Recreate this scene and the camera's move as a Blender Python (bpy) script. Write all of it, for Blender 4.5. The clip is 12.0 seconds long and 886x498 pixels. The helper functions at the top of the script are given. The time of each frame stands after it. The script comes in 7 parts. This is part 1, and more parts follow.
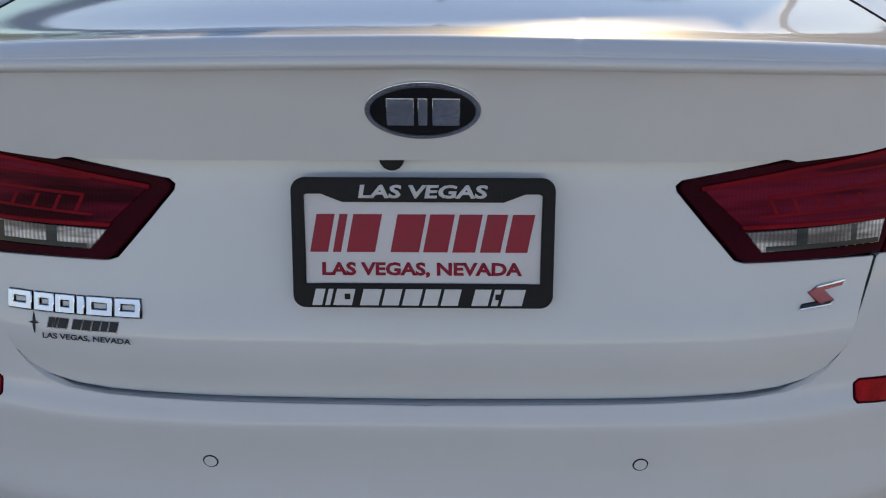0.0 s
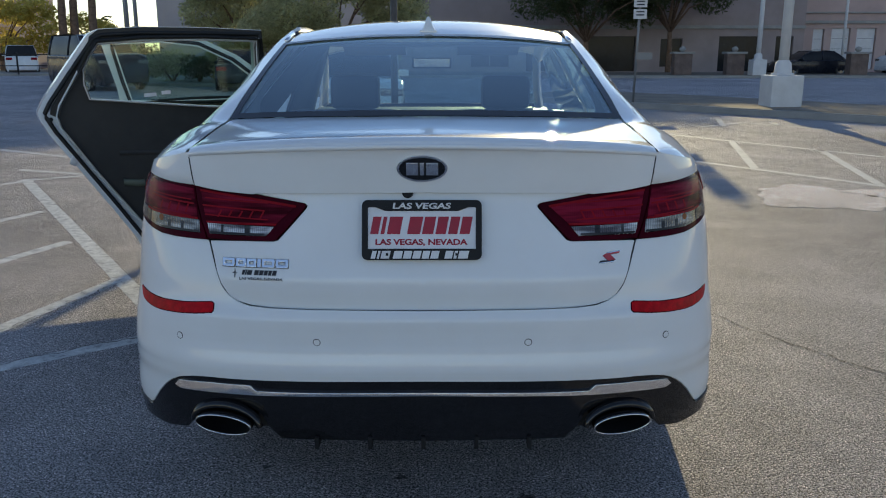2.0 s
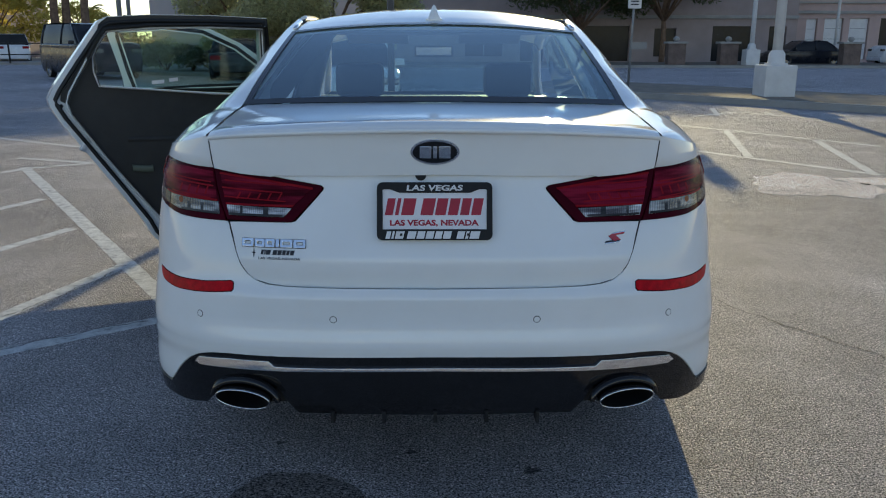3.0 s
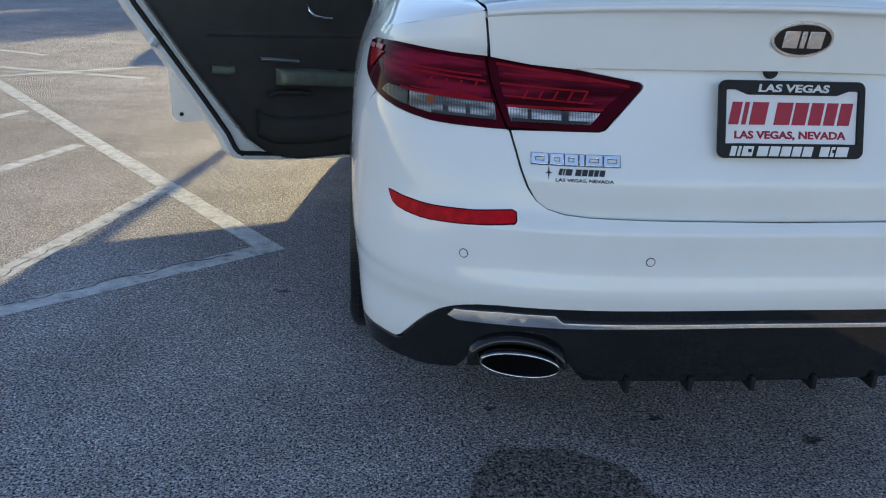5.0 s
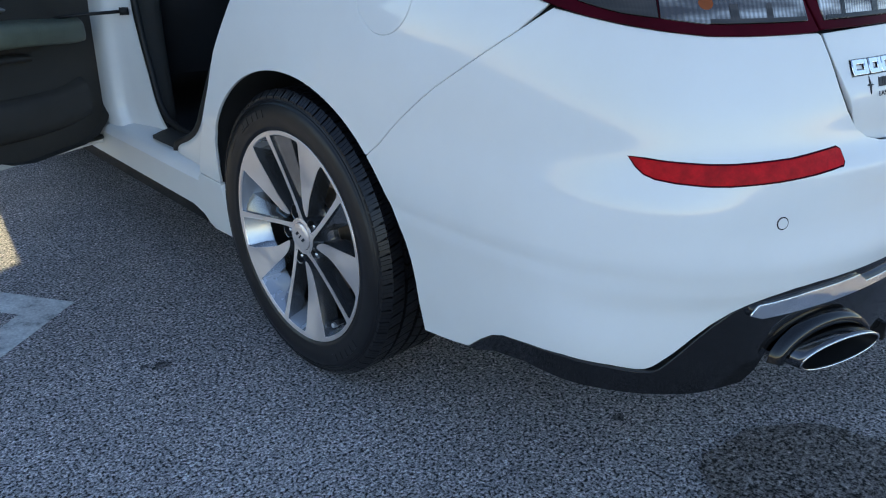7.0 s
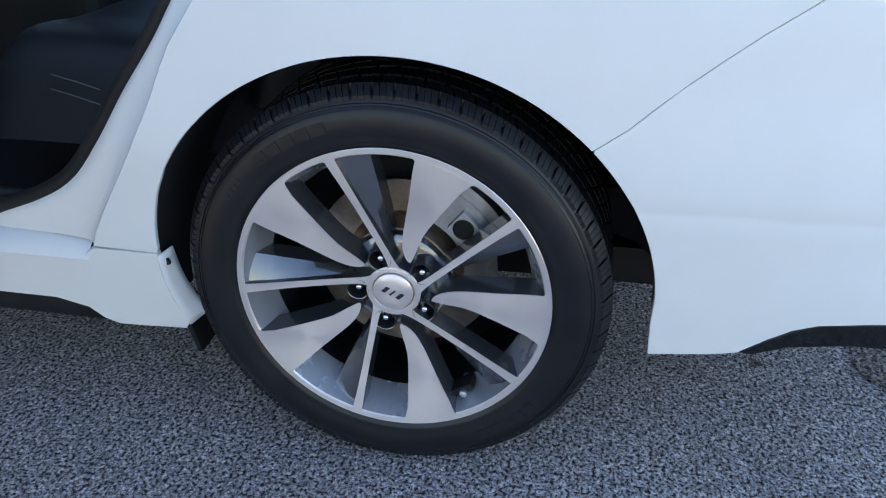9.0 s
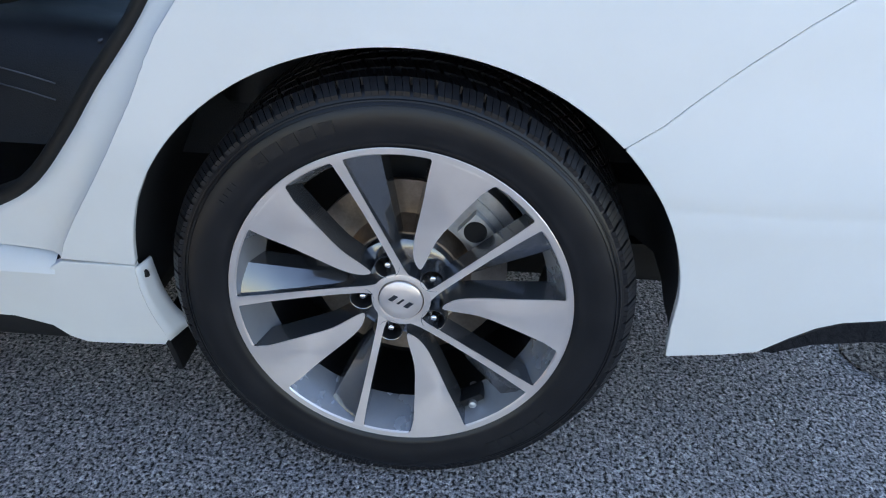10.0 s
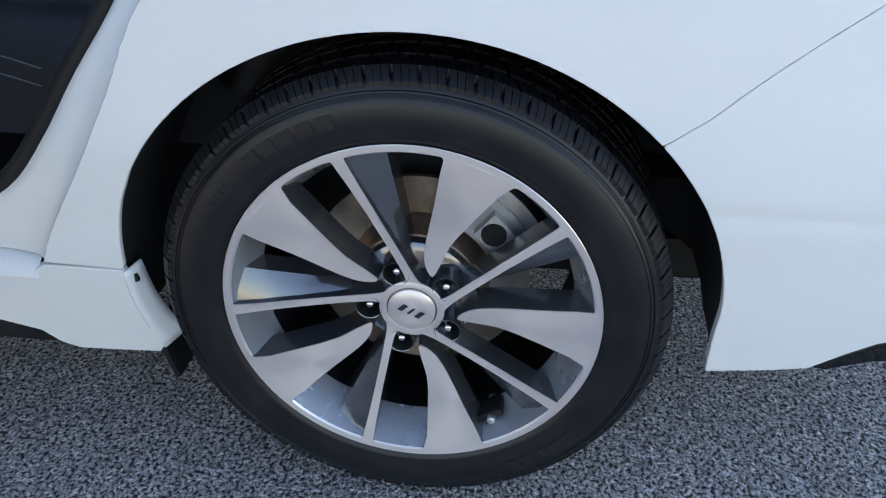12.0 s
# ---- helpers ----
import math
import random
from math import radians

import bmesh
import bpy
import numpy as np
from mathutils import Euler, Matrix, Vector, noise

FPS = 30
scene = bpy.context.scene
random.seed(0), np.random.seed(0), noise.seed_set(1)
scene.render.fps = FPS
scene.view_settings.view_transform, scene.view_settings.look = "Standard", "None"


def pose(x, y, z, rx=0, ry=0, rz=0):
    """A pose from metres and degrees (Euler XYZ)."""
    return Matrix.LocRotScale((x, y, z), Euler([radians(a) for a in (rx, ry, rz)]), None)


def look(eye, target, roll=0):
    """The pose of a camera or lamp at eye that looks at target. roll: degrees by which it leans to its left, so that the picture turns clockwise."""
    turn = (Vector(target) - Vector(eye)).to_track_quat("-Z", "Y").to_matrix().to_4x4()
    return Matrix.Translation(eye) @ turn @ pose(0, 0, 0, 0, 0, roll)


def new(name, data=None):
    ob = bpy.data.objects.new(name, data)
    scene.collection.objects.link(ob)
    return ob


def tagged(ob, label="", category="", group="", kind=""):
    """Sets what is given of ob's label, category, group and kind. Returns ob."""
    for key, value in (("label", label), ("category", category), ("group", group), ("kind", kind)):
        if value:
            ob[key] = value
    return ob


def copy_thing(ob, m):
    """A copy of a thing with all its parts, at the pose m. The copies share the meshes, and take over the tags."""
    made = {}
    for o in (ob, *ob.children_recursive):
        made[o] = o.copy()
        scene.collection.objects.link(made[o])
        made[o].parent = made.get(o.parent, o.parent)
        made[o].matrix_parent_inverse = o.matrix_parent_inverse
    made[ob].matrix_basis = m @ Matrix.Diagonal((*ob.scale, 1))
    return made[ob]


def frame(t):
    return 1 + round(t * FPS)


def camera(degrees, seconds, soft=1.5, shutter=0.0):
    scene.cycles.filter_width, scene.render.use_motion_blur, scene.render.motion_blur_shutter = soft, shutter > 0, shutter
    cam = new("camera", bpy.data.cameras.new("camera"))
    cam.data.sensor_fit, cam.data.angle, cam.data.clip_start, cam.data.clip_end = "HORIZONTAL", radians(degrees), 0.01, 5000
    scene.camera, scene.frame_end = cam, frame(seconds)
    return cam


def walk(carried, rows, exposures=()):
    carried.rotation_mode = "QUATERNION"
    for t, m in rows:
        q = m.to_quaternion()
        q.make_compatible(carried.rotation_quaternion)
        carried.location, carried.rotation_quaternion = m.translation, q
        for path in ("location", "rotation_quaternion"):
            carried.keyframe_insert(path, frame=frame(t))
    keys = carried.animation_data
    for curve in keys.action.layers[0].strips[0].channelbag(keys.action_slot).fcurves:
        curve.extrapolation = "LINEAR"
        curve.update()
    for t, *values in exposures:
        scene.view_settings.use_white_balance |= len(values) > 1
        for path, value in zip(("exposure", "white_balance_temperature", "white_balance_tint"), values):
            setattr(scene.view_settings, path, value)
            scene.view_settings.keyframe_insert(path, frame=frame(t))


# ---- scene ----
cam = camera(57.5, 12.0, soft=1.1)
PATH = [
    (0, (0.035, -0.834, 1.329), (0.012, 0.967, 0.46), -0.0),
    (0.5, (0.024, -1.182, 1.34), (0.011, 0.665, 0.574), -0.2),
    (1, (0.024, -1.539, 1.358), (-0.003, 0.367, 0.753), -0.3),
    (1.5, (0.073, -1.87, 1.353), (0.075, 0.065, 0.849), -0.1),
    (2, (0.047, -2.056, 1.367), (0.055, -0.112, 0.894), -0.0),
    (2.5, (0.015, -2.147, 1.358), (0.026, -0.203, 0.887), 0.1),
    (2.7, (0.016, -2.146, 1.361), (0.03, -0.204, 0.881), 0.1),
    (4.3, (-0.5, -1.912, 1.294), (-0.397, -0.02, 0.653), 0.7),
    (4.5, (-0.614, -1.818, 1.249), (-0.502, 0.062, 0.575), 0.9),
    (5, (-0.905, -1.552, 1.194), (-0.701, 0.321, 0.524), 2.0),
    (5.5, (-1.235, -1.329, 1.148), (-0.744, 0.499, 0.504), 2.8),
    (6, (-1.45, -1.011, 1.106), (-0.789, 0.749, 0.424), 0.4),
    (6.5, (-1.625, -0.695, 1.073), (-0.682, 0.884, 0.289), 0.7),
    (7, (-1.81, -0.405, 1.047), (-0.583, 0.956, 0.246), 0.0),
    (7.5, (-1.858, -0.051, 1.032), (-0.476, 1.121, 0.184), -1.5),
    (7.7, (-1.872, 0.074, 1.03), (-0.441, 1.14, 0.127), -0.7),
    (9.3, (-1.941, 0.89, 1.006), (-0.212, 1.078, 0.018), 0.7),
    (9.5, (-1.936, 0.92, 1.008), (-0.207, 1.052, 0.011), 1.7),
    (10, (-1.874, 0.947, 0.992), (-0.153, 1.073, -0.021), 1.4),
    (10.5, (-1.81, 0.949, 0.985), (-0.113, 1.077, -0.066), 1.4),
    (11, (-1.776, 0.948, 0.979), (-0.091, 1.095, -0.089), 1.0),
    (11.5, (-1.753, 0.946, 0.977), (-0.078, 1.123, -0.103), 0.5),
    (12, (-1.75, 0.938, 0.976), (-0.079, 1.132, -0.106), 0.2),
]
EXPOSURES = [(0.0, 0.50, 6850, 28), (1.0, 0.52, 5950, 20), (2.0, 0.43, 5900, 20), (2.5, 0.40, 5850, 18), (4.5, 0.98, 6050, 20), (5.5, 1.13, 6100, 21), (6.0, 1.3, 6150, 22), (6.5, 1.47, 5950, 19), (7.0, 1.47, 5850, 18), (9.5, 2.10, 6250, 22), (12.0, 2.09, 6450, 22)]
walk(cam, [(t, look(eye, target, roll)) for t, eye, target, roll in PATH], EXPOSURES)

# ---- light: low winter sun ahead of the camera, clear sky ----
SUN_EL, SUN_AZ = 12.8, 9.2     # degrees; azimuth from +y towards +x
world = bpy.data.worlds.new("sky")
scene.world = world
world.use_nodes = True
wn = world.node_tree
sky = wn.nodes.new("ShaderNodeTexSky")
sky.sky_type = "NISHITA"
sky.sun_disc = False
sky.sun_elevation, sky.sun_rotation = radians(SUN_EL), radians(SUN_AZ)
sky.air_density, sky.dust_density, sky.ozone_density = 1.0, 0.0, 1.0
background = wn.nodes["Background"]
wn.links.new(sky.outputs[0], background.inputs[0])
background.inputs[1].default_value = 0.125
sun = new("sun", bpy.data.lights.new("sun", "SUN"))
sun.data.energy, sun.data.angle, sun.data.color = 3.7, radians(0.6), (1.0, 0.835, 0.40)
sun_dir = Vector((math.sin(radians(SUN_AZ)) * math.cos(radians(SUN_EL)), math.cos(radians(SUN_AZ)) * math.cos(radians(SUN_EL)), math.sin(radians(SUN_EL))))
sun.matrix_world = look(sun_dir * 60, (0, 0, 0))


# ---- materials ----
def material(name, colour, rough=0.5, metal=0.0, coat=0.0, spec=0.5):
    m = bpy.data.materials.new(name)
    m.use_nodes = True
    b = m.node_tree.nodes["Principled BSDF"]
    b.inputs["Base Color"].default_value = (*colour, 1)
    b.inputs["Roughness"].default_value = rough
    b.inputs["Metallic"].default_value = metal
    b.inputs["Coat Weight"].default_value = coat
    b.inputs["Coat Roughness"].default_value = 0.03
    b.inputs["Specular IOR Level"].default_value = spec
    return m, b, m.node_tree


def noise_node(nt, scale, detail=4, rough=0.6, kind="ShaderNodeTexNoise"):
    co = nt.nodes.new("ShaderNodeTexCoord")
    n = nt.nodes.new(kind)
    n.inputs["Scale"].default_value = scale
    if kind == "ShaderNodeTexNoise":
        n.inputs["Detail"].default_value, n.inputs["Roughness"].default_value = detail, rough
    nt.links.new(co.outputs["Object"], n.inputs["Vector"])
    return n


def ramp(nt, source, stops):
    r = nt.nodes.new("ShaderNodeValToRGB")
    while len(r.color_ramp.elements) < len(stops):
        r.color_ramp.elements.new(0.5)
    for e, (p, c) in zip(r.color_ramp.elements, stops):
        e.position = p
        e.color = (*(c if isinstance(c, tuple) else (c, c, c)), 1)
    nt.links.new(source, r.inputs[0])
    return r


def mixed(nt, a, b, fac=None, mode="MIX", value=1.0):
    m = nt.nodes.new("ShaderNodeMix")
    m.data_type, m.blend_type = "RGBA", mode
    m.inputs[0].default_value = value
    if fac is not None:
        nt.links.new(fac, m.inputs[0])
    for source, k in ((a, 6), (b, 7)):
        if isinstance(source, tuple):
            m.inputs[k].default_value = (*source, 1)
        else:
            nt.links.new(source, m.inputs[k])
    return m.outputs[2]


def bump(nt, b, height, strength, distance):
    n = nt.nodes.new("ShaderNodeBump")
    n.inputs["Strength"].default_value, n.inputs["Distance"].default_value = strength, distance
    nt.links.new(height, n.inputs["Height"])
    nt.links.new(n.outputs[0], b.inputs["Normal"])
    return n


def grained(name, colour, rough=0.6, scale=8.0, depth=0.25, grain=60.0, relief=0.2, metal=0.0, coat=0.0, spec=0.5):
    """A surface with a broad tone variation, a fine grain and a little relief."""
    m, b, nt = material(name, colour, rough, metal, coat, spec)
    wide, fine = noise_node(nt, scale), noise_node(nt, grain, 3)
    lo, hi = tuple(c * (1 - depth) for c in colour), tuple(min(1, c * (1 + depth)) for c in colour)
    r1 = ramp(nt, wide.outputs[0], [(0.3, lo), (0.7, hi)])
    r2 = ramp(nt, fine.outputs[0], [(0.25, 1 - depth * 0.6), (0.75, 1.0)])
    nt.links.new(mixed(nt, r1.outputs[0], r2.outputs[0], mode="MULTIPLY"), b.inputs["Base Color"])
    swing = min(0.08, rough * 0.5)
    rr = ramp(nt, wide.outputs[0], [(0.2, max(0.02, rough - swing)), (0.8, min(1, rough + swing))])
    nt.links.new(rr.outputs[0], b.inputs["Roughness"])
    bump(nt, b, fine.outputs[0], relief, 0.004)
    return m


def paint_material():
    m, b, nt = material("white_paint", (0.80, 0.81, 0.80), 0.5, 0, 1.0, 0.08)
    dust = noise_node(nt, 5.0, 6)
    r = ramp(nt, dust.outputs[0], [(0.35, (0.80, 0.81, 0.805)), (0.75, (0.765, 0.77, 0.76))])
    nt.links.new(r.outputs[0], b.inputs["Base Color"])
    film = ramp(nt, dust.outputs[0], [(0.3, 0.012), (0.8, 0.03)])
    nt.links.new(film.outputs[0], b.inputs["Coat Roughness"])
    peel = noise_node(nt, 220.0, 2)
    n = bump(nt, b, peel.outputs[0], 0.02, 0.002)
    nt.links.new(n.outputs[0], b.inputs["Coat Normal"])
    return m


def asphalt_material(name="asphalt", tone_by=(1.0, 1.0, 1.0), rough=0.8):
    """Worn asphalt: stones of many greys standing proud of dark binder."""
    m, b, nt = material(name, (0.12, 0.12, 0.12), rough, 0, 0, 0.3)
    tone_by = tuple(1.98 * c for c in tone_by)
    stones = noise_node(nt, 150.0, kind="ShaderNodeTexVoronoi")
    stones.feature = "SMOOTH_F1"
    stones.inputs["Smoothness"].default_value = 0.55
    joints = noise_node(nt, 235.0, 2, 0.55)
    small = noise_node(nt, 270.0, kind="ShaderNodeTexVoronoi")
    worn, patches = noise_node(nt, 0.35, 5), noise_node(nt, 2.2, 6)
    tone = nt.nodes.new("ShaderNodeSeparateColor")
    nt.links.new(stones.outputs["Color"], tone.inputs[0])
    tone2 = nt.nodes.new("ShaderNodeSeparateColor")
    nt.links.new(small.outputs["Color"], tone2.inputs[0])
    c1 = ramp(nt, tone.outputs[0], [(0.0, (0.105, 0.099, 0.105)), (0.25, (0.20, 0.188, 0.193)), (0.58, (0.29, 0.271, 0.275)), (0.88, (0.385, 0.358, 0.358)), (1.0, (0.60, 0.558, 0.55))])
    c2 = ramp(nt, tone2.outputs[1], [(0.0, (0.07, 0.067, 0.072)), (0.5, (0.20, 0.188, 0.192)), (0.8, (0.31, 0.290, 0.290)), (1.0, (0.44, 0.408, 0.404))])
    gaps = ramp(nt, joints.outputs[0], [(0.34, 0.30), (0.46, 0.86), (0.60, 1.20)])
    pits = ramp(nt, noise_node(nt, 145.0, 2, 0.5).outputs[0], [(0.38, 0.08), (0.45, 0.84), (0.60, 1.38)])
    both = mixed(nt, mixed(nt, c1.outputs[0], c2.outputs[0], value=0.30), pits.outputs[0], mode="MULTIPLY")
    both = mixed(nt, both, gaps.outputs[0], mode="MULTIPLY")
    w = ramp(nt, worn.outputs[0], [(0.35, 0.85), (0.7, 1.3)])
    p = ramp(nt, patches.outputs[0], [(0.3, 0.8), (0.7, 1.15)])
    tinted = mixed(nt, mixed(nt, both, w.outputs[0], mode="MULTIPLY"), p.outputs[0], mode="MULTIPLY")
    tinted = mixed(nt, tinted, tone_by, mode="MULTIPLY")
    nt.links.new(tinted, b.inputs["Base Color"])
    bump(nt, b, mixed(nt, gaps.outputs[0], pits.outputs[0], value=0.5), 1.0, 0.012)
    return m


def line_paint_material():
    m, b, nt = material("worn_line_paint", (0.5, 0.5, 0.48), 0.8)
    wear, stones = noise_node(nt, 14.0, 8, 0.75), noise_node(nt, 110.0, kind="ShaderNodeTexVoronoi")
    c = ramp(nt, wear.outputs[0], [(0.35, (0.24, 0.24, 0.24)), (0.46, (0.57, 0.57, 0.56)), (0.65, (0.80, 0.80, 0.77))])
    s = ramp(nt, stones.outputs["Distance"], [(0.0, 1.0), (0.6, 0.78)])
    nt.links.new(mixed(nt, c.outputs[0], s.outputs[0], mode="MULTIPLY"), b.inputs["Base Color"])
    bump(nt, b, stones.outputs["Distance"], 0.5, 0.004)
    return m


def glass_material(name, tint, rough=0.0, straight_on=0.04, sheen=(1.0, 1.0, 1.0)):
    m = bpy.data.materials.new(name)
    m.use_nodes = True
    nt = m.node_tree
    nt.nodes.remove(nt.nodes["Principled BSDF"])
    out = nt.nodes["Material Output"]
    clear, gloss = nt.nodes.new("ShaderNodeBsdfTransparent"), nt.nodes.new("ShaderNodeBsdfGlossy")
    clear.inputs[0].default_value = (*tint, 1)
    gloss.inputs["Roughness"].default_value = rough
    gloss.inputs[0].default_value = (*sheen, 1)
    facing, mix = nt.nodes.new("ShaderNodeLayerWeight"), nt.nodes.new("ShaderNodeMixShader")
    rise, gain = nt.nodes.new("ShaderNodeMath"), nt.nodes.new("ShaderNodeMath")
    rise.operation, gain.operation = "POWER", "MULTIPLY_ADD"
    rise.inputs[1].default_value, gain.inputs[1].default_value, gain.inputs[2].default_value = 5.0, 1.0 - straight_on, straight_on
    nt.links.new(facing.outputs["Facing"], rise.inputs[0])
    nt.links.new(rise.outputs[0], gain.inputs[0])
    nt.links.new(gain.outputs[0], mix.inputs[0])
    nt.links.new(clear.outputs[0], mix.inputs[1])
    nt.links.new(gloss.outputs[0], mix.inputs[2])
    nt.links.new(mix.outputs[0], out.inputs[0])
    return m


def lamp_lens_material(name, colour, pitch, rough=0.06, metal=0.0):
    """Coloured clear plastic over a ribbed reflector, whose light and dark streaks are painted into the colour."""
    m, b, nt = material(name, colour, rough, metal, 0.0, 0.3)
    co = nt.nodes.new("ShaderNodeTexCoord")
    wave = nt.nodes.new("ShaderNodeTexWave")
    wave.bands_direction = "X"
    wave.inputs["Scale"].default_value = pitch
    wave.inputs["Distortion"].default_value = 0.4
    nt.links.new(co.outputs["Object"], wave.inputs[0])
    dark = tuple(c * 0.9 for c in colour)
    r = ramp(nt, wave.outputs[1], [(0.2, dark), (0.8, colour)])
    stretch = nt.nodes.new("ShaderNodeMapping")
    stretch.inputs["Scale"].default_value = (5.0, 5.0, 42.0)
    streak = nt.nodes.new("ShaderNodeTexNoise")
    streak.inputs["Scale"].default_value, streak.inputs["Detail"].default_value = 1.0, 3
    nt.links.new(co.outputs["Object"], stretch.inputs[0])
    nt.links.new(stretch.outputs[0], streak.inputs["Vector"])
    facet_streaks = ramp(nt, streak.outputs[0], [(0.36, 0.35), (0.50, 1.0), (0.64, 1.9)])
    nt.links.new(mixed(nt, r.outputs[0], facet_streaks.outputs[0], mode="MULTIPLY"), b.inputs["Base Color"])
    n = nt.nodes.new("ShaderNodeBump")
    n.inputs["Strength"].default_value, n.inputs["Distance"].default_value = 0.1, 0.002
    nt.links.new(wave.outputs[1], n.inputs["Height"])
    nt.links.new(n.outputs[0], b.inputs["Normal"])
    return m


def clear_lens_material(name="clear_ribbed_lens", tone=1.0):
    """Clear cover over a faceted bright reflector: its reflected streaks of light and dark are painted into the colour,
    with fine ribs.
    """
    m, b, nt = material(name, (0.5, 0.48, 0.47), 0.14, 0.35, 0.6, 0.45)
    co = nt.nodes.new("ShaderNodeTexCoord")
    stretch = nt.nodes.new("ShaderNodeMapping")
    stretch.inputs["Scale"].default_value = (9.0, 9.0, 55.0)
    streak = nt.nodes.new("ShaderNodeTexNoise")
    streak.inputs["Scale"].default_value, streak.inputs["Detail"].default_value = 1.0, 3
    nt.links.new(co.outputs["Object"], stretch.inputs[0])
    nt.links.new(stretch.outputs[0], streak.inputs["Vector"])
    wave = nt.nodes.new("ShaderNodeTexWave")
    wave.bands_direction = "X"
    wave.inputs["Scale"].default_value, wave.inputs["Distortion"].default_value = 55, 1.5
    nt.links.new(co.outputs["Object"], wave.inputs[0])
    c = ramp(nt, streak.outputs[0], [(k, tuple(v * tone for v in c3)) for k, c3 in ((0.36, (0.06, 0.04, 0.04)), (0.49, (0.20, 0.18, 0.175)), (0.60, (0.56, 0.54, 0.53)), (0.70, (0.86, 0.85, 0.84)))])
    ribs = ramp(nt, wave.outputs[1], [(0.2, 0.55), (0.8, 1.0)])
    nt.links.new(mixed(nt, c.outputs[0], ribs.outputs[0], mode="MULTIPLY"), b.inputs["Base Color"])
    n = bump(nt, b, wave.outputs[1], 0.35, 0.002)
    return m


def machined_material():
    """Lathe-turned bright alloy: fine circular brushing round the wheel's axis."""
    m, b, nt = material("machined_alloy", (0.90, 0.81, 0.765), 0.36, 0.72, 0.3)
    b.inputs["Anisotropic"].default_value, b.inputs["Anisotropic Rotation"].default_value = 0.65, 0.25
    t = nt.nodes.new("ShaderNodeTangent")
    t.direction_type, t.axis = "RADIAL", "X"
    nt.links.new(t.outputs[0], b.inputs["Tangent"])
    wide = noise_node(nt, 9.0, 4)
    # warm tint in the colour stands for the sunlit ground's reflection
    r = ramp(nt, wide.outputs[0], [(0.3, (0.84, 0.76, 0.72)), (0.7, (0.93, 0.85, 0.81))])
    nt.links.new(r.outputs[0], b.inputs["Base Color"])
    return m


def leaf_material(name, colour):
    """Thin leaves that let the low sun through."""
    m, b, nt = material(name, colour, 0.6)
    wide, fine = noise_node(nt, 1.1), noise_node(nt, 14.0)
    r = ramp(nt, wide.outputs[0], [(0.3, tuple(c * 0.8 for c in colour)), (0.7, tuple(min(0.85, c * 1.3) for c in colour))])
    r2 = ramp(nt, fine.outputs[0], [(0.3, 0.7), (0.7, 1.0)])
    c = mixed(nt, r.outputs[0], r2.outputs[0], mode="MULTIPLY")
    nt.links.new(c, b.inputs["Base Color"])
    thin, mix, out = nt.nodes.new("ShaderNodeBsdfTranslucent"), nt.nodes.new("ShaderNodeMixShader"), nt.nodes["Material Output"]
    nt.links.new(c, thin.inputs[0])
    mix.inputs[0].default_value = 0.82
    nt.links.new(b.outputs[0], mix.inputs[1])
    nt.links.new(thin.outputs[0], mix.inputs[2])
    nt.links.new(mix.outputs[0], out.inputs[0])
    return m


PAINT = paint_material()
ASPHALT = asphalt_material()
LINE = line_paint_material()
RUBBER = grained("tyre_rubber", (0.0080, 0.0080, 0.0098), 0.40, 20, 0.3, 600, 0.04, spec=0.45)
RUBBER_TEXT = grained("tyre_lettering", (0.016, 0.016, 0.017), 0.33, 20, 0.2, 200, 0.1, spec=0.35)
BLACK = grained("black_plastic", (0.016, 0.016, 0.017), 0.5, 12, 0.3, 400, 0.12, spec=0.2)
GLOSS_BLACK = grained("gloss_black", (0.010, 0.010, 0.011), 0.07, 8, 0.2, 50, 0.0, 0, 0.0, 0.5)
LINER = grained("wheel_liner_felt", (0.019, 0.019, 0.021), 0.9, 20, 0.3, 300, 0.2)
MACHINED = machined_material()
GREY_ALLOY = grained("grey_painted_alloy", (0.19, 0.195, 0.208), 0.20, 9, 0.15, 180, 0.03, 0.8, 0.8)
BARREL = grained("bright_barrel_alloy", (0.50, 0.52, 0.56), 0.26, 9, 0.10, 120, 0.03, 0.65, 0.3)
CHROME = grained("chrome", (0.82, 0.82, 0.82), 0.05, 6, 0.05, 60, 0.0, 1.0)
DARK_CHROME = grained("dark_chrome", (0.14, 0.14, 0.145), 0.12, 6, 0.05, 60, 0.0, 1.0)
STEEL = grained("brake_steel", (0.42, 0.34, 0.27), 0.38, 18, 0.35, 240, 0.1, 0.9)
CALIPER = grained("caliper_alloy", (0.55, 0.56, 0.58), 0.4, 30, 0.2, 150, 0.2, 0.8)
TRIM = grained("door_trim_black", (0.037, 0.033, 0.028), 0.6, 10, 0.25, 500, 0.3)
CLOTH = grained("dark_leather", (0.016, 0.017, 0.021), 0.45, 10, 0.25, 350, 0.3)
LEATHER = grained("grey_leather", (0.125, 0.14, 0.10), 0.4, 14, 0.2, 300, 0.3)
STITCH = grained("pale_stitching", (0.16, 0.17, 0.19), 0.7, 30, 0.2, 300, 0.2)
CARPET = grained("black_carpet", (0.012, 0.012, 0.013), 0.95, 20, 0.4, 500, 0.6)
GREY_TRIM = grained("grey_pillar_trim", (0.20, 0.20, 0.20), 0.7, 9, 0.1, 300, 0.15)
TINT = glass_material("tinted_glass", (0.64, 0.79, 0.86), 0.0, 0.17, (0.80, 0.94, 1.0))
CLEAR = glass_material("door_glass", (0.67, 0.83, 0.76))
RED = lamp_lens_material("red_lens", (0.115, 0.006, 0.018), 60)
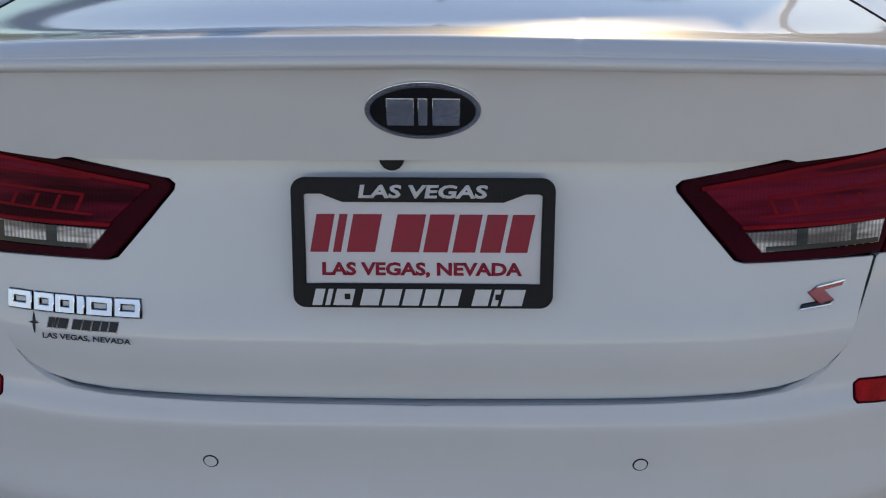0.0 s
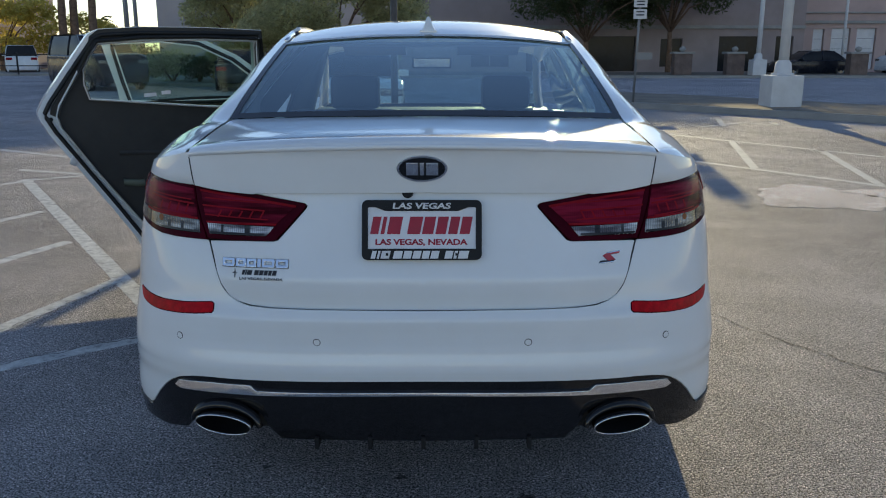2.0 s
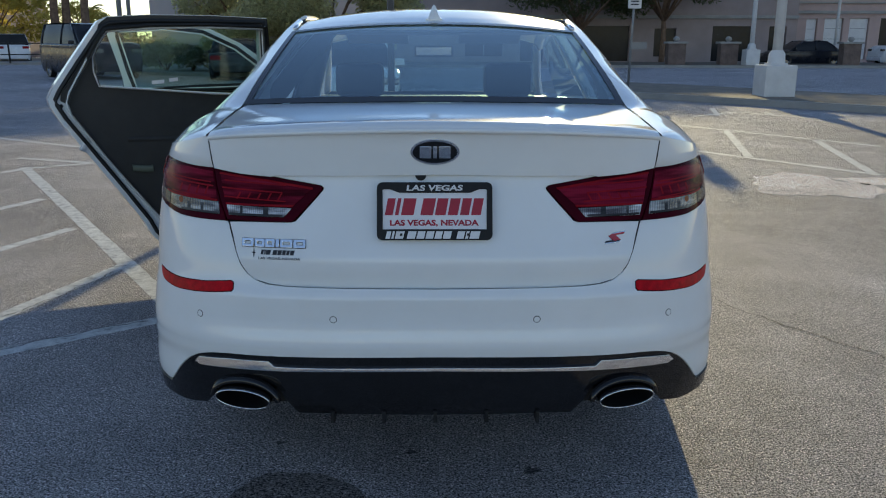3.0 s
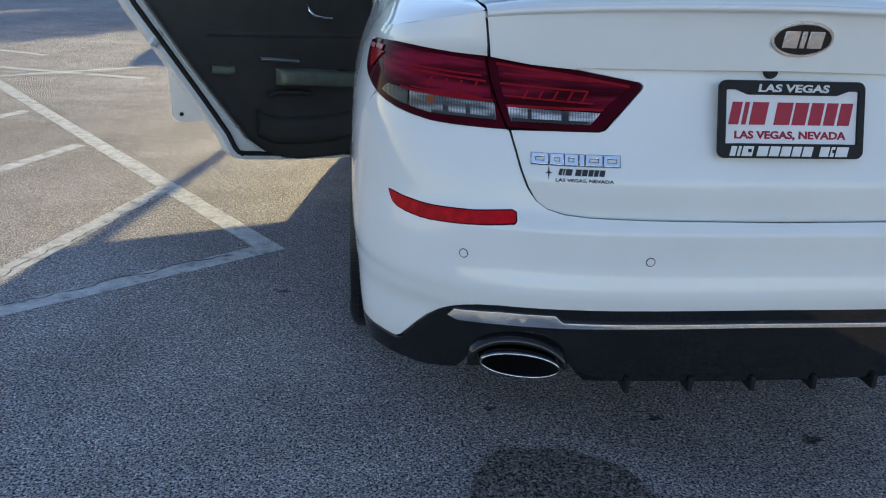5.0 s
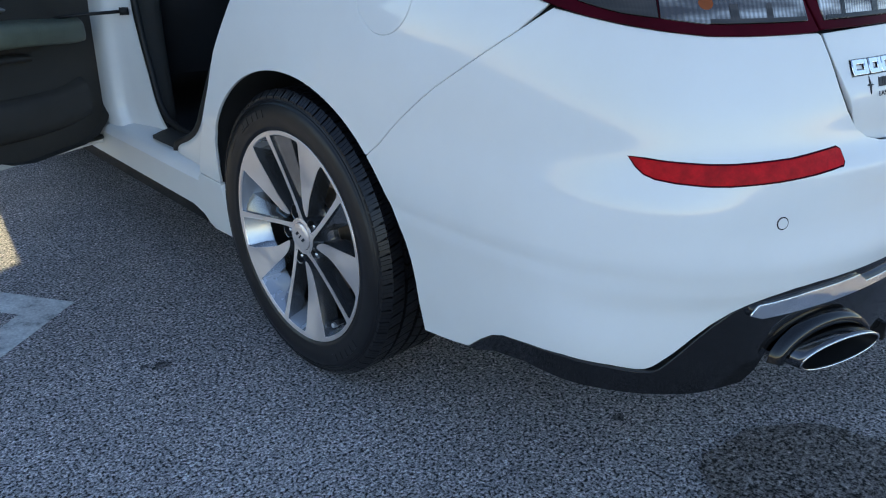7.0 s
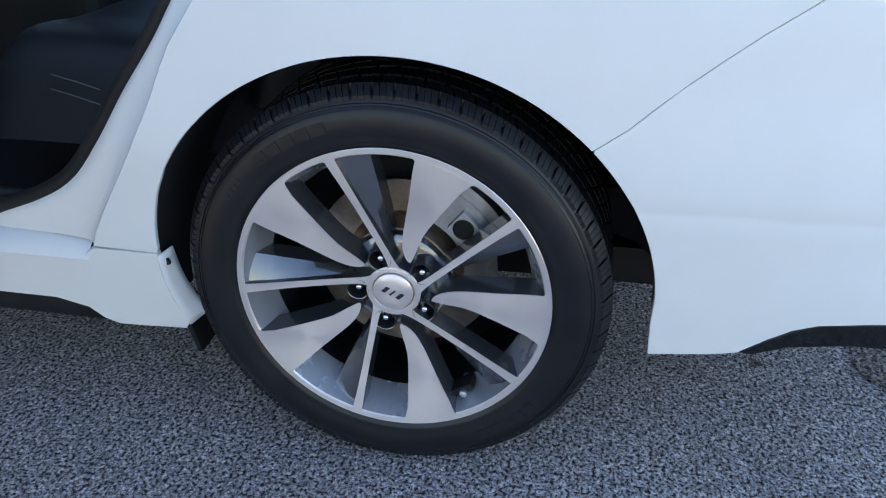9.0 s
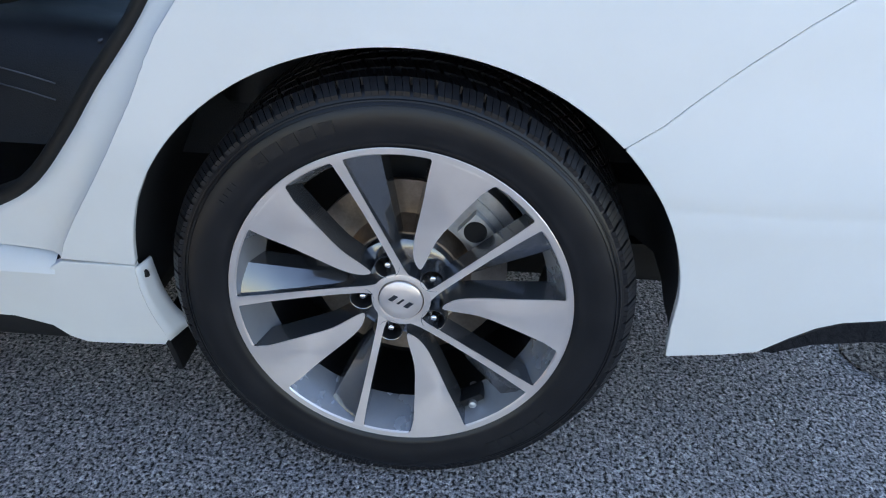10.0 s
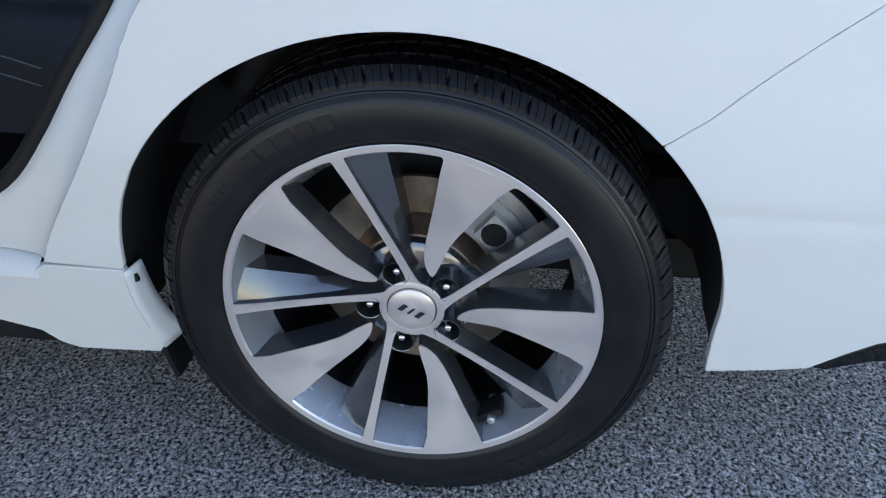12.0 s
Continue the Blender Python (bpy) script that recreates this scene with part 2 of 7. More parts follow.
DARK_RED = grained("dark_red_lens", (0.05, 0.002, 0.008), 0.08, 12, 0.25, 80, 0.0, 0, 0.0, 0.16)
BRIGHT_RED = grained("bright_red_bar", (0.26, 0.010, 0.018), 0.12, 12, 0.2, 120, 0.05, 0, 0.0, 0.4)
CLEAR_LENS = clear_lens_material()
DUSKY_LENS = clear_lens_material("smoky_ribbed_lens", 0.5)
PINK_LENS = grained("pale_red_lens", (0.42, 0.13, 0.14), 0.2, 14, 0.3, 120, 0.05, 0, 0.0, 0.3)
AMBER = grained("amber_lens", (0.25, 0.06, 0.008), 0.2, 12, 0.2, 120, 0.0, 0, 0.0, 0.2)
SMOKE = lamp_lens_material("smoked_lens", (0.035, 0.031, 0.030), 110, 0.12)
for lens in (RED, DARK_RED, BRIGHT_RED):
    lens.node_tree.nodes["Principled BSDF"].inputs["IOR"].default_value = 1.2
    lens.node_tree.nodes["Principled BSDF"].inputs["Specular IOR Level"].default_value = 0.15
REFLECTOR = grained("red_reflector", (0.50, 0.003, 0.008), 0.35, 40, 0.35, 220, 0.1, 0, 0.0, 0.12)
PLATE_WHITE = grained("plate_white", (0.74, 0.73, 0.74), 0.35, 15, 0.04, 80, 0.02)
PLATE_RED = grained("plate_red", (0.36, 0.006, 0.03), 0.5, 30, 0.1, 90, 0.0)
WHITE_PRINT = grained("white_print", (0.72, 0.72, 0.72), 0.45, 30, 0.05, 90, 0.0)
BLACK_PRINT = grained("black_print", (0.012, 0.014, 0.022), 0.5, 30, 0.1, 90, 0.0)
RED_BADGE = grained("red_badge", (0.42, 0.015, 0.02), 0.15, 30, 0.1, 90, 0.0, 0, 1.0)
SEAL = grained("rubber_seal", (0.008, 0.008, 0.008), 0.6, 30, 0.2, 200, 0.1)
OIL = asphalt_material("oil_soaked_asphalt", (0.28, 0.28, 0.29), 0.7)
CONCRETE = grained("concrete", (0.31, 0.30, 0.28), 0.9, 1.5, 0.15, 40, 0.5)
POLE_WHITE = grained("white_pole_paint", (0.62, 0.61, 0.60), 0.5, 3, 0.08, 60, 0.1)
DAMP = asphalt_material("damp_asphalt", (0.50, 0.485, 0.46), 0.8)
PALE = asphalt_material("pale_dusty_asphalt", (2.2, 2.1, 1.95), 0.95)
DIRT = grained("dry_dirt", (0.20, 0.165, 0.125), 0.95, 2, 0.3, 40, 0.8)
POLE_GREY = grained("grey_steel", (0.22, 0.22, 0.22), 0.5, 3, 0.1, 60, 0.1, 0.3)
POLE_DARK = grained("dark_pole_paint", (0.055, 0.05, 0.047), 0.5, 6, 0.3, 80, 0.1)
STONE = grained("brown_stone", (0.18, 0.13, 0.11), 0.9, 2.5, 0.35, 20, 0.8)
STUCCO = grained("tan_stucco", (0.33, 0.265, 0.25), 0.95, 0.5, 0.15, 30, 0.5)
STUCCO_PINK = grained("pinkish_stucco", (0.47, 0.345, 0.31), 0.95, 0.5, 0.12, 30, 0.5)
STUCCO_GREY = grained("grey_stucco", (0.46, 0.41, 0.385), 0.95, 0.4, 0.1, 30, 0.5)
WINDOW_DARK = grained("dark_window_glass", (0.016, 0.016, 0.018), 0.22, 2, 0.3, 30, 0.0, spec=0.22)
BARK = grained("rough_bark", (0.20, 0.125, 0.08), 0.95, 6, 0.4, 40, 1.0)
LEAF_OLIVE = leaf_material("olive_leaves", (0.56, 0.53, 0.28))
LEAF_YELLOW = leaf_material("yellow_green_leaves", (0.66, 0.54, 0.13))
LEAF_DARK = leaf_material("dark_green_leaves", (0.13, 0.15, 0.07))
PAINT_FAR = grained("white_car_paint", (0.70, 0.71, 0.72), 0.25, 2, 0.04, 30, 0.0, 0, 0.8)
PAINT_BLACK = grained("black_car_paint", (0.010, 0.013, 0.022), 0.28, 2, 0.2, 30, 0.0, 0, 0.22, 0.3)


# ---- mesh helpers ----
from mathutils.geometry import delaunay_2d_cdt


def smooth_curve(xs, ys):
    """A monotone cubic through the knots."""
    xs, ys = np.array(xs, float), np.array(ys, float)
    h, d = np.diff(xs), np.diff(ys) / np.diff(xs)
    m = np.zeros(len(xs))
    m[0], m[-1] = d[0], d[-1]
    for i in range(1, len(xs) - 1):
        if d[i - 1] * d[i] > 0:
            w1, w2 = 2 * h[i] + h[i - 1], h[i] + 2 * h[i - 1]
            m[i] = (w1 + w2) / (w1 / d[i - 1] + w2 / d[i])

    def value(x):
        x = np.clip(np.asarray(x, float), xs[0], xs[-1])
        i = np.clip(np.searchsorted(xs, x) - 1, 0, len(h) - 1)
        t = (x - xs[i]) / h[i]
        return (ys[i] * (2 * t**3 - 3 * t**2 + 1) + h[i] * m[i] * (t**3 - 2 * t**2 + t)
                + ys[i + 1] * (-2 * t**3 + 3 * t**2) + h[i] * m[i + 1] * (t**3 - t**2))
    return value


def mesh_object(name, verts, faces, mat, parent=None, label="", smooth=True, normals=None):
    me = bpy.data.meshes.new(name)
    me.from_pydata([tuple(v) for v in verts], [], [tuple(f) for f in faces])
    me.update()
    ob = new(name, me)
    if mat:
        me.materials.append(mat)
    if smooth:
        me.polygons.foreach_set("use_smooth", [True] * len(me.polygons))
    if normals is not None:
        me.normals_split_custom_set_from_vertices([tuple(n) for n in normals])
    if parent:
        ob.parent = parent
    if label:
        ob["label"] = label
    return ob


def part(name, bm, mat, parent=None, label="", smooth=False):
    me = bpy.data.meshes.new(name)
    bmesh.ops.recalc_face_normals(bm, faces=bm.faces)
    bm.to_mesh(me)
    bm.free()
    ob = new(name, me)
    me.materials.append(mat)
    if smooth:
        me.polygons.foreach_set("use_smooth", [True] * len(me.polygons))
        me.set_sharp_from_angle(angle=radians(35))
    if parent:
        ob.parent = parent
    if label:
        ob["label"] = label
    return ob


def empty(name, parent=None, m=None):
    ob = new(name)
    if parent:
        ob.parent = parent
    if m is not None:
        ob.matrix_basis = m
    return ob


def bm_box(size, at=(0, 0, 0), bevel=0.0, bm=None, turn=None, segments=2):
    own = bmesh.new()
    bmesh.ops.create_cube(own, size=1)
    for v in own.verts:
        v.co = Vector((v.co.x * size[0], v.co.y * size[1], v.co.z * size[2]))
    if bevel:
        bmesh.ops.bevel(own, geom=own.edges[:], offset=bevel, segments=segments, affect="EDGES", profile=0.7)
    for v in own.verts:
        p = v.co
        if turn:
            p = turn @ p
        v.co = p + Vector(at)
    if bm is None:
        return own
    me = bpy.data.meshes.new("tmp")
    own.to_mesh(me)
    own.free()
    bm.from_mesh(me)
    bpy.data.meshes.remove(me)
    return bm


def catmull(points, n, closed=False):
    """n points along a Catmull-Rom curve."""
    p = np.array(points, float)
    k = len(p)
    out = []
    total = k if closed else k - 1
    for s in np.linspace(0, total, n, endpoint=not closed):
        i = min(int(s), total - 1)
        t = s - i
        if closed:
            a, b, c, d = p[(i - 1) % k], p[i], p[(i + 1) % k], p[(i + 2) % k]
        else:
            b, c = p[i], p[i + 1]
            a = p[i - 1] if i > 0 else 2 * b - c
            d = p[i + 2] if i + 2 < k else 2 * c - b
        out.append(0.5 * (2 * b + (c - a) * t + (2 * a - 5 * b + 4 * c - d) * t * t + (3 * b - a - 3 * c + d) * t**3))
    return np.array(out)


def loft(name, rows, mat, parent=None, n_along=12, n_across=8, mirror=False, label="", thick=0.0):
    """A smooth skin through rows of points; all rows hold the same number of points."""
    dense = [catmull(r, n_across) for r in rows]
    cols = np.array([catmull([d[j] for d in dense], n_along) for j in range(n_across)])
    verts = cols.transpose(1, 0, 2).reshape(-1, 3)
    if mirror:
        verts = verts * (-1, 1, 1)
    faces = []
    for i in range(n_along - 1):
        for j in range(n_across - 1):
            f = [i * n_across + j, i * n_across + j + 1, (i + 1) * n_across + j + 1, (i + 1) * n_across + j]
            faces.append(f[::-1] if mirror else f)
    ob = mesh_object(name, verts, faces, mat, parent, label)
    if thick:
        s = ob.modifiers.new("thickness", "SOLIDIFY")
        s.thickness, s.offset = thick, -1
    return ob


def resample(poly, step, closed=True):
    p = [np.array(a, float) for a in poly]
    if closed:
        p.append(p[0])
    out = []
    for a, b in zip(p, p[1:]):
        n = max(1, int(math.ceil(np.linalg.norm(b - a) / step)))
        out += [a + (b - a) * k / n for k in range(n)]
    if not closed:
        out.append(p[-1])
    return np.array(out)


def inside(pts, poly):
    x, y = pts[:, 0], pts[:, 1]
    hit = np.zeros(len(pts), bool)
    for (x1, y1), (x2, y2) in zip(poly, np.roll(poly, -1, 0)):
        if y1 != y2:
            hit ^= ((y1 > y) != (y2 > y)) & (x < (x2 - x1) * (y - y1) / (y2 - y1) + x1)
    return hit


def panel(name, poly, surf, mat, parent, step=0.03, edge=0.014, lift=0.0, label="", mirror=False, holes=(), crown=0.0):
    """A sheet cut to the outline poly in the two coordinates of surf(a, b), with folded-in edges. crown: how far the edge sinks."""
    rings = [resample(poly, step)] + [resample(h, step) for h in holes]
    lo, hi = rings[0].min(0), rings[0].max(0)
    ga, gb = np.meshgrid(np.arange(lo[0] + step / 2, hi[0], step), np.arange(lo[1] + step / 2, hi[1], step))
    grid = np.column_stack([ga.ravel(), gb.ravel()])
    keep = inside(grid, rings[0])
    for h in rings[1:]:
        keep &= ~inside(grid, h)
    allb = np.concatenate(rings)
    if len(grid):
        near = np.array([np.min(np.sum((allb - g) ** 2, 1)) if k else 0 for g, k in zip(grid, keep)])
        grid = grid[keep & (near > (0.45 * step) ** 2)]
    pts = np.concatenate([allb, grid]) if len(grid) else allb
    edges, start = [], 0
    for r in rings:
        n = len(r)
        edges += [(start + i, start + (i + 1) % n) for i in range(n)]
        start += n
    out = delaunay_2d_cdt([Vector((float(a), float(b))) for a, b in pts], edges, [], 0, 1e-7)
    v2 = np.array([tuple(v) for v in out[0]])
    tris = np.array([f for f in out[2] if len(f) == 3])
    mid = v2[tris].mean(1)
    ok = inside(mid, rings[0])
    for h in rings[1:]:
        ok &= ~inside(mid, h)
    tris = tris[ok]
    a, b = v2[:, 0], v2[:, 1]
    e = 0.0015
    pos = surf(a, b)
    nor = np.cross(surf(a + e, b) - surf(a - e, b), surf(a, b + e) - surf(a, b - e))
    nor /= np.linalg.norm(nor, axis=1)[:, None] + 1e-12
    pos = pos + nor * lift
    verts, normals = list(pos), list(nor)
    faces = []
    for t in tris:
        p = v2[t]
        area = (p[1][0] - p[0][0]) * (p[2][1] - p[0][1]) - (p[2][0] - p[0][0]) * (p[1][1] - p[0][1])
        if abs(area) > 1e-10:
            faces.append(tuple(t) if area > 0 else tuple(t[::-1]))
    # folded edges
    count = {}
    for f in faces:
        for i, j in ((f[0], f[1]), (f[1], f[2]), (f[2], f[0])):
            count[(i, j)] = 1
    if edge:
        rim = [k for k in count if (k[1], k[0]) not in count]
        out_dir = {}
        for i, j in rim:
            w = np.cross(pos[j] - pos[i], nor[i] + nor[j])
            w /= np.linalg.norm(w) + 1e-12
            for k in (i, j):
                out_dir[k] = out_dir.get(k, 0) + w
        r, low = 0.003, {}
        for k, w in out_dir.items():
            w = w / (np.linalg.norm(w) + 1e-12)
            low[k] = len(verts)
            verts += [pos[k] - nor[k] * r + w * r * 0.6, pos[k] - nor[k] * edge + w * r * 0.6]
            normals += [w, w]
        for i, j in rim:
            faces += [(j, i, low[i], low[j]), (low[j], low[i], low[i] + 1, low[j] + 1)]
    verts, normals = np.array(verts), np.array(normals)
    if mirror:
        verts, normals = verts * (-1, 1, 1), normals * (-1, 1, 1)
        faces = [f[::-1] for f in faces]
    return mesh_object(name, verts, faces, mat, parent, label, True, normals)


def tube(name, path, radius, mat, parent=None, sides=8, label="", closed=False, flat=1.0):
    """A round bar along a path."""
    p = [Vector(a) for a in path]
    verts, faces, n = [], [], len(path)
    up = Vector((0, 0, 1))
    if abs((p[-1] - p[0]).z) > 0.9 * (p[-1] - p[0]).length > 0 and not closed:
        up = Vector((0, 1, 0))
    for i, a in enumerate(p):
        d = (p[(i + 1) % n] - p[i - 1]) if closed else (p[min(i + 1, n - 1)] - p[max(i - 1, 0)])
        d.normalize()
        side = d.cross(up)
        if side.length < 0.05:
            side = d.cross(Vector((1, 0, 0)) if up.y else Vector((0, 1, 0)))
        side.normalize()
        top = side.cross(d)
        r = radius[i] if isinstance(radius, (list, tuple)) else radius
        for k in range(sides):
            w = 2 * math.pi * k / sides
            verts.append(a + side * math.cos(w) * r + top * math.sin(w) * r * flat)
    for i in range(n if closed else n - 1):
        for k in range(sides):
            a, b = i * sides + k, i * sides + (k + 1) % sides
            c, d = ((i + 1) % n) * sides + (k + 1) % sides, ((i + 1) % n) * sides + k
            faces.append((a, b, c, d))
    if not closed:
        faces.append(tuple(range(sides))[::-1])
        faces.append(tuple((n - 1) * sides + k for k in range(sides)))
    return mesh_object(name, verts, faces, mat, parent, label)


def revolve(name, profile, mat, parent=None, n=72, label="", m=None, closed=False):
    """profile: (depth, radius) rows turned round the local x axis."""
    verts, faces, k = [], [], len(profile)
    for i in range(n):
        w = 2 * math.pi * i / n
        for d, r in profile:
            verts.append((d, r * math.cos(w), r * math.sin(w)))
    for i in range(n):
        for j in range(k if closed else k - 1):
            a, b = i * k + j, i * k + (j + 1) % k
            c, d = ((i + 1) % n) * k + (j + 1) % k, ((i + 1) % n) * k + j
            faces.append((a, b, c, d))
    ob = mesh_object(name, verts, faces, mat, parent, label)
    ob.data.set_sharp_from_angle(angle=radians(40))
    if m is not None:
        ob.matrix_basis = m
    return ob


def prism(name, poly, place, mat, parent=None, depth=0.01, label="", bevel=0.0):
    """An outline raised along the third axis of place, a function of (a, b, depth)."""
    n = len(poly)
    bm = bmesh.new()
    top = [bm.verts.new(place(a, b, depth)) for a, b in poly]
    low = [bm.verts.new(place(a, b, 0)) for a, b in poly]
    bm.faces.new(top)
    bm.faces.new(low[::-1])
    for i in range(n):
        bm.faces.new((top[i], low[i], low[(i + 1) % n], top[(i + 1) % n]))
    bmesh.ops.recalc_face_normals(bm, faces=bm.faces)
    if bevel:
        rim = [e for e in bm.edges if all(v in top for v in e.verts)]
        bmesh.ops.bevel(bm, geom=rim, offset=bevel, segments=2, affect="EDGES", profile=0.7)
    bmesh.ops.triangulate(bm, faces=[f for f in bm.faces if len(f.verts) > 4])
    return part(name, bm, mat, parent, label)


def lettering(name, text, height, mat, parent, m, width=None, depth=0.001, shear=0.0, label="", bold=0.018):
    """Raised writing, turned into a mesh; centred at m, in its x-y plane."""
    cu = bpy.data.curves.new(name, "FONT")
    cu.body, cu.size, cu.extrude, cu.shear, cu.offset = text, 1.0, 0.0, shear, bold
    cu.align_x, cu.align_y, cu.resolution_u = "CENTER", "CENTER", 3
    tmp = new("tmp", cu)
    bpy.context.view_layer.update()
    me = bpy.data.meshes.new_from_object(tmp)
    bpy.data.objects.remove(tmp)
    co = np.array([v.co[:] for v in me.vertices])
    lo, hi = co.min(0), co.max(0)
    s = height / (hi[1] - lo[1])
    sx = s if width is None else width / (hi[0] - lo[0])
    bm = bmesh.new()
    bm.from_mesh(me)
    for v in bm.verts:
        v.co = Vector(((v.co.x - (lo[0] + hi[0]) / 2) * sx, (v.co.y - (lo[1] + hi[1]) / 2) * s, 0))
    ext = bmesh.ops.extrude_face_region(bm, geom=bm.faces[:])
    for v in [g for g in ext["geom"] if isinstance(g, bmesh.types.BMVert)]:
        v.co.z += depth
    bpy.data.meshes.remove(me)
    ob = part(name, bm, mat, parent, label)
    ob.matrix_basis = m
    return ob


# ---- the ground ----
def ground_sheet():
    bm = bmesh.new()
    xs = [-600, -80, -30, -12, -4, 0, 4, 12, 30, 80, 600]
    grid = [[bm.verts.new((x, y, 0)) for x in xs] for y in [-600, -80, -30, -12, -4, 0, 4, 12, 30, 80, 600]]
    for i in range(10):
        for j in range(10):
            bm.faces.new((grid[i][j], grid[i][j + 1], grid[i + 1][j + 1], grid[i + 1][j]))
    return tagged(part("ground", bm, ASPHALT), "coarse grey asphalt of an open parking lot", "ground", kind="structure")


ground = ground_sheet()

# ---- the car's skin: plan outlines stacked by height ----
NPOW = 3.7
half_width = smooth_curve([0.15, 0.25, 0.35, 0.45, 0.49, 0.508, 0.53, 0.60, 0.72, 0.84, 0.93, 1.00, 1.05, 1.10, 1.16], [0.865, 0.882, 0.900, 0.914, 0.9205, 0.9215, 0.9262, 0.9295, 0.930, 0.922, 0.905, 0.882, 0.858, 0.825, 0.77])
corner_depth = smooth_curve([0.15, 0.35, 0.48, 0.60, 0.69, 0.85, 1.0, 1.16], [0.60, 0.65, 0.74, 0.83, 0.92, 0.88, 0.78, 0.74])
rear_low = smooth_curve([0.14, 0.50, 0.66, 0.70, 0.757, 0.766, 0.83, 0.90, 0.96, 1.02, 1.16], [0.16, 0.070, 0.0485, 0.0420, 0.0325, 0.034, 0.060, 0.085, 0.104, 0.118, 0.15])
rear_side = smooth_curve([0.14, 0.22, 0.30, 0.38, 0.45, 0.49, 0.525, 0.575, 0.592, 0.625, 0.660, 0.668, 0.690, 0.70, 0.76, 0.83, 0.90, 0.96, 1.000, 1.012, 1.03, 1.07, 1.11, 1.14, 1.16],
                         [0.16, 0.10, 0.055, 0.030, 0.020, 0.006, -0.001, 0.0085, 0.0105, 0.0095, 0.0065, 0.0085, 0.0225, 0.027, 0.040, 0.060, 0.085, 0.104, 0.108, 0.098, 0.088, 0.079, 0.067, 0.054, 0.05])
rear_corner = smooth_curve([0.14, 0.22, 0.30, 0.38, 0.45, 0.49, 0.53, 0.58, 0.62, 0.665, 0.70, 0.76, 0.83, 0.90, 0.96, 1.000, 1.012, 1.03, 1.07, 1.11, 1.14, 1.16],
                           [0.16, 0.10, 0.055, 0.030, 0.020, 0.006, 0.000, 0.003, 0.004, 0.010, 0.021, 0.038, 0.060, 0.085, 0.104, 0.108, 0.098, 0.088, 0.079, 0.067, 0.054, 0.05])
rear_lid = smooth_curve([0.95, 1.00, 1.03, 1.07, 1.11, 1.14, 1.16], [0.100, 0.094, 0.086, 0.078, 0.066, 0.052, 0.048])
flare = smooth_curve([0.15, 0.38, 0.50, 0.60], [0.030, 0.024, 0.006, 0.0])     # the lower tail corners stand out
FRONT_DEPTH = 0.95
front_face = smooth_curve([0.15, 0.35, 0.55, 0.75, 1.16], [4.70, 4.82, 4.855, 4.80, 4.5])

_w = np.linspace(0, math.pi / 2, 1500)
_f, _g = np.sin(_w) ** (2 / NPOW), 1 - np.cos(_w) ** (2 / NPOW)
_s = np.concatenate([[0], np.cumsum(np.hypot(np.diff(_f) * 0.92, np.diff(_g) * 0.85))])
ARC = float(_s[-1])


def skin(rear, round_corner=None):
    """The outer skin as a function of the way round (0 at the middle of the tail) and the height; round_corner: a calmer tail curve that takes over at the corner."""
    def surf(u, z):
        u, z = np.asarray(u, float), np.asarray(z, float)
        a, sign = np.abs(u), np.where(u < 0, -1.0, 1.0)
        w, d, y0 = half_width(z), corner_depth(z), rear(z)
        if round_corner:
            k = np.clip((a - 0.52) / 0.36, 0, 1)
            y0 = y0 + (round_corner(z) - y0) * k * k * (3 - 2 * k)
        t = np.clip(a, 0, ARC)
        x, y = w * np.interp(t, _s, _f), y0 + d * np.interp(t, _s, _g)
        x = x * (1 + flare(z) * np.exp(-((a - 1.02) / 0.17) ** 2))
        straight = front_face(z) - FRONT_DEPTH - (y0 + d)
        y = y + np.clip(a - ARC, 0, straight)
        t2 = np.clip(ARC - (a - ARC - straight), 0, ARC)
        nose = a > ARC + straight
        x = np.where(nose, w * np.interp(t2, _s, _f), x)
        y = np.where(nose, front_face(z) - FRONT_DEPTH * np.interp(t2, _s, _g), y)
        return np.column_stack([x * sign, y, z])
    return surf


def at_x(x, z, rear=rear_low):
    r = min(abs(x) / float(half_width(z)), 0.99999)
    return (math.copysign(float(np.interp(r, _f, _s)), x), z)


def at_y(y, z, rear=rear_low):
    rear = rear_corner if rear is rear_side else rear
    g = (y - float(rear(z))) / float(corner_depth(z))
    return (float(np.interp(g, _g, _s)) if g < 1 else ARC + (g - 1) * float(corner_depth(z)), z)


def outline(spec, rear=rear_low):
    dense = []
    for (k, v, z), (k2, v2, z2) in zip(spec, spec[1:] + spec[:1]):
        n = max(1, int(math.hypot(v2 - v, z2 - z) / 0.02)) if k == k2 else 1
        dense += [(k, v + (v2 - v) * i / n, z + (z2 - z) * i / n) for i in range(n)]
    return [at_x(v, z, rear) if k == "x" else at_y(v, z, rear) for k, v, z in dense]


LOW, LID, SIDE = skin(rear_low), skin(rear_lid), skin(rear_side, rear_corner)
AXLE_Y, FRONT_AXLE_Y, AXLE_Z = 1.077, 3.882, 0.334


def arch(y0, w0, w1, n=14):
    return [("y", y0 - 0.396 * math.cos(radians(w)), AXLE_Z + 0.377 * math.sin(radians(w))) for w in np.linspace(w0, w1, n)]


car = tagged(empty("car"), "glossy white sedan with two doors standing open on asphalt", "car")

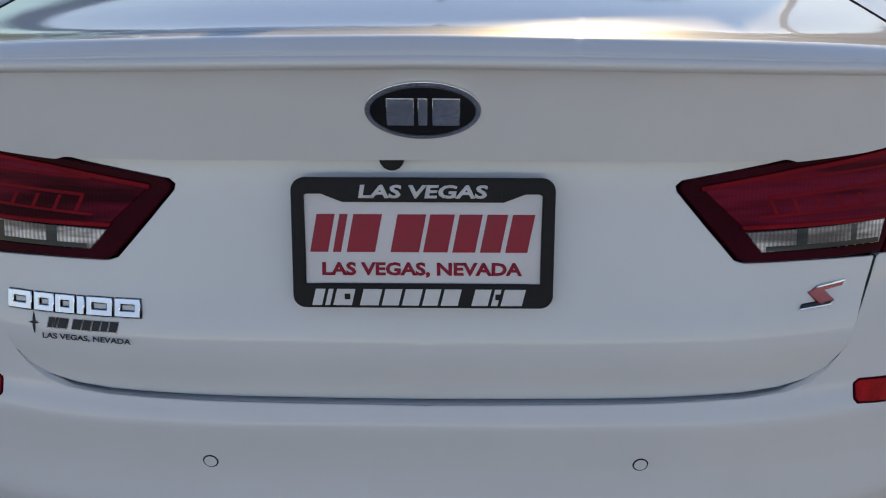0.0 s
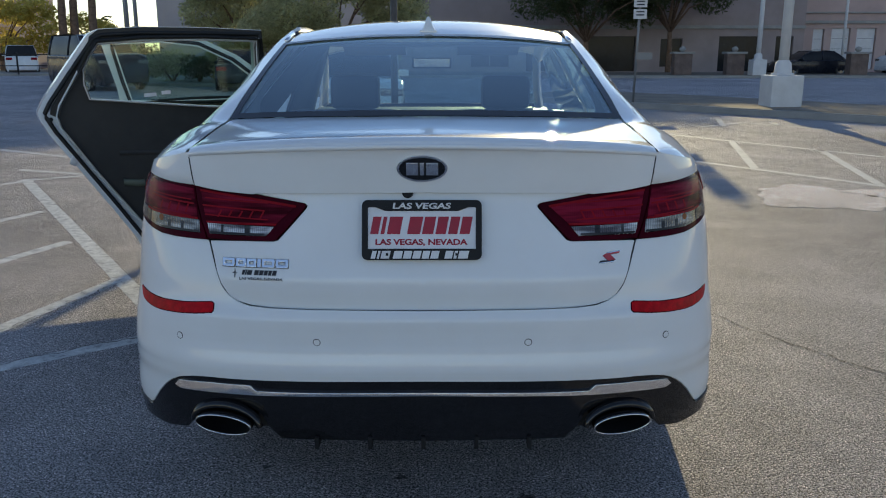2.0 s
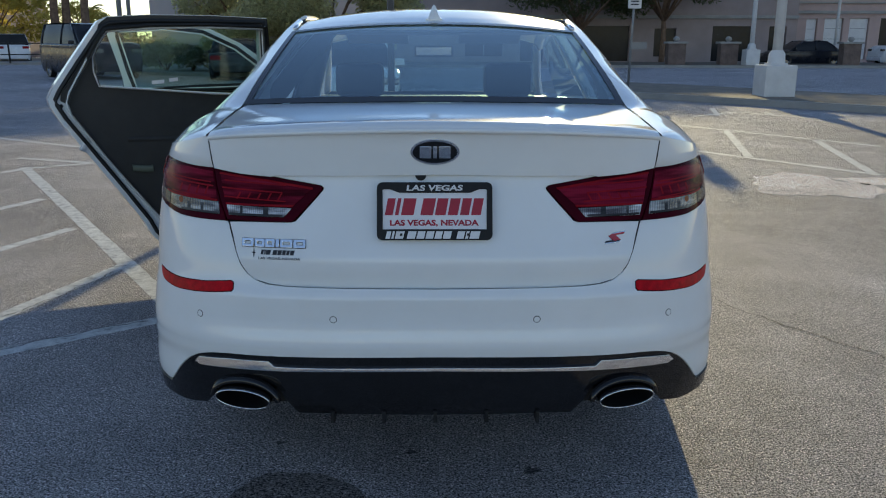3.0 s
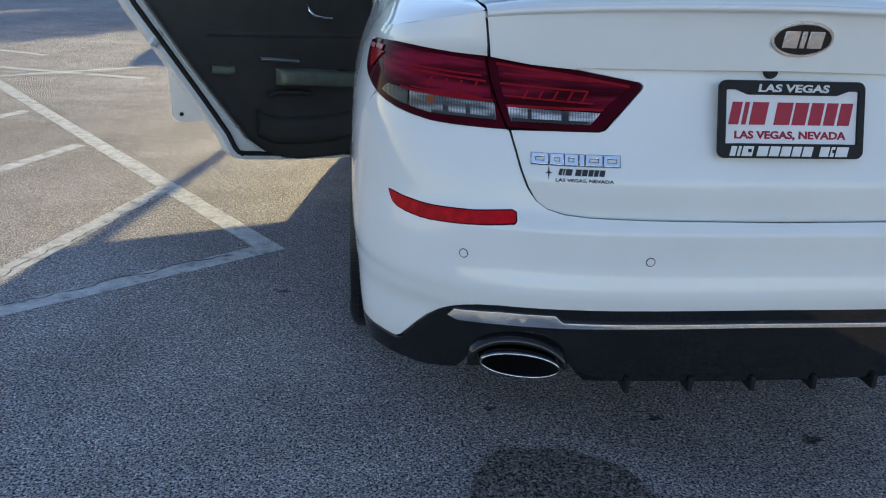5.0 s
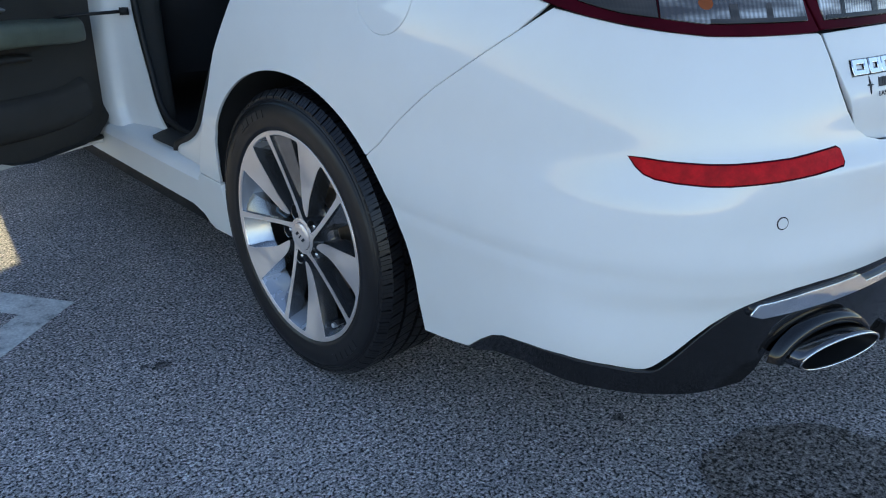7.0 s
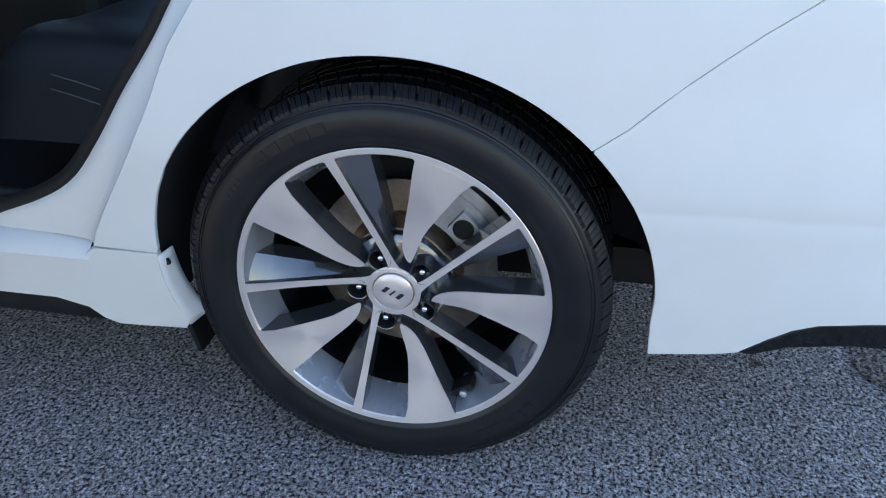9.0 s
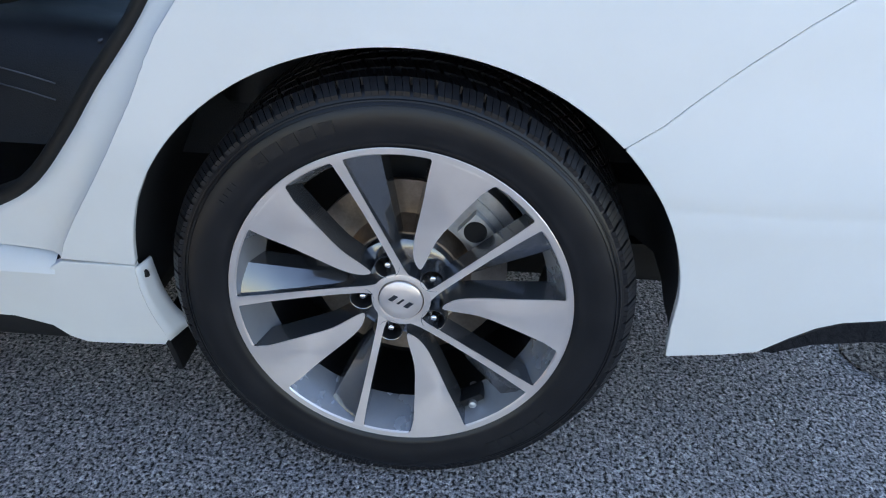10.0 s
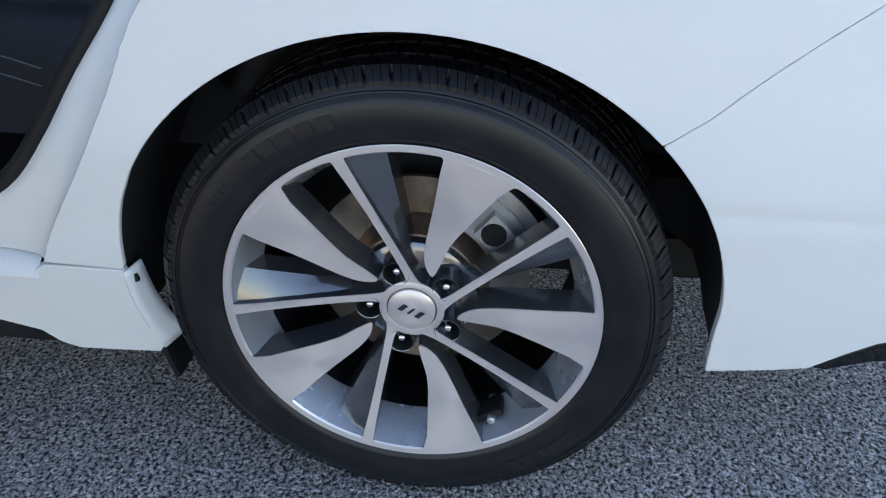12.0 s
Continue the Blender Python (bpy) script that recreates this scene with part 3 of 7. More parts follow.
# outlines of one half, mirrored for the other
SEAM = [("y", v, z) for v, z in ((0.789, 0.595), (0.768, 0.611), (0.747, 0.627), (0.713, 0.660), (0.681, 0.689), (0.645, 0.719), (0.60, 0.754), (0.55, 0.788), (0.50, 0.823), (0.45, 0.858), (0.40, 0.896))]
LAMP_LOW = [("y", 0.40, 0.895), ("y", 0.343, 0.884), ("y", 0.30, 0.876), ("x", 0.79, 0.869), ("x", 0.75, 0.8635), ("x", 0.70, 0.8625), ("x", 0.597, 0.863)]
LID_GAP = [("x", 0.592, 0.86), ("x", 0.581, 0.825), ("x", 0.569, 0.785), ("x", 0.555, 0.75), ("x", 0.536, 0.722), ("x", 0.51, 0.705), ("x", 0.475, 0.696), ("x", 0.42, 0.692), ("x", 0.30, 0.690), ("x", 0.0, 0.688)]
bumper_half = ([("x", 0.0, 0.492), ("x", 0.45, 0.490), ("x", 0.60, 0.489), ("x", 0.645, 0.485), ("x", 0.68, 0.477), ("x", 0.705, 0.467), ("x", 0.73, 0.451), ("x", 0.752, 0.431), ("x", 0.771, 0.407), ("x", 0.789, 0.377), ("x", 0.802, 0.353), ("x", 0.808, 0.347), ("x", 0.816, 0.346),
                ("y", 0.25, 0.351), ("y", 0.32, 0.353), ("y", 0.39, 0.346), ("y", 0.45, 0.336), ("y", 0.483, 0.322), ("y", 0.514, 0.299), ("y", 0.552, 0.266), ("y", 0.60, 0.256), ("y", 0.679, 0.245), ("y", 0.682, 0.30)]
               + arch(AXLE_Y, 4, 43.3, 20) + SEAM + LAMP_LOW + LID_GAP)
tail = empty("rear_bumper", car)
tail["label"] = "glossy white rear bumper with four parking sensors"
for side in (False, True):
    panel("bumper_skin", outline(bumper_half, rear_side), SIDE, PAINT, tail, 0.012, 0.014, mirror=side)

DOOR_EDGE = [("y", 1.585, 0.363), ("y", 1.572, 0.39), ("y", 1.547, 0.43), ("y", 1.516, 0.475), ("y", 1.466, 0.55), ("y", 1.418, 0.63), ("y", 1.375, 0.71), ("y", 1.315, 0.79), ("y", 1.255, 0.87), ("y", 1.205, 0.95), ("y", 1.178, 1.022)]
SHOULDER = [("y", 1.175, 1.028), ("y", 0.9, 1.032), ("y", 0.62, 1.040), ("y", 0.45, 1.048), ("x", 0.80, 1.060), ("x", 0.74, 1.078), ("x", 0.69, 1.09), ("x", 0.648, 1.100)]
LAMP_TOP = [("x", 0.643, 1.055), ("x", 0.638, 1.010), ("x", 0.70, 1.012), ("x", 0.79, 1.019), ("y", 0.36, 1.020), ("y", 0.50, 1.015), ("y", 0.562, 1.010), ("y", 0.568, 0.998), ("y", 0.550, 0.968), ("y", 0.526, 0.942), ("y", 0.492, 0.925), ("y", 0.44, 0.9085), ("y", 0.41, 0.9015)]
quarter_half = ([(k, v + 0.0024, z + 0.0028) for k, v, z in SEAM[::-1]] + arch(AXLE_Y, 44.2, 175, 48) + [("y", 1.474, 0.360)] + DOOR_EDGE + SHOULDER + LAMP_TOP)[1:]
for side in (False, True):
    cap = [(at_y(0.746 + 0.078 * math.cos(w), 0.90 + 0.078 * math.sin(w), rear_side)) for w in np.linspace(0, 2 * math.pi, 40, endpoint=False)]
    q = panel("quarter_panel", outline(quarter_half, rear_side), SIDE, PAINT, car, 0.028, 0.008, mirror=side, holes=[cap] if side else ())
    if side:
        small = [(at_y(0.746 + 0.0748 * math.cos(w), 0.90 + 0.0748 * math.sin(w), rear_side)) for w in np.linspace(0, 2 * math.pi, 28, endpoint=False)]
        # black disc added under the fuel door so that its gap looks shaded
        panel("fuel_gap_backing", cap, SIDE, BLACK, car, 0.03, 0.0, -0.006, mirror=True)
        panel("fuel_door", small, SIDE, PAINT, car, 0.02, mirror=True, label="round white fuel filler door")

# black sheets behind the gaps and lamps, added to stand for the shade there
cavity = [at_x(0.0, 0.64), at_x(0.70, 0.64), at_y(0.62, 0.80), at_y(0.66, 1.02), at_x(0.60, 1.04), at_x(0.0, 1.03)]
for side in (False, True):
    panel("gap_backing", cavity, LOW, BLACK, car, 0.06, 0.0, -0.022, "", side)
seam_back = [at_y(0.75, 0.57), at_y(0.84, 0.62), at_y(0.44, 0.93), at_y(0.36, 0.86)]
for side in (False, True):
    panel("seam_backing", seam_back, SIDE, BLACK, car, 0.05, 0.0, -0.016, "", side)

# dark rubber lying in the joint round the boot lid
low_joint = [(0.5895, 0.861), (0.5785, 0.826), (0.5665, 0.786), (0.5525, 0.7505), (0.534, 0.722), (0.509, 0.7045), (0.473, 0.695), (0.42, 0.6905), (0.30, 0.688), (0.0, 0.686)]
high_joint = [(0.6350, 1.012), (0.6400, 1.055), (0.6455, 1.099)]
for side in (-1, 1):
    for line, depth in ((low_joint, 0.0045), (high_joint, 0.0045)):
        path = []
        for (x0, z0), (x1, z1) in zip(line, line[1:]):
            for k in range(4):
                x, z = x0 + (x1 - x0) * k / 4, z0 + (z1 - z0) * k / 4
                u, v = at_x(x, z)
                inner, outer = (LOW, SIDE) if line is low_joint else (LID, SIDE)
                p = max((s_(np.array([u]), np.array([v]))[0] for s_ in (inner, outer)), key=lambda q: q[1])
                path.append((side * x, float(p[1]) + depth, z))
        tube("joint_seal", path, 0.0032, SEAL, car, 6)

# ledge of the bumper that runs in under the lid
ledge = []
for x in np.linspace(-0.534, 0.534, 41):
    z = float(np.interp(abs(x), [q[0] for q in low_joint[::-1]], [q[1] for q in low_joint[::-1]]))
    y = float(SIDE(*[np.array([c]) for c in at_x(x, z, rear_side)])[0][1])
    ledge.append([(x, y + 0.002, z), (x, y + 0.008, z - 0.006), (x, y + 0.060, z - 0.009)])
loft("bumper_ledge", [[row[k] for row in ledge] for k in range(3)], PAINT, tail, 8, 80)

# boot lid: lower face, upper face, deck
lid = empty("trunk_lid", car)
lid["label"] = "white boot lid with a small lip spoiler"
lid_low_half = ([("x", 0.0, 0.684), ("x", 0.30, 0.686), ("x", 0.42, 0.689), ("x", 0.47, 0.694), ("x", 0.508, 0.705), ("x", 0.5315, 0.7225), ("x", 0.5495, 0.752), ("x", 0.5632, 0.787), ("x", 0.5750, 0.828), ("x", 0.5855, 0.862),
                 ("x", 0.50, 0.865), ("x", 0.405, 0.866), ("x", 0.392, 0.870), ("x", 0.35, 0.915), ("x", 0.314, 0.955), ("x", 0.312, 0.963), ("x", 0.320, 0.970), ("x", 0.38, 0.980), ("x", 0.455, 0.992), ("x", 0.445, 1.003), ("x", 0.0, 1.008)])
for side in (False, True):
    panel("lid_lower_face", outline(lid_low_half), LOW, PAINT, lid, 0.028, mirror=side)
LIP_TOP = [("x", 0.643, 1.103), ("x", 0.60, 1.110), ("x", 0.50, 1.120), ("x", 0.35, 1.129), ("x", 0.18, 1.134), ("x", 0.0, 1.136)]
lid_up_half = [("x", 0.0, 1.001), ("x", 0.448, 0.997), ("x", 0.462, 0.993), ("x", 0.55, 0.999), ("x", 0.6315, 1.010), ("x", 0.6370, 1.055)] + LIP_TOP
for side in (False, True):
    panel("lid_upper_face", outline(lid_up_half, rear_lid), LID, PAINT, lid, 0.028, mirror=side, edge=0.022)

lip = [LID(*[np.array([c]) for c in at_x(v, z, rear_lid)])[0] for k, v, z in LIP_TOP[::-1]]
lip = [np.array(p) for p in catmull(lip, 9)]


def across(p, q, k, lift):
    return p + (q - p) * k + np.array([0, 0, lift])


base = [np.array([x, 0.585 + 0.28 * x * x + 0.03 * abs(x), 1.166 - 0.045 * x * x]) for x in np.linspace(0, 0.656, 9)]
deck_rows = []
for k, lift in ((0.0, 0.0), (0.012, 0.006), (0.05, 0.0135), (0.10, 0.0125), (0.20, 0.008), (0.45, 0.010), (0.75, 0.008), (1.0, 0.0)):
    right = [across(p, q, k, lift * (1 - 0.55 * (i / 8) ** 2)) for i, (p, q) in enumerate(zip(lip, base))]
    deck_rows.append([r * (-1, 1, 1) for r in right[:0:-1]] + right)
loft("deck", deck_rows, PAINT, lid, 44, 60)
# the lip's own edge: a shadowed step under the deck
step_rows = []
for dy, dz in ((0.0, 0.0), (-0.006, -0.003), (-0.007, -0.010), (0.002, -0.016)):
    right = [p + np.array([0, dy, dz]) for p in lip]
    step_rows.append([r * (-1, 1, 1) for r in right[:0:-1]] + right)
loft("spoiler_edge", step_rows, PAINT, lid, 8, 48)

# fender shoulder and rear pillar, from the boot seam up to the roof
sh = [SIDE(*[np.array([c]) for c in (at_x(v, z) if k == "x" else at_y(v, z, rear_side))])[0] for k, v, z in SHOULDER[::-1]]
sh = catmull(sh, 60)


def shoulder_at(y):
    i = int(np.argmin(np.abs(sh[:, 1] - y)))
    return sh[i]


pillar_a = [(0.648, 0.165, 1.105), (0.653, 0.30, 1.117), (0.660, 0.45, 1.128), (0.666, 0.60, 1.139), (0.668, 0.72, 1.150), (0.652, 0.90, 1.225), (0.620, 1.14, 1.322), (0.588, 1.36, 1.400), (0.582, 1.55, 1.433), (0.585, 1.75, 1.452)]
pillar_b = [tuple(sh[0] + np.array([0.004, 0.0, 0])), tuple(shoulder_at(0.28)), tuple(shoulder_at(0.45)), tuple(shoulder_at(0.62)), tuple(shoulder_at(0.78)), tuple(shoulder_at(0.97)), tuple(sh[-1]), (0.80, 1.32, 1.16), (0.69, 1.52, 1.325), (0.628, 1.72, 1.418)]
for side in (False, True):
    rows = []
    for i, (a, b) in enumerate(zip(pillar_a, pillar_b)):
        a, b = np.array(a), np.array(b)
        fat = 0.022 * min(1, i / 3)
        rows.append([a, a * 0.72 + b * 0.28 + np.array([fat * 0.8, 0, fat]), a * 0.36 + b * 0.64 + np.array([fat, 0, fat]), b])
    loft("rear_pillar", rows, PAINT, car, 48, 14, mirror=side)

# roof
roof_mid = [(0, 1.395, 1.437), (0, 1.55, 1.472), (0, 1.8, 1.506), (0, 2.15, 1.522), (0, 2.55, 1.503), (0, 2.88, 1.440)]
roof_rail = [(0.588, 1.36, 1.400), (0.582, 1.55, 1.433), (0.585, 1.75, 1.452), (0.590, 2.15, 1.458), (0.598, 2.55, 1.435), (0.612, 2.86, 1.37)]
rows = []
for m_, r_ in zip(roof_mid, roof_rail):
    m_, r_ = np.array(m_), np.array(r_)
    half = []
    for k in (0, 0.25, 0.5, 0.75, 0.92, 1.0):
        p = m_ + (r_ - m_) * k
        p[2] = r_[2] + (m_[2] - r_[2]) * (1 - k**2.4)
        half.append(p)
    rows.append([p * (-1, 1, 1) for p in half[:0:-1]] + half)
loft("roof_panel", rows, PAINT, car, 30, 44, thick=0.02)
for side in (-1, 1):
    # dark drip channel with a bright end
    tube("roof_channel", [(side * (x + 0.006), y, z + 0.006) for x, y, z in roof_rail[1:]], 0.007, SEAL, car, 6)
    tube("roof_channel_end", [(side * 0.588, 1.40, 1.414), (side * 0.586, 1.47, 1.427), (side * 0.584, 1.56, 1.4445)], 0.008, CHROME, car, 6)
    # side rail above the doors
    rows = [[(side * r[0], r[1], r[2]), (side * (r[0] + 0.022), r[1], r[2] - 0.014), (side * (r[0] + 0.045), r[1], r[2] - 0.045)] for r in roof_rail[2:]]
    loft("roof_side_rail", rows, PAINT, car, 16, 6, label="white roof side rail", thick=0.03)
    # front pillar
    rows = [[(side * 0.612, 2.86, 1.37), (side * 0.65, 2.90, 1.33)], [(side * 0.66, 3.22, 1.19), (side * 0.70, 3.24, 1.15)], [(side * 0.72, 3.60, 1.02), (side * 0.77, 3.60, 0.98)]]
    loft("front_pillar", rows, PAINT, car, 12, 5, thick=0.03)

# glass
def glass_rows(low, high, bow, n=7):
    rows = []
    for k in np.linspace(0, 1, n):
        r = [np.array(p) + (np.array(q) - np.array(p)) * k + np.array([0, -0.35, 0.94]) * bow * 4 * k * (1 - k) for p, q in zip(low, high)]
        rows.append([p * (-1, 1, 1) for p in r[:0:-1]] + r)
    return rows


top = [np.array([x, 1.395 - 0.10 * x * x, 1.437 - 0.10 * x * x]) for x in np.linspace(0, 0.58, 9)]
rear_glass = loft("rear_window", glass_rows(base, top, 0.012), TINT, car, 20, 40, label="tinted rear window")
# black border printed on the glass
border = []
for k in (0, 1):
    a = [p * (1, 1, 1) + np.array([0, -0.002, 0.003]) for p in (base, top)[k]]
    b = [across(p, q, 0.045 if k == 0 else 0.035, 0) + np.array([0, -0.003, 0.006]) for p, q in zip((base, top)[k], (top, base)[k])]
    rows = [[r * (-1, 1, 1) for r in x[:0:-1]] + x for x in (a, b)]
    loft("window_border", rows, GLOSS_BLACK, rear_glass, 3, 40)
for side in (-1, 1):
    rows = []
    for k in np.linspace(0, 1, 8):
        lift = np.array([0, -0.35, 0.94]) * 0.012 * 4 * k * (1 - k) + np.array([0, -0.002, 0.004])
        e = base[-1] + (top[-1] - base[-1]) * k
        i_ = base[-1] * (0.984, 1, 1) + (top[-1] * (0.984, 1, 1) - base[-1] * (0.984, 1, 1)) * k
        rows.append([(e + lift + np.array([0.012, 0, -0.004])) * (side, 1, 1), (i_ + lift) * (side, 1, 1)])
    loft("window_side_border", rows, GLOSS_BLACK, rear_glass, 16, 4)
screen_low = [np.array([x, 3.62 - 0.25 * x * x, 1.03 - 0.02 * x * x]) for x in np.linspace(0, 0.70, 7)]
screen_top = [np.array([x, 2.885 - 0.08 * x * x, 1.432 - 0.16 * x * x]) for x in np.linspace(0, 0.60, 7)]
loft("windscreen", glass_rows(screen_top, screen_low, 0.0), CLEAR, car, 14, 26, label="clear windscreen")

# bonnet
rows = []
for y, z, w in ((3.62, 1.03, 0.72), (3.9, 0.985, 0.74), (4.2, 0.93, 0.74), (4.5, 0.86, 0.70), (4.68, 0.80, 0.62)):
    rows.append([(x * w, y - 0.12 * x * x, z - 0.035 * x * x) for x in np.linspace(-1, 1, 9)])
loft("bonnet", rows, PAINT, car, 24, 26)
for side in (-1, 1):
    rows = []
    for y, z, w in ((3.45, 1.0, 0.72), (3.9, 0.975, 0.74), (4.2, 0.92, 0.74), (4.45, 0.85, 0.70)):
        s_ = LOW(*[np.array([c]) for c in at_y(y, 0.93 - 0.08 * max(0, y - 3.9))])[0]
        rows.append([(side * w, y - 0.1, z - 0.03), (side * (w + s_[0]) / 2, y - 0.05, z - 0.025), (side * s_[0], y, s_[2])])
    loft("front_wing_top", rows, PAINT, car, 18, 8)
    wing = [("y", 3.40, 0.34), ("y", 3.495, 0.34)] + [("y", FRONT_AXLE_Y - 0.387 * math.cos(radians(w)), AXLE_Z + 0.376 * math.sin(radians(w))) for w in np.linspace(4, 120, 20)] + [("y", 4.40, 0.80), ("y", 4.2, 0.91), ("y", 3.9, 0.93), ("y", 3.45, 0.94)]
    panel("front_wing", outline(wing), LOW, PAINT, car, 0.05, mirror=side < 0)
    u_end = [2 * ARC + float(front_face(z)) - FRONT_DEPTH - float(rear_low(z)) - float(corner_depth(z)) for z in (0.22, 0.78)]
    nose = [at_y(4.27, 0.24), (u_end[0], 0.22), (u_end[1], 0.78), at_y(4.38, 0.79), at_y(4.10, 0.66), at_y(4.24, 0.50)]
    panel("front_bumper", nose, LOW, PAINT, car, 0.06, mirror=side < 0)

# sills, door skins on the closed side
sill = [("y", 3.50, 0.22), ("y", 3.50, 0.335), ("y", 1.655, 0.332), ("y", 1.612, 0.339), ("y", 1.588, 0.355), ("y", 1.476, 0.354), ("y", 1.478, 0.316), ("y", 1.472, 0.269), ("y", 1.456, 0.206), ("y", 1.465, 0.193), ("y", 1.556, 0.188), ("y", 1.594, 0.187), ("y", 1.62, 0.198), ("y", 1.642, 0.220), ("y", 1.70, 0.236), ("y", 2.5, 0.240)]
for side in (False, True):
    panel("sill", outline(sill)[::-1], LOW, PAINT, car, 0.035, mirror=side, label="white side sill")
    rows = [[(-0.83 if side else 0.83, y, 0.165), (-0.872 if side else 0.872, y, 0.20), (-0.868 if side else 0.868, y, 0.27)] for y in (1.62, 2.2, 2.9, 3.5)]
    loft("sill_skirt", rows, BLACK, car, 10, 5, thick=0.01)
rear_door_r = [("y", 2.32, 0.375)] + [(k, v + 0.0, z) for k, v, z in [("y", 1.592, 0.375)]] + [("y", v + 0.007, z) for k, v, z in DOOR_EDGE[1:]] + [("y", 1.18, 1.022), ("y", 2.32, 0.985)]
front_door_r = [("y", 3.44, 0.375), ("y", 2.328, 0.375), ("y", 2.328, 0.985), ("y", 3.44, 0.94)]
for nm, sp in (("closed_rear_door", rear_door_r), ("closed_front_door", front_door_r)):
    panel(nm, outline(sp)[::-1], LOW, PAINT, car, 0.05, label="closed white door skin")
# side glass of the closed side
for nm, pts in (("side_window", [[(0.862, 1.25, 1.03), (0.872, 1.8, 1.01), (0.874, 2.30, 0.99)], [(0.76, 1.45, 1.22), (0.755, 1.85, 1.22), (0.755, 2.32, 1.22)], [(0.635, 1.75, 1.415), (0.632, 2.0, 1.42), (0.635, 2.34, 1.415)]]),
                ("side_window", [[(0.874, 2.42, 0.985), (0.872, 2.9, 0.96), (0.86, 3.38, 0.95)], [(0.76, 2.42, 1.21), (0.755, 2.8, 1.2), (0.76, 3.15, 1.12)], [(0.638, 2.42, 1.41), (0.642, 2.6, 1.39), (0.655, 2.86, 1.33)]])):
    loft(nm, pts, TINT, car, 10, 10)
for side in (1,):
    rows = [[(side * 0.875, 2.30, 0.37), (side * 0.872, 2.44, 0.37)], [(side * 0.88, 2.31, 0.70), (side * 0.878, 2.44, 0.70)], [(side * 0.862, 2.30, 0.99), (side * 0.862, 2.40, 0.99)], [(side * 0.745, 2.32, 1.22), (side * 0.745, 2.40, 1.22)], [(side * 0.63, 2.34, 1.43), (side * 0.63, 2.41, 1.43)]]
    loft("centre_pillar", rows, PAINT, car, 24, 5, thick=-0.05 if side > 0 else 0.05, label="white centre door pillar")


# ---- wheels ----
face_depth = smooth_curve([0.0, 0.05, 0.12, 0.20, 0.237, 0.25], [-0.022, -0.021, -0.016, -0.006, -0.001, 0.0])


def polar(r, w):
    return r * math.cos(radians(w)), r * math.sin(radians(w))


def straight(r, r0, a0, r1, a1):
    """The angle at radius r on the straight line between two polar points."""
    p, q = Vector(polar(r0, a0)), Vector(polar(r1, a1))
    lo, hi = 0.0, 1.0
    for _ in range(30):
        mid = (lo + hi) / 2
        if (p + (q - p) * mid).length < r:
            lo = mid
        else:
            hi = mid
    v = p + (q - p) * lo
    return math.degrees(math.atan2(v.y, v.x))


def near_angle(a, ref):
    return a + 360 * round((ref - a) / 360)


def spoke(name, rows, mat, parent, drop, spread=0.0, label="", sink=0.0):
    """rows of (radius, start angle, end angle); a flat-topped bar that widens by spread towards its foot."""
    bm = bmesh.new()
    rings = []
    for r, w0, w1 in rows:
        d = float(face_depth(r)) - sink
        ext = math.degrees(spread / max(r, 0.03))
        pts = [(d, *polar(r, w0 + (w1 - w0) * i / 6)) for i in range(7)]
        pts += [(d - drop, *polar(r, w1 + ext - (w1 - w0 + 2 * ext) * i / 6)) for i in range(7)]
        rings.append([bm.verts.new(p) for p in pts])
    for a, b in zip(rings, rings[1:]):
        for k in range(14):
            bm.faces.new((a[k], a[(k + 1) % 14], b[(k + 1) % 14], b[k]))
    bm.faces.new(rings[0])
    bm.faces.new(rings[-1][::-1])
    return part(name, bm, mat, parent, label, not name.endswith("face"))


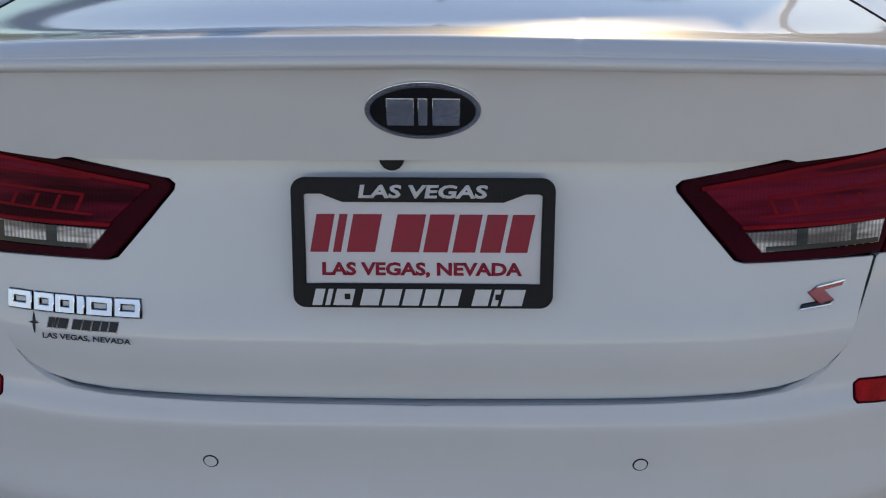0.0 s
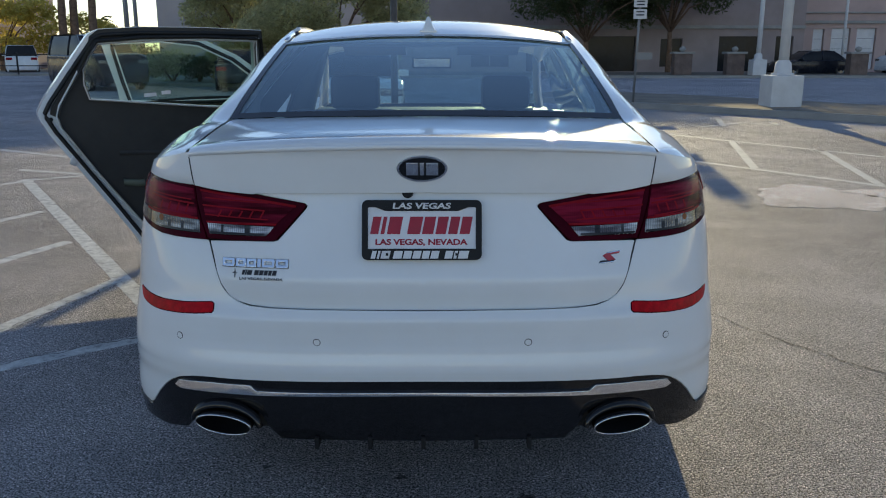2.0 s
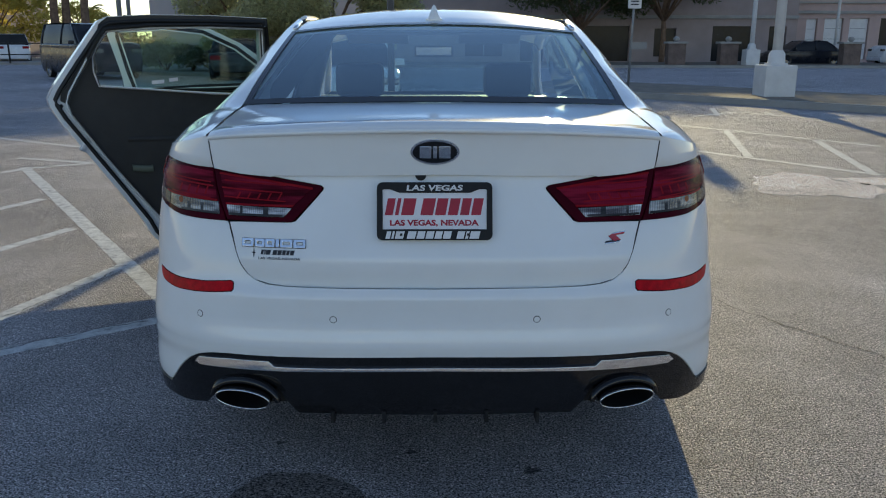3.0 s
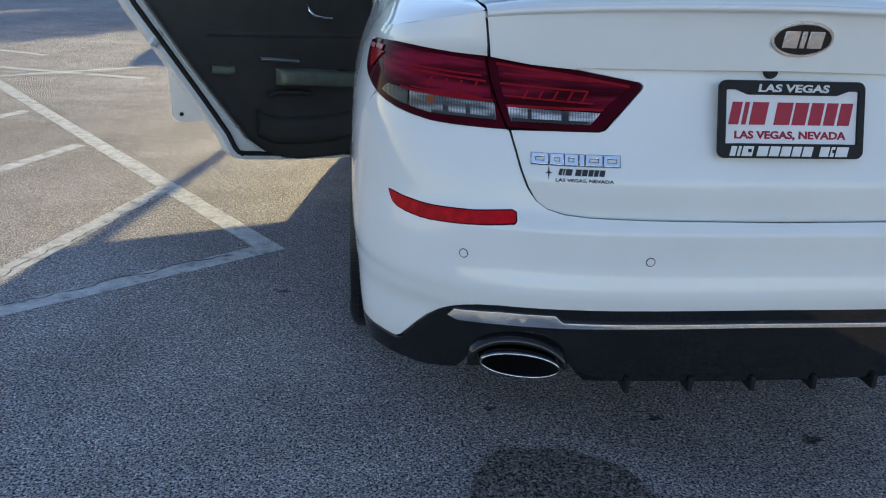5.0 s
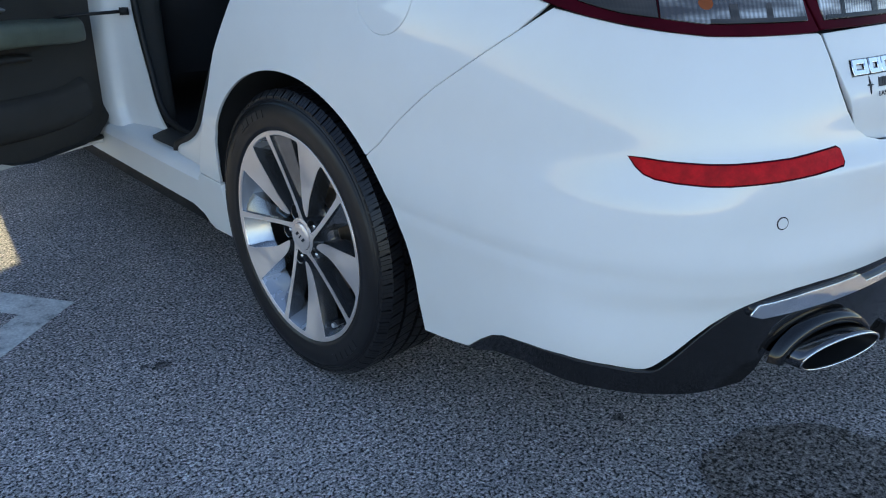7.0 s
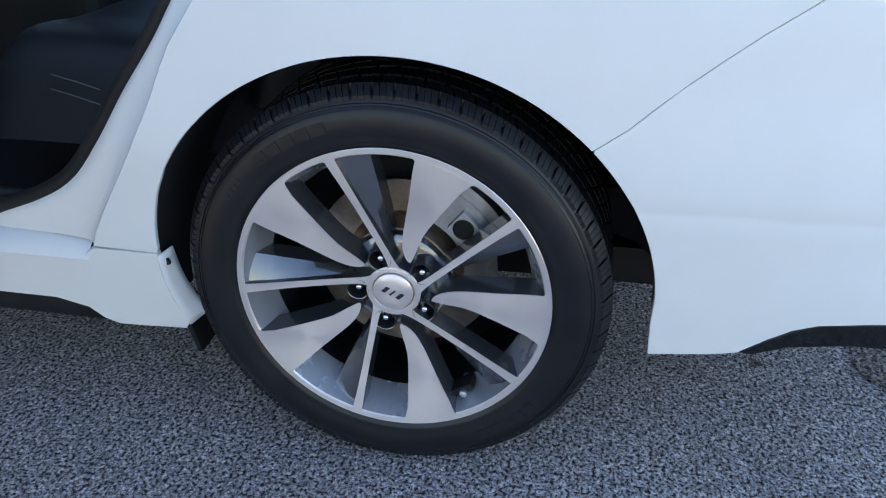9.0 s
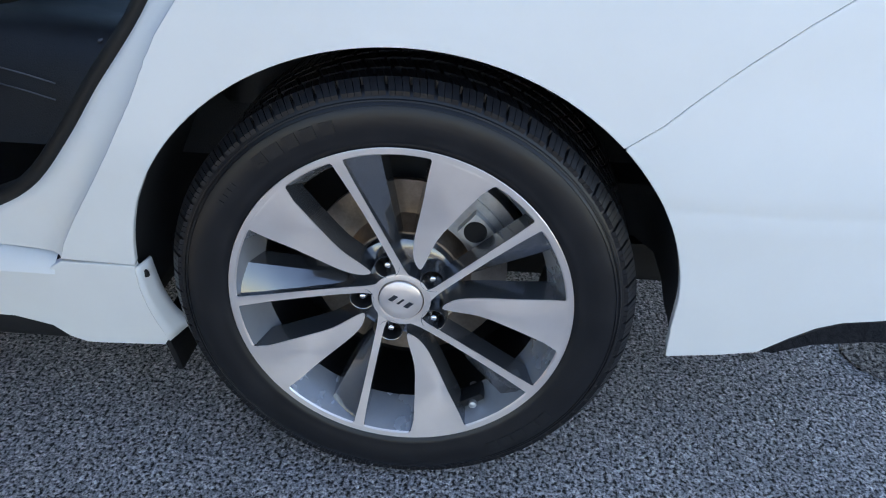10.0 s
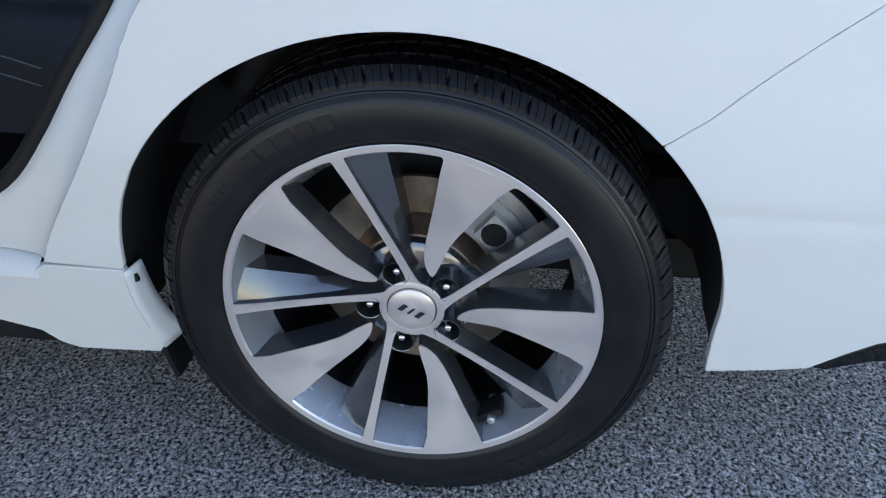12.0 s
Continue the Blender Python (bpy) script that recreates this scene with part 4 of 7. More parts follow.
def wheel(detail=True):
    w = empty("wheel", car)
    tyre = revolve("tyre", [(-0.010, 0.2445), (-0.002, 0.247), (0.0015, 0.253), (0.0035, 0.256), (0.0035, 0.260), (0.0055, 0.268), (0.0075, 0.280), (0.0075, 0.292), (0.0045, 0.303), (0.0036, 0.3045), (0.0048, 0.3052), (0.0042, 0.3064), (0.0022, 0.3075), (0.0012, 0.3092), (0.0024, 0.3099), (0.0018, 0.3114), (-0.001, 0.3122), (-0.0035, 0.3175), (-0.0085, 0.3215), (-0.016, 0.324),
                             (-0.03, 0.325), (-0.20, 0.325), (-0.218, 0.321), (-0.228, 0.30), (-0.226, 0.26), (-0.215, 0.236)], RUBBER, w, 120, "worn black low-profile tyre")
    # tread blocks
    verts, faces = [], []
    bands = [(-0.0025, -0.020, 66, 0.012), (-0.020, -0.050, 66, 0.022), (-0.058, -0.090, 66, 0.034), (-0.099, -0.123, 66, -0.034), (-0.132, -0.164, 66, -0.024), (-0.172, -0.214, 66, -0.02)]
    for b, (d0, d1, n, skew) in enumerate(bands):
        for i in range(n):
            pitch = 2 * math.pi / n
            for s0, s1 in ((0.0, 0.27), (0.30, 0.57), (0.60, 0.85)):
                w0 = pitch * (i + 0.5 * (b % 2) + s0)
                w1 = w0 + pitch * (s1 - s0)
                k = len(verts)
                for r_in in (True, False):
                    for d, sk in ((d0, 0), (d1, skew)):
                        r = (0.322 if d < -0.012 else 0.312) if r_in else (0.3345 if d < -0.012 else 0.3215)
                        for a in (w0 + sk, w1 + sk):
                            verts.append((d, r * math.cos(a), r * math.sin(a)))
                faces += [(k + 4, k + 5, k + 7, k + 6), (k, k + 1, k + 5, k + 4), (k + 1, k + 3, k + 7, k + 5), (k + 3, k + 2, k + 6, k + 7), (k + 2, k, k + 4, k + 6)]
    mesh_object("tread", verts, faces, RUBBER, tyre, smooth=False)
    if detail:
        # raised maker's marks, as plain bars following the sidewall
        marks = []
        for start, step, n, size in ((-39, -5.0, 5, 0.018), (129, -5.2, 5, 0.017), (147, -2.2, 4, 0.008)):
            for i in range(n):
                c = start + i * step
                half = abs(step) * 0.36
                bm = bmesh.new()
                ring = [bm.verts.new((d, *polar(r, c + s * half))) for d, r, s in ((0.0086, 0.286 - size / 2, -1), (0.0086, 0.286 - size / 2, 1), (0.0084, 0.286 + size / 2, 1), (0.0084, 0.286 + size / 2, -1))]
                face = bm.faces.new(ring)
                foot = bmesh.ops.extrude_face_region(bm, geom=[face])
                for v in ring:
                    v.co.x -= 0.002
                bmesh.ops.recalc_face_normals(bm, faces=bm.faces[:])
                part("sidewall_mark", bm, RUBBER_TEXT, tyre)
    rim = revolve("rim", [(-0.004, 0.2445), (0.0005, 0.2475), (0.0015, 0.2465), (0.0005, 0.2385), (-0.002, 0.2365)], MACHINED, w, 120, "machined alloy rim with grey recesses")
    revolve("barrel", [(-0.002, 0.2368), (-0.010, 0.2338), (-0.030, 0.2255), (-0.046, 0.2185), (-0.056, 0.2135), (-0.060, 0.2120)], BARREL, rim, 96, "bright alloy barrel lip")
    # deep barrel coloured black to stand for the shade behind the lip
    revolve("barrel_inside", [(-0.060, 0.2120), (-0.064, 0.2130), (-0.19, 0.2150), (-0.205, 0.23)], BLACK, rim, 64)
    for k in range(5):
        wide = 67 + 72 * k
        thin = 109 + 72 * k
        rows_w = []
        for r, lo_a, hi_a in ((0.2392, -10.6, 13.6), (0.2375, -9.8, 12.8), (0.235, -9.0, 12.2), (0.215, -7.4, 12.4), (0.17, -5.6, 12.1), (0.135, -3.7, 12.3), (0.115, -2.8, 12.4), (0.10, -3.2, 12.2), (0.085, -4.2, 11.0), (0.074, -4.8, 8.2), (0.066, -5.3, 3.8), (0.0615, -4.6, -1.2)):
            rows_w.append((r, wide + lo_a, wide + hi_a))
        spoke("blade_face", rows_w, MACHINED, rim, 0.003, 0.0, "", -0.0015)
        spoke("blade", [(r, a, b) for r, a, b in rows_w], GREY_ALLOY, rim, 0.040, 0.005)
        rows_t = []
        for r, h in ((0.2392, 3.2), (0.2375, 2.4), (0.235, 1.9), (0.20, 1.8), (0.15, 2.1), (0.10, 3.1), (0.07, 4.6), (0.055, 6.5), (0.047, 9.5), (0.042, 14.0)):
            c = near_angle(straight(r, 0.0415, thin - 24, 0.242, thin + 1), thin)
            rows_t.append((r, c - h, c + h))
        spoke("rib_face", rows_t, MACHINED, rim, 0.003, 0.0, "", -0.0012)
        spoke("rib", rows_t, GREY_ALLOY, rim, 0.036, 0.003)
        bm = bmesh.new()
        ring = []
        for r, reach in ((0.236, 13.0), (0.20, 12.5), (0.15, 11.5), (0.11, 10.0), (0.085, 8.0)):
            tw = near_angle(straight(r, 0.0415, thin - 24, 0.242, thin + 1), thin) - thin
            d = float(face_depth(r))
            ring.append([bm.verts.new((d - 0.006, *polar(r, thin + tw))), bm.verts.new((d - 0.013, *polar(r, thin + tw - reach * 0.5))), bm.verts.new((d - 0.024, *polar(r, thin + tw - reach))), bm.verts.new((d - 0.055, *polar(r, thin + tw - reach - 1)))])
        for a, b in zip(ring, ring[1:]):
            for j in range(3):
                bm.faces.new((a[j], a[j + 1], b[j + 1], b[j]))
        part("rib_web", bm, GREY_ALLOY, rim, smooth=True)
        # lug pocket and nut
        a, b = polar(0.0575, 38 + 72 * k)
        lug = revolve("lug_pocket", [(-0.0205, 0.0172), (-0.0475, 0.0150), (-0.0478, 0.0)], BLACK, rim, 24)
        lug.matrix_basis = pose(0, a, b)
        revolve("lug_pocket_lip", [(-0.050, 0.0205), (-0.024, 0.0190), (-0.0195, 0.0180), (-0.0200, 0.0170)], GREY_ALLOY, rim, 24).matrix_basis = pose(0, a, b)
        revolve("lug_nut", [(-0.047, 0.0100), (-0.034, 0.0098), (-0.031, 0.0066), (-0.026, 0.0058), (-0.0238, 0.0035), (-0.0235, 0.0)], CHROME, rim, 12).matrix_basis = pose(0, a, b)
    revolve("hub", [(-0.075, 0.088), (-0.055, 0.082), (-0.050, 0.072), (-0.049, 0.050), (-0.030, 0.043), (-0.0215, 0.0425), (-0.0215, 0.0335), (-0.026, 0.0325)], GREY_ALLOY, rim, 48)
    revolve("hub_face", [(-0.0215, 0.0435), (-0.0200, 0.0428), (-0.0196, 0.0415), (-0.0196, 0.0345), (-0.0206, 0.0335), (-0.0215, 0.0333)], MACHINED, rim, 60)
    cap = revolve("centre_cap", [(-0.025, 0.0322), (-0.0185, 0.0318), (-0.0170, 0.0300), (-0.0160, 0.018), (-0.0155, 0.0)], MACHINED, rim, 48, "brushed centre cap with dark marks")
    for i, (c, wd) in enumerate(((-0.0125, 0.0065), (0.0, 0.0030), (0.0120, 0.0065))):
        m = prism("cap_mark", [(c - wd / 2 - 0.0022, -0.0056), (c + wd / 2 - 0.0022, -0.0056), (c + wd / 2 + 0.0022, 0.0056), (c - wd / 2 + 0.0022, 0.0056)], lambda a, b, d: (-0.0166 + d, a, b), BLACK_PRINT, rim, 0.002)
        m.matrix_basis = pose(0, 0, 0, 155, 0, 0)
    # brake
    brake = revolve("brake_disc", [(-0.115, 0.152), (-0.107, 0.152), (-0.107, 0.098), (-0.100, 0.094), (-0.066, 0.088), (-0.064, 0.0)], STEEL, w, 64, "brown-tinged steel brake disc")
    # the shield stops short behind the caliper, so that the ground shows through
    verts, faces = [], []
    for i in range(31):
        a = 30 + 290 * i / 30
        verts += [(d, *polar(r, a)) for d, r in ((-0.165, 0.05), (-0.165, 0.205), (-0.205, 0.222))]
    for i in range(30):
        faces += [(3 * i + j, 3 * i + j + 1, 3 * i + j + 4, 3 * i + j + 3) for j in range(2)]
    mesh_object("dust_shield", verts, faces, BLACK, w, "black pressed dust shield")
    bm = bmesh.new()
    for r0, r1, w0, w1, d0, d1 in ((0.105, 0.170, 22, 62, -0.085, -0.135), (0.118, 0.158, 34, 50, -0.070, -0.09), (0.165, 0.188, 28, 58, -0.090, -0.13)):
        n = 6
        vs = []
        for i in range(n + 1):
            a = w0 + (w1 - w0) * i / n
            vs.append([bm.verts.new((d, *polar(r, a))) for r, d in ((r0, d0), (r1, d0), (r1, d1), (r0, d1))])
        for p, q in zip(vs, vs[1:]):
            for j in range(4):
                bm.faces.new((p[j], p[(j + 1) % 4], q[(j + 1) % 4], q[j]))
        bm.faces.new(vs[0])
        bm.faces.new(vs[-1][::-1])
    cal = part("brake_caliper", bm, CALIPER, w, "silver cast brake caliper")
    revolve("caliper_piston", [(-0.068, 0.0), (-0.068, 0.0165), (-0.075, 0.0185), (-0.09, 0.0185)], BLACK, cal, 24).matrix_basis = pose(0, *polar(0.137, 42))
    # valve
    a, b = polar(0.2165, -59)
    vbase = revolve("valve", [(-0.066, 0.007), (-0.050, 0.0075), (-0.046, 0.005), (-0.030, 0.0045), (-0.029, 0.0062), (-0.016, 0.0060), (-0.014, 0.003), (-0.014, 0.0)], CALIPER, w, 12)
    vbase.matrix_basis = pose(0, a, b)
    # black block that stands in for the dark square recess round the valve
    part("valve_pocket_block", bm_box((0.034, 0.012, 0.038), (-0.040, a * 0.985, b * 0.985), 0.004, turn=Matrix.Rotation(radians(-59), 3, "X")), BLACK, w)
    return w


rear_left = wheel()
rear_left.matrix_basis = pose(-0.929, AXLE_Y, AXLE_Z, 0, 0, 180)
for x, y, turn, spin in ((-0.929, FRONT_AXLE_Y, 180, 31), (0.929, AXLE_Y, 0, 50), (0.929, FRONT_AXLE_Y, 0, 12)):
    copy_thing(rear_left, pose(x, y, AXLE_Z, 0, 0, turn) @ pose(0, 0, 0, spin))
# wheel housings
for y in (AXLE_Y, FRONT_AXLE_Y):
    for side in (-1, 1):
        rows = []
        for w in np.linspace(-8, 188, 16):
            c, s = -0.402 * math.cos(radians(w)), 0.385 * math.sin(radians(w))
            rows.append([(side * (float(half_width(max(0.2, AXLE_Z + s))) - 0.014), y + c, AXLE_Z + s), (side * 0.80, y + c * 1.01, AXLE_Z + s * 1.02), (side * 0.60, y + c, AXLE_Z + s), (side * 0.56, y + c * 0.6, AXLE_Z + s * 0.6), (side * 0.56, y, AXLE_Z)])
        loft("wheel_housing", rows, LINER, car, 40, 12)
# mud flap and kick panel behind the left sill
for side in (-1, 1):
    rows = [[(side * 0.9000, 1.476, 0.353), (side * 0.873, 1.462, 0.360)], [(side * 0.8920, 1.477, 0.305), (side * 0.862, 1.457, 0.300)], [(side * 0.8830, 1.470, 0.255), (side * 0.850, 1.444, 0.250)], [(side * 0.8730, 1.456, 0.203), (side * 0.838, 1.422, 0.224)]]
    flap = loft("sill_end", rows, PAINT, car, 12, 4, thick=0.004)
    revolve("clip", [(0.0, 0.0), (0.0, 0.0062), (-0.004, 0.007)], BLACK, car, 14).matrix_basis = pose(side * 0.889, 1.467, 0.337, 0, 0, 180 - 25 if side < 0 else 25)
    part("mud_flap", bm_box((0.115, 0.010, 0.09), (side * 0.815, 1.456, 0.187), 0.004, turn=Matrix.Rotation(radians(-14), 3, "X")), BLACK, car)


# ---- tail lamps, reflectors, badges, plate ----
def on_skin(name, spec, mat, parent, lift=0.003, edge=0.004, surf=LOW, rear=rear_low, step=0.025, label="", sides=(False, True)):
    for side in sides:
        panel(name, outline(spec, rear), surf, mat, parent, step, edge, lift, label, side)


def inset(spec_pts, amount):
    """Pull an outline towards its middle."""
    p = np.array(spec_pts)
    n = len(p)
    area = 0.5 * sum(p[i][0] * p[(i + 1) % n][1] - p[(i + 1) % n][0] * p[i][1] for i in range(n))
    s = 1 if area > 0 else -1
    out = []
    for i in range(n):
        a, b, c = p[i - 1], p[i], p[(i + 1) % n]
        d1, d2 = (b - a) / (np.linalg.norm(b - a) + 1e-9), (c - b) / (np.linalg.norm(c - b) + 1e-9)
        nrm = np.array([-d1[1] - d2[1], d1[0] + d2[0]])
        nrm /= np.linalg.norm(nrm) + 1e-9
        out.append(b + s * nrm * amount)
    return [tuple(q) for q in out]


INNER = [("x", 0.592, 0.869), ("x", 0.408, 0.870), ("x", 0.397, 0.875), ("x", 0.36, 0.914), ("x", 0.321, 0.956), ("x", 0.319, 0.963), ("x", 0.327, 0.968), ("x", 0.39, 0.978), ("x", 0.46, 0.988), ("x", 0.55, 0.996), ("x", 0.634, 1.005), ("x", 0.626, 0.96), ("x", 0.610, 0.91)]
OUTER = [("x", 0.598, 0.8665), ("x", 0.65, 0.8655), ("x", 0.70, 0.8655), ("x", 0.75, 0.8668), ("x", 0.79, 0.8725), ("y", 0.31, 0.8815), ("y", 0.343, 0.8875), ("y", 0.383, 0.8968), ("y", 0.43, 0.910), ("y", 0.485, 0.928), ("y", 0.518, 0.945), ("y", 0.541, 0.970), ("y", 0.557, 0.994), ("y", 0.553, 1.004), ("y", 0.50, 1.011), ("y", 0.36, 1.017), ("x", 0.79, 1.016), ("x", 0.70, 1.009), ("x", 0.640, 1.007), ("x", 0.632, 0.96), ("x", 0.616, 0.91)]
for side in (False, True):
    for spec, which in ((INNER, 0), (OUTER, 1)):
        lamp = empty("tail_lamp", lid if which == 0 else car)
        lamp["label"] = "dark red tail lamp with a clear lower lens"
        poly = outline(spec)
        panel("lamp_body", poly, LOW, DARK_RED, lamp, 0.02, 0.012, 0.004, "", side)
        if which == 0:
            red = [("x", 0.398, 0.914), ("x", 0.350, 0.956), ("x", 0.47, 0.975), ("x", 0.614, 0.991), ("x", 0.598, 0.914)]
            clear = [("x", 0.426, 0.881), ("x", 0.405, 0.904), ("x", 0.593, 0.908), ("x", 0.586, 0.881)]
            smoke = [("x", 0.352, 0.948), ("x", 0.362, 0.952), ("x", 0.40, 0.935), ("x", 0.418, 0.916), ("x", 0.40, 0.916)]
            bars = [[("x", 0.40, 0.909), ("x", 0.397, 0.9125), ("x", 0.596, 0.9125), ("x", 0.595, 0.909)], [("x", 0.43, 0.945), ("x", 0.43, 0.9475), ("x", 0.608, 0.956), ("x", 0.608, 0.9535)],
                    [("x", 0.345, 0.957), ("x", 0.344, 0.961), ("x", 0.47, 0.980), ("x", 0.616, 0.996), ("x", 0.615, 0.992), ("x", 0.47, 0.976)]]
            ticks = [0.44, 0.47, 0.50, 0.53, 0.56]
            marks = [[("x", t, 0.926), ("x", t + 0.004, 0.926), ("x", t - 0.006, 0.944), ("x", t - 0.010, 0.944)] for t in ticks]
        else:
            red = [("x", 0.626, 0.922), ("x", 0.641, 0.996), ("x", 0.72, 1.001), ("x", 0.80, 1.006), ("y", 0.38, 1.007), ("y", 0.40, 0.970), ("y", 0.37, 0.942), ("y", 0.30, 0.927), ("x", 0.78, 0.923)]
            clear = [("x", 0.616, 0.881), ("x", 0.621, 0.914), ("x", 0.70, 0.916), ("x", 0.79, 0.919), ("x", 0.792, 0.888), ("x", 0.75, 0.8815)]
            smoke = [("x", 0.7945, 0.889), ("x", 0.7935, 0.919), ("y", 0.30, 0.922), ("y", 0.345, 0.924), ("y", 0.366, 0.908), ("y", 0.31, 0.8945)]
            bars = [[("x", 0.623, 0.9165), ("x", 0.624, 0.920), ("x", 0.78, 0.9225), ("y", 0.30, 0.9265), ("y", 0.30, 0.923), ("x", 0.78, 0.919)], [("x", 0.637, 0.955), ("x", 0.637, 0.958), ("x", 0.79, 0.966), ("x", 0.79, 0.963)],
                    [("y", 0.415, 0.984), ("y", 0.405, 0.988), ("y", 0.46, 0.990), ("y", 0.505, 0.984), ("y", 0.50, 0.984), ("y", 0.465, 0.947)]]
            ticks = [0.66, 0.69, 0.72, 0.75]
            marks = [[("x", t, 0.932), ("x", t + 0.004, 0.932), ("x", t - 0.004, 0.954), ("x", t - 0.008, 0.954)] for t in ticks]
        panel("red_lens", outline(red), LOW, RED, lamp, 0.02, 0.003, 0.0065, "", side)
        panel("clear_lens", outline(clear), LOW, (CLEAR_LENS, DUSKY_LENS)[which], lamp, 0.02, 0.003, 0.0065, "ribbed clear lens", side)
        blocks = ([(0.470, 0.484), (0.545, 0.552)], [(0.668, 0.676), (0.712, 0.722)])[which]
        for x0, x1 in blocks:
            panel("lens_divider", [at_x(x0, 0.884), at_x(x1, 0.884), at_x(x1, 0.906), at_x(x0, 0.906)], LOW, SMOKE, lamp, 0.02, 0.0015, 0.0072, "", side)
        # dark strip along the lens foot, shade laid on as colour
        low_edge = ((0.43, 0.584), (0.618, 0.745))[which]
        panel("lens_shadow_strip", [at_x(low_edge[0] + (low_edge[1] - low_edge[0]) * k / 6, z) for z, ks in ((0.8815, range(7)), (0.8865, range(6, -1, -1))) for k in ks], LOW, SMOKE, lamp, 0.02, 0.0015, 0.0074, "", side)
        frame_x = ((0.42, 0.60), (0.645, 0.785))[which]
        for z0, z1 in ((0.9215, 0.9235), (0.966, 0.968)):
            panel("light_guide", [at_x(frame_x[0] + (frame_x[1] - frame_x[0]) * k / 6, z + 0.045 * (frame_x[0] + (frame_x[1] - frame_x[0]) * k / 6 - frame_x[0])) for z, ks in ((z0, range(7)), (z1, range(6, -1, -1))) for k in ks], LOW, BRIGHT_RED, lamp, 0.02, 0.0015, 0.0078, "thin red light guide", side)
        if which == 1:
            for y0, y1, z0, z1, m_ in ((0.425, 0.470, 0.9915, 1.0015, PINK_LENS), (0.485, 0.525, 0.9895, 0.998, PINK_LENS)):
                panel("lamp_facet", [at_y(y0, z0), at_y(y1, z0), at_y(y1, z1), at_y(y0, z1)], LOW, m_, lamp, 0.02, 0.0015, 0.0084, "", side)
        if which == 1:
            panel("smoked_lens", outline(smoke), LOW, SMOKE, lamp, 0.02, 0.002, 0.0072, "", side)
        if which == 1:
            panel("amber_bulb", [at_x(0.747 + 0.0075 * math.cos(w), 0.908 + 0.0085 * math.sin(w)) for w in np.linspace(0, 2 * math.pi, 14, endpoint=False)], LOW, AMBER, lamp, 0.02, 0.0015, 0.0072, "amber bulb", side)
        for b_ in bars:
            panel("light_bar", outline(b_), LOW, BRIGHT_RED, lamp, 0.02, 0.002, 0.0080, "bright red light strip", side)
        for t in marks:
            panel("light_mark", outline(t), LOW, BRIGHT_RED, lamp, 0.02, 0.0015, 0.0076, "", side)

reflector = [("x", 0.580, 0.676), ("x", 0.63, 0.670), ("x", 0.69, 0.664), ("x", 0.75, 0.660), ("y", 0.165, 0.660), ("y", 0.20, 0.663), ("y", 0.225, 0.667), ("y", 0.240, 0.673), ("y", 0.252, 0.683), ("y", 0.262, 0.694), ("y", 0.22, 0.689), ("y", 0.17, 0.686), ("x", 0.74, 0.686), ("x", 0.66, 0.690), ("x", 0.582, 0.699), ("x", 0.576, 0.696), ("x", 0.576, 0.680)]
on_skin("reflector", reflector, REFLECTOR, tail, 0.003, 0.006, SIDE, rear_side, step=0.02, label="narrow red reflector")
rim_pts = outline(reflector, rear_side)
for side in (False, True):
    panel("reflector_edge", inset(rim_pts, -0.003), SIDE, DARK_RED, tail, 0.03, 0.003, 0.0012, "", side)

for x, z in ((0.287, 0.603), (0.681, 0.598)):
    for side in (False, True):
        c = at_x(x, z)
        for r, mat_, lift, nm in ((0.0100, BLACK, 0.0008, "sensor_gap"), (0.0080, PAINT, 0.0016, "parking_sensor")):
            panel(nm, [(c[0] + r * math.cos(w), c[1] + r * math.sin(w)) for w in np.linspace(0, 2 * math.pi, 24, endpoint=False)], SIDE, mat_, tail, 0.02, 0.002, lift, "", side)

# black valance, chrome strip, exhaust tips
rear_val = smooth_curve([0.14, 0.22, 0.30, 0.38, 0.45, 0.51, 0.56], [0.10, 0.06, 0.035, 0.024, 0.020, 0.018, 0.02])
VAL = skin(rear_val)
valance = empty("rear_valance", car)
valance["label"] = "black plastic rear valance with a chrome strip"
val_half = [("x", 0.0, 0.505), ("x", 0.0, 0.300), ("x", 0.40, 0.305), ("x", 0.435, 0.345), ("x", 0.455, 0.385), ("x", 0.50, 0.410), ("x", 0.56, 0.418), ("x", 0.62, 0.408), ("x", 0.655, 0.380), ("x", 0.668, 0.335), ("x", 0.685, 0.312), ("x", 0.74, 0.300),
            ("y", 0.165, 0.298), ("y", 0.26, 0.303), ("y", 0.40, 0.303), ("y", 0.48, 0.288), ("y", 0.530, 0.266), ("y", 0.545, 0.268), ("y", 0.51, 0.296), ("y", 0.478, 0.319), ("y", 0.45, 0.3325), ("y", 0.39, 0.3425), ("y", 0.32, 0.3495), ("y", 0.25, 0.3475), ("x", 0.816, 0.3425), ("x", 0.806, 0.3435), ("x", 0.799, 0.350), ("x", 0.786, 0.374), ("x", 0.768, 0.404), ("x", 0.749, 0.428), ("x", 0.727, 0.448), ("x", 0.702, 0.464), ("x", 0.678, 0.478), ("x", 0.62, 0.495)]
for side in (False, True):
    panel("valance_skin", outline(val_half, rear_val)[::-1], VAL, GLOSS_BLACK, valance, 0.03, 0.02, 0.0, "", side)
rear_chrome = smooth_curve([0.14, 0.40, 0.432, 0.475, 0.50, 0.56], [0.10, 0.012, 0.0105, 0.0165, 0.020, 0.03])
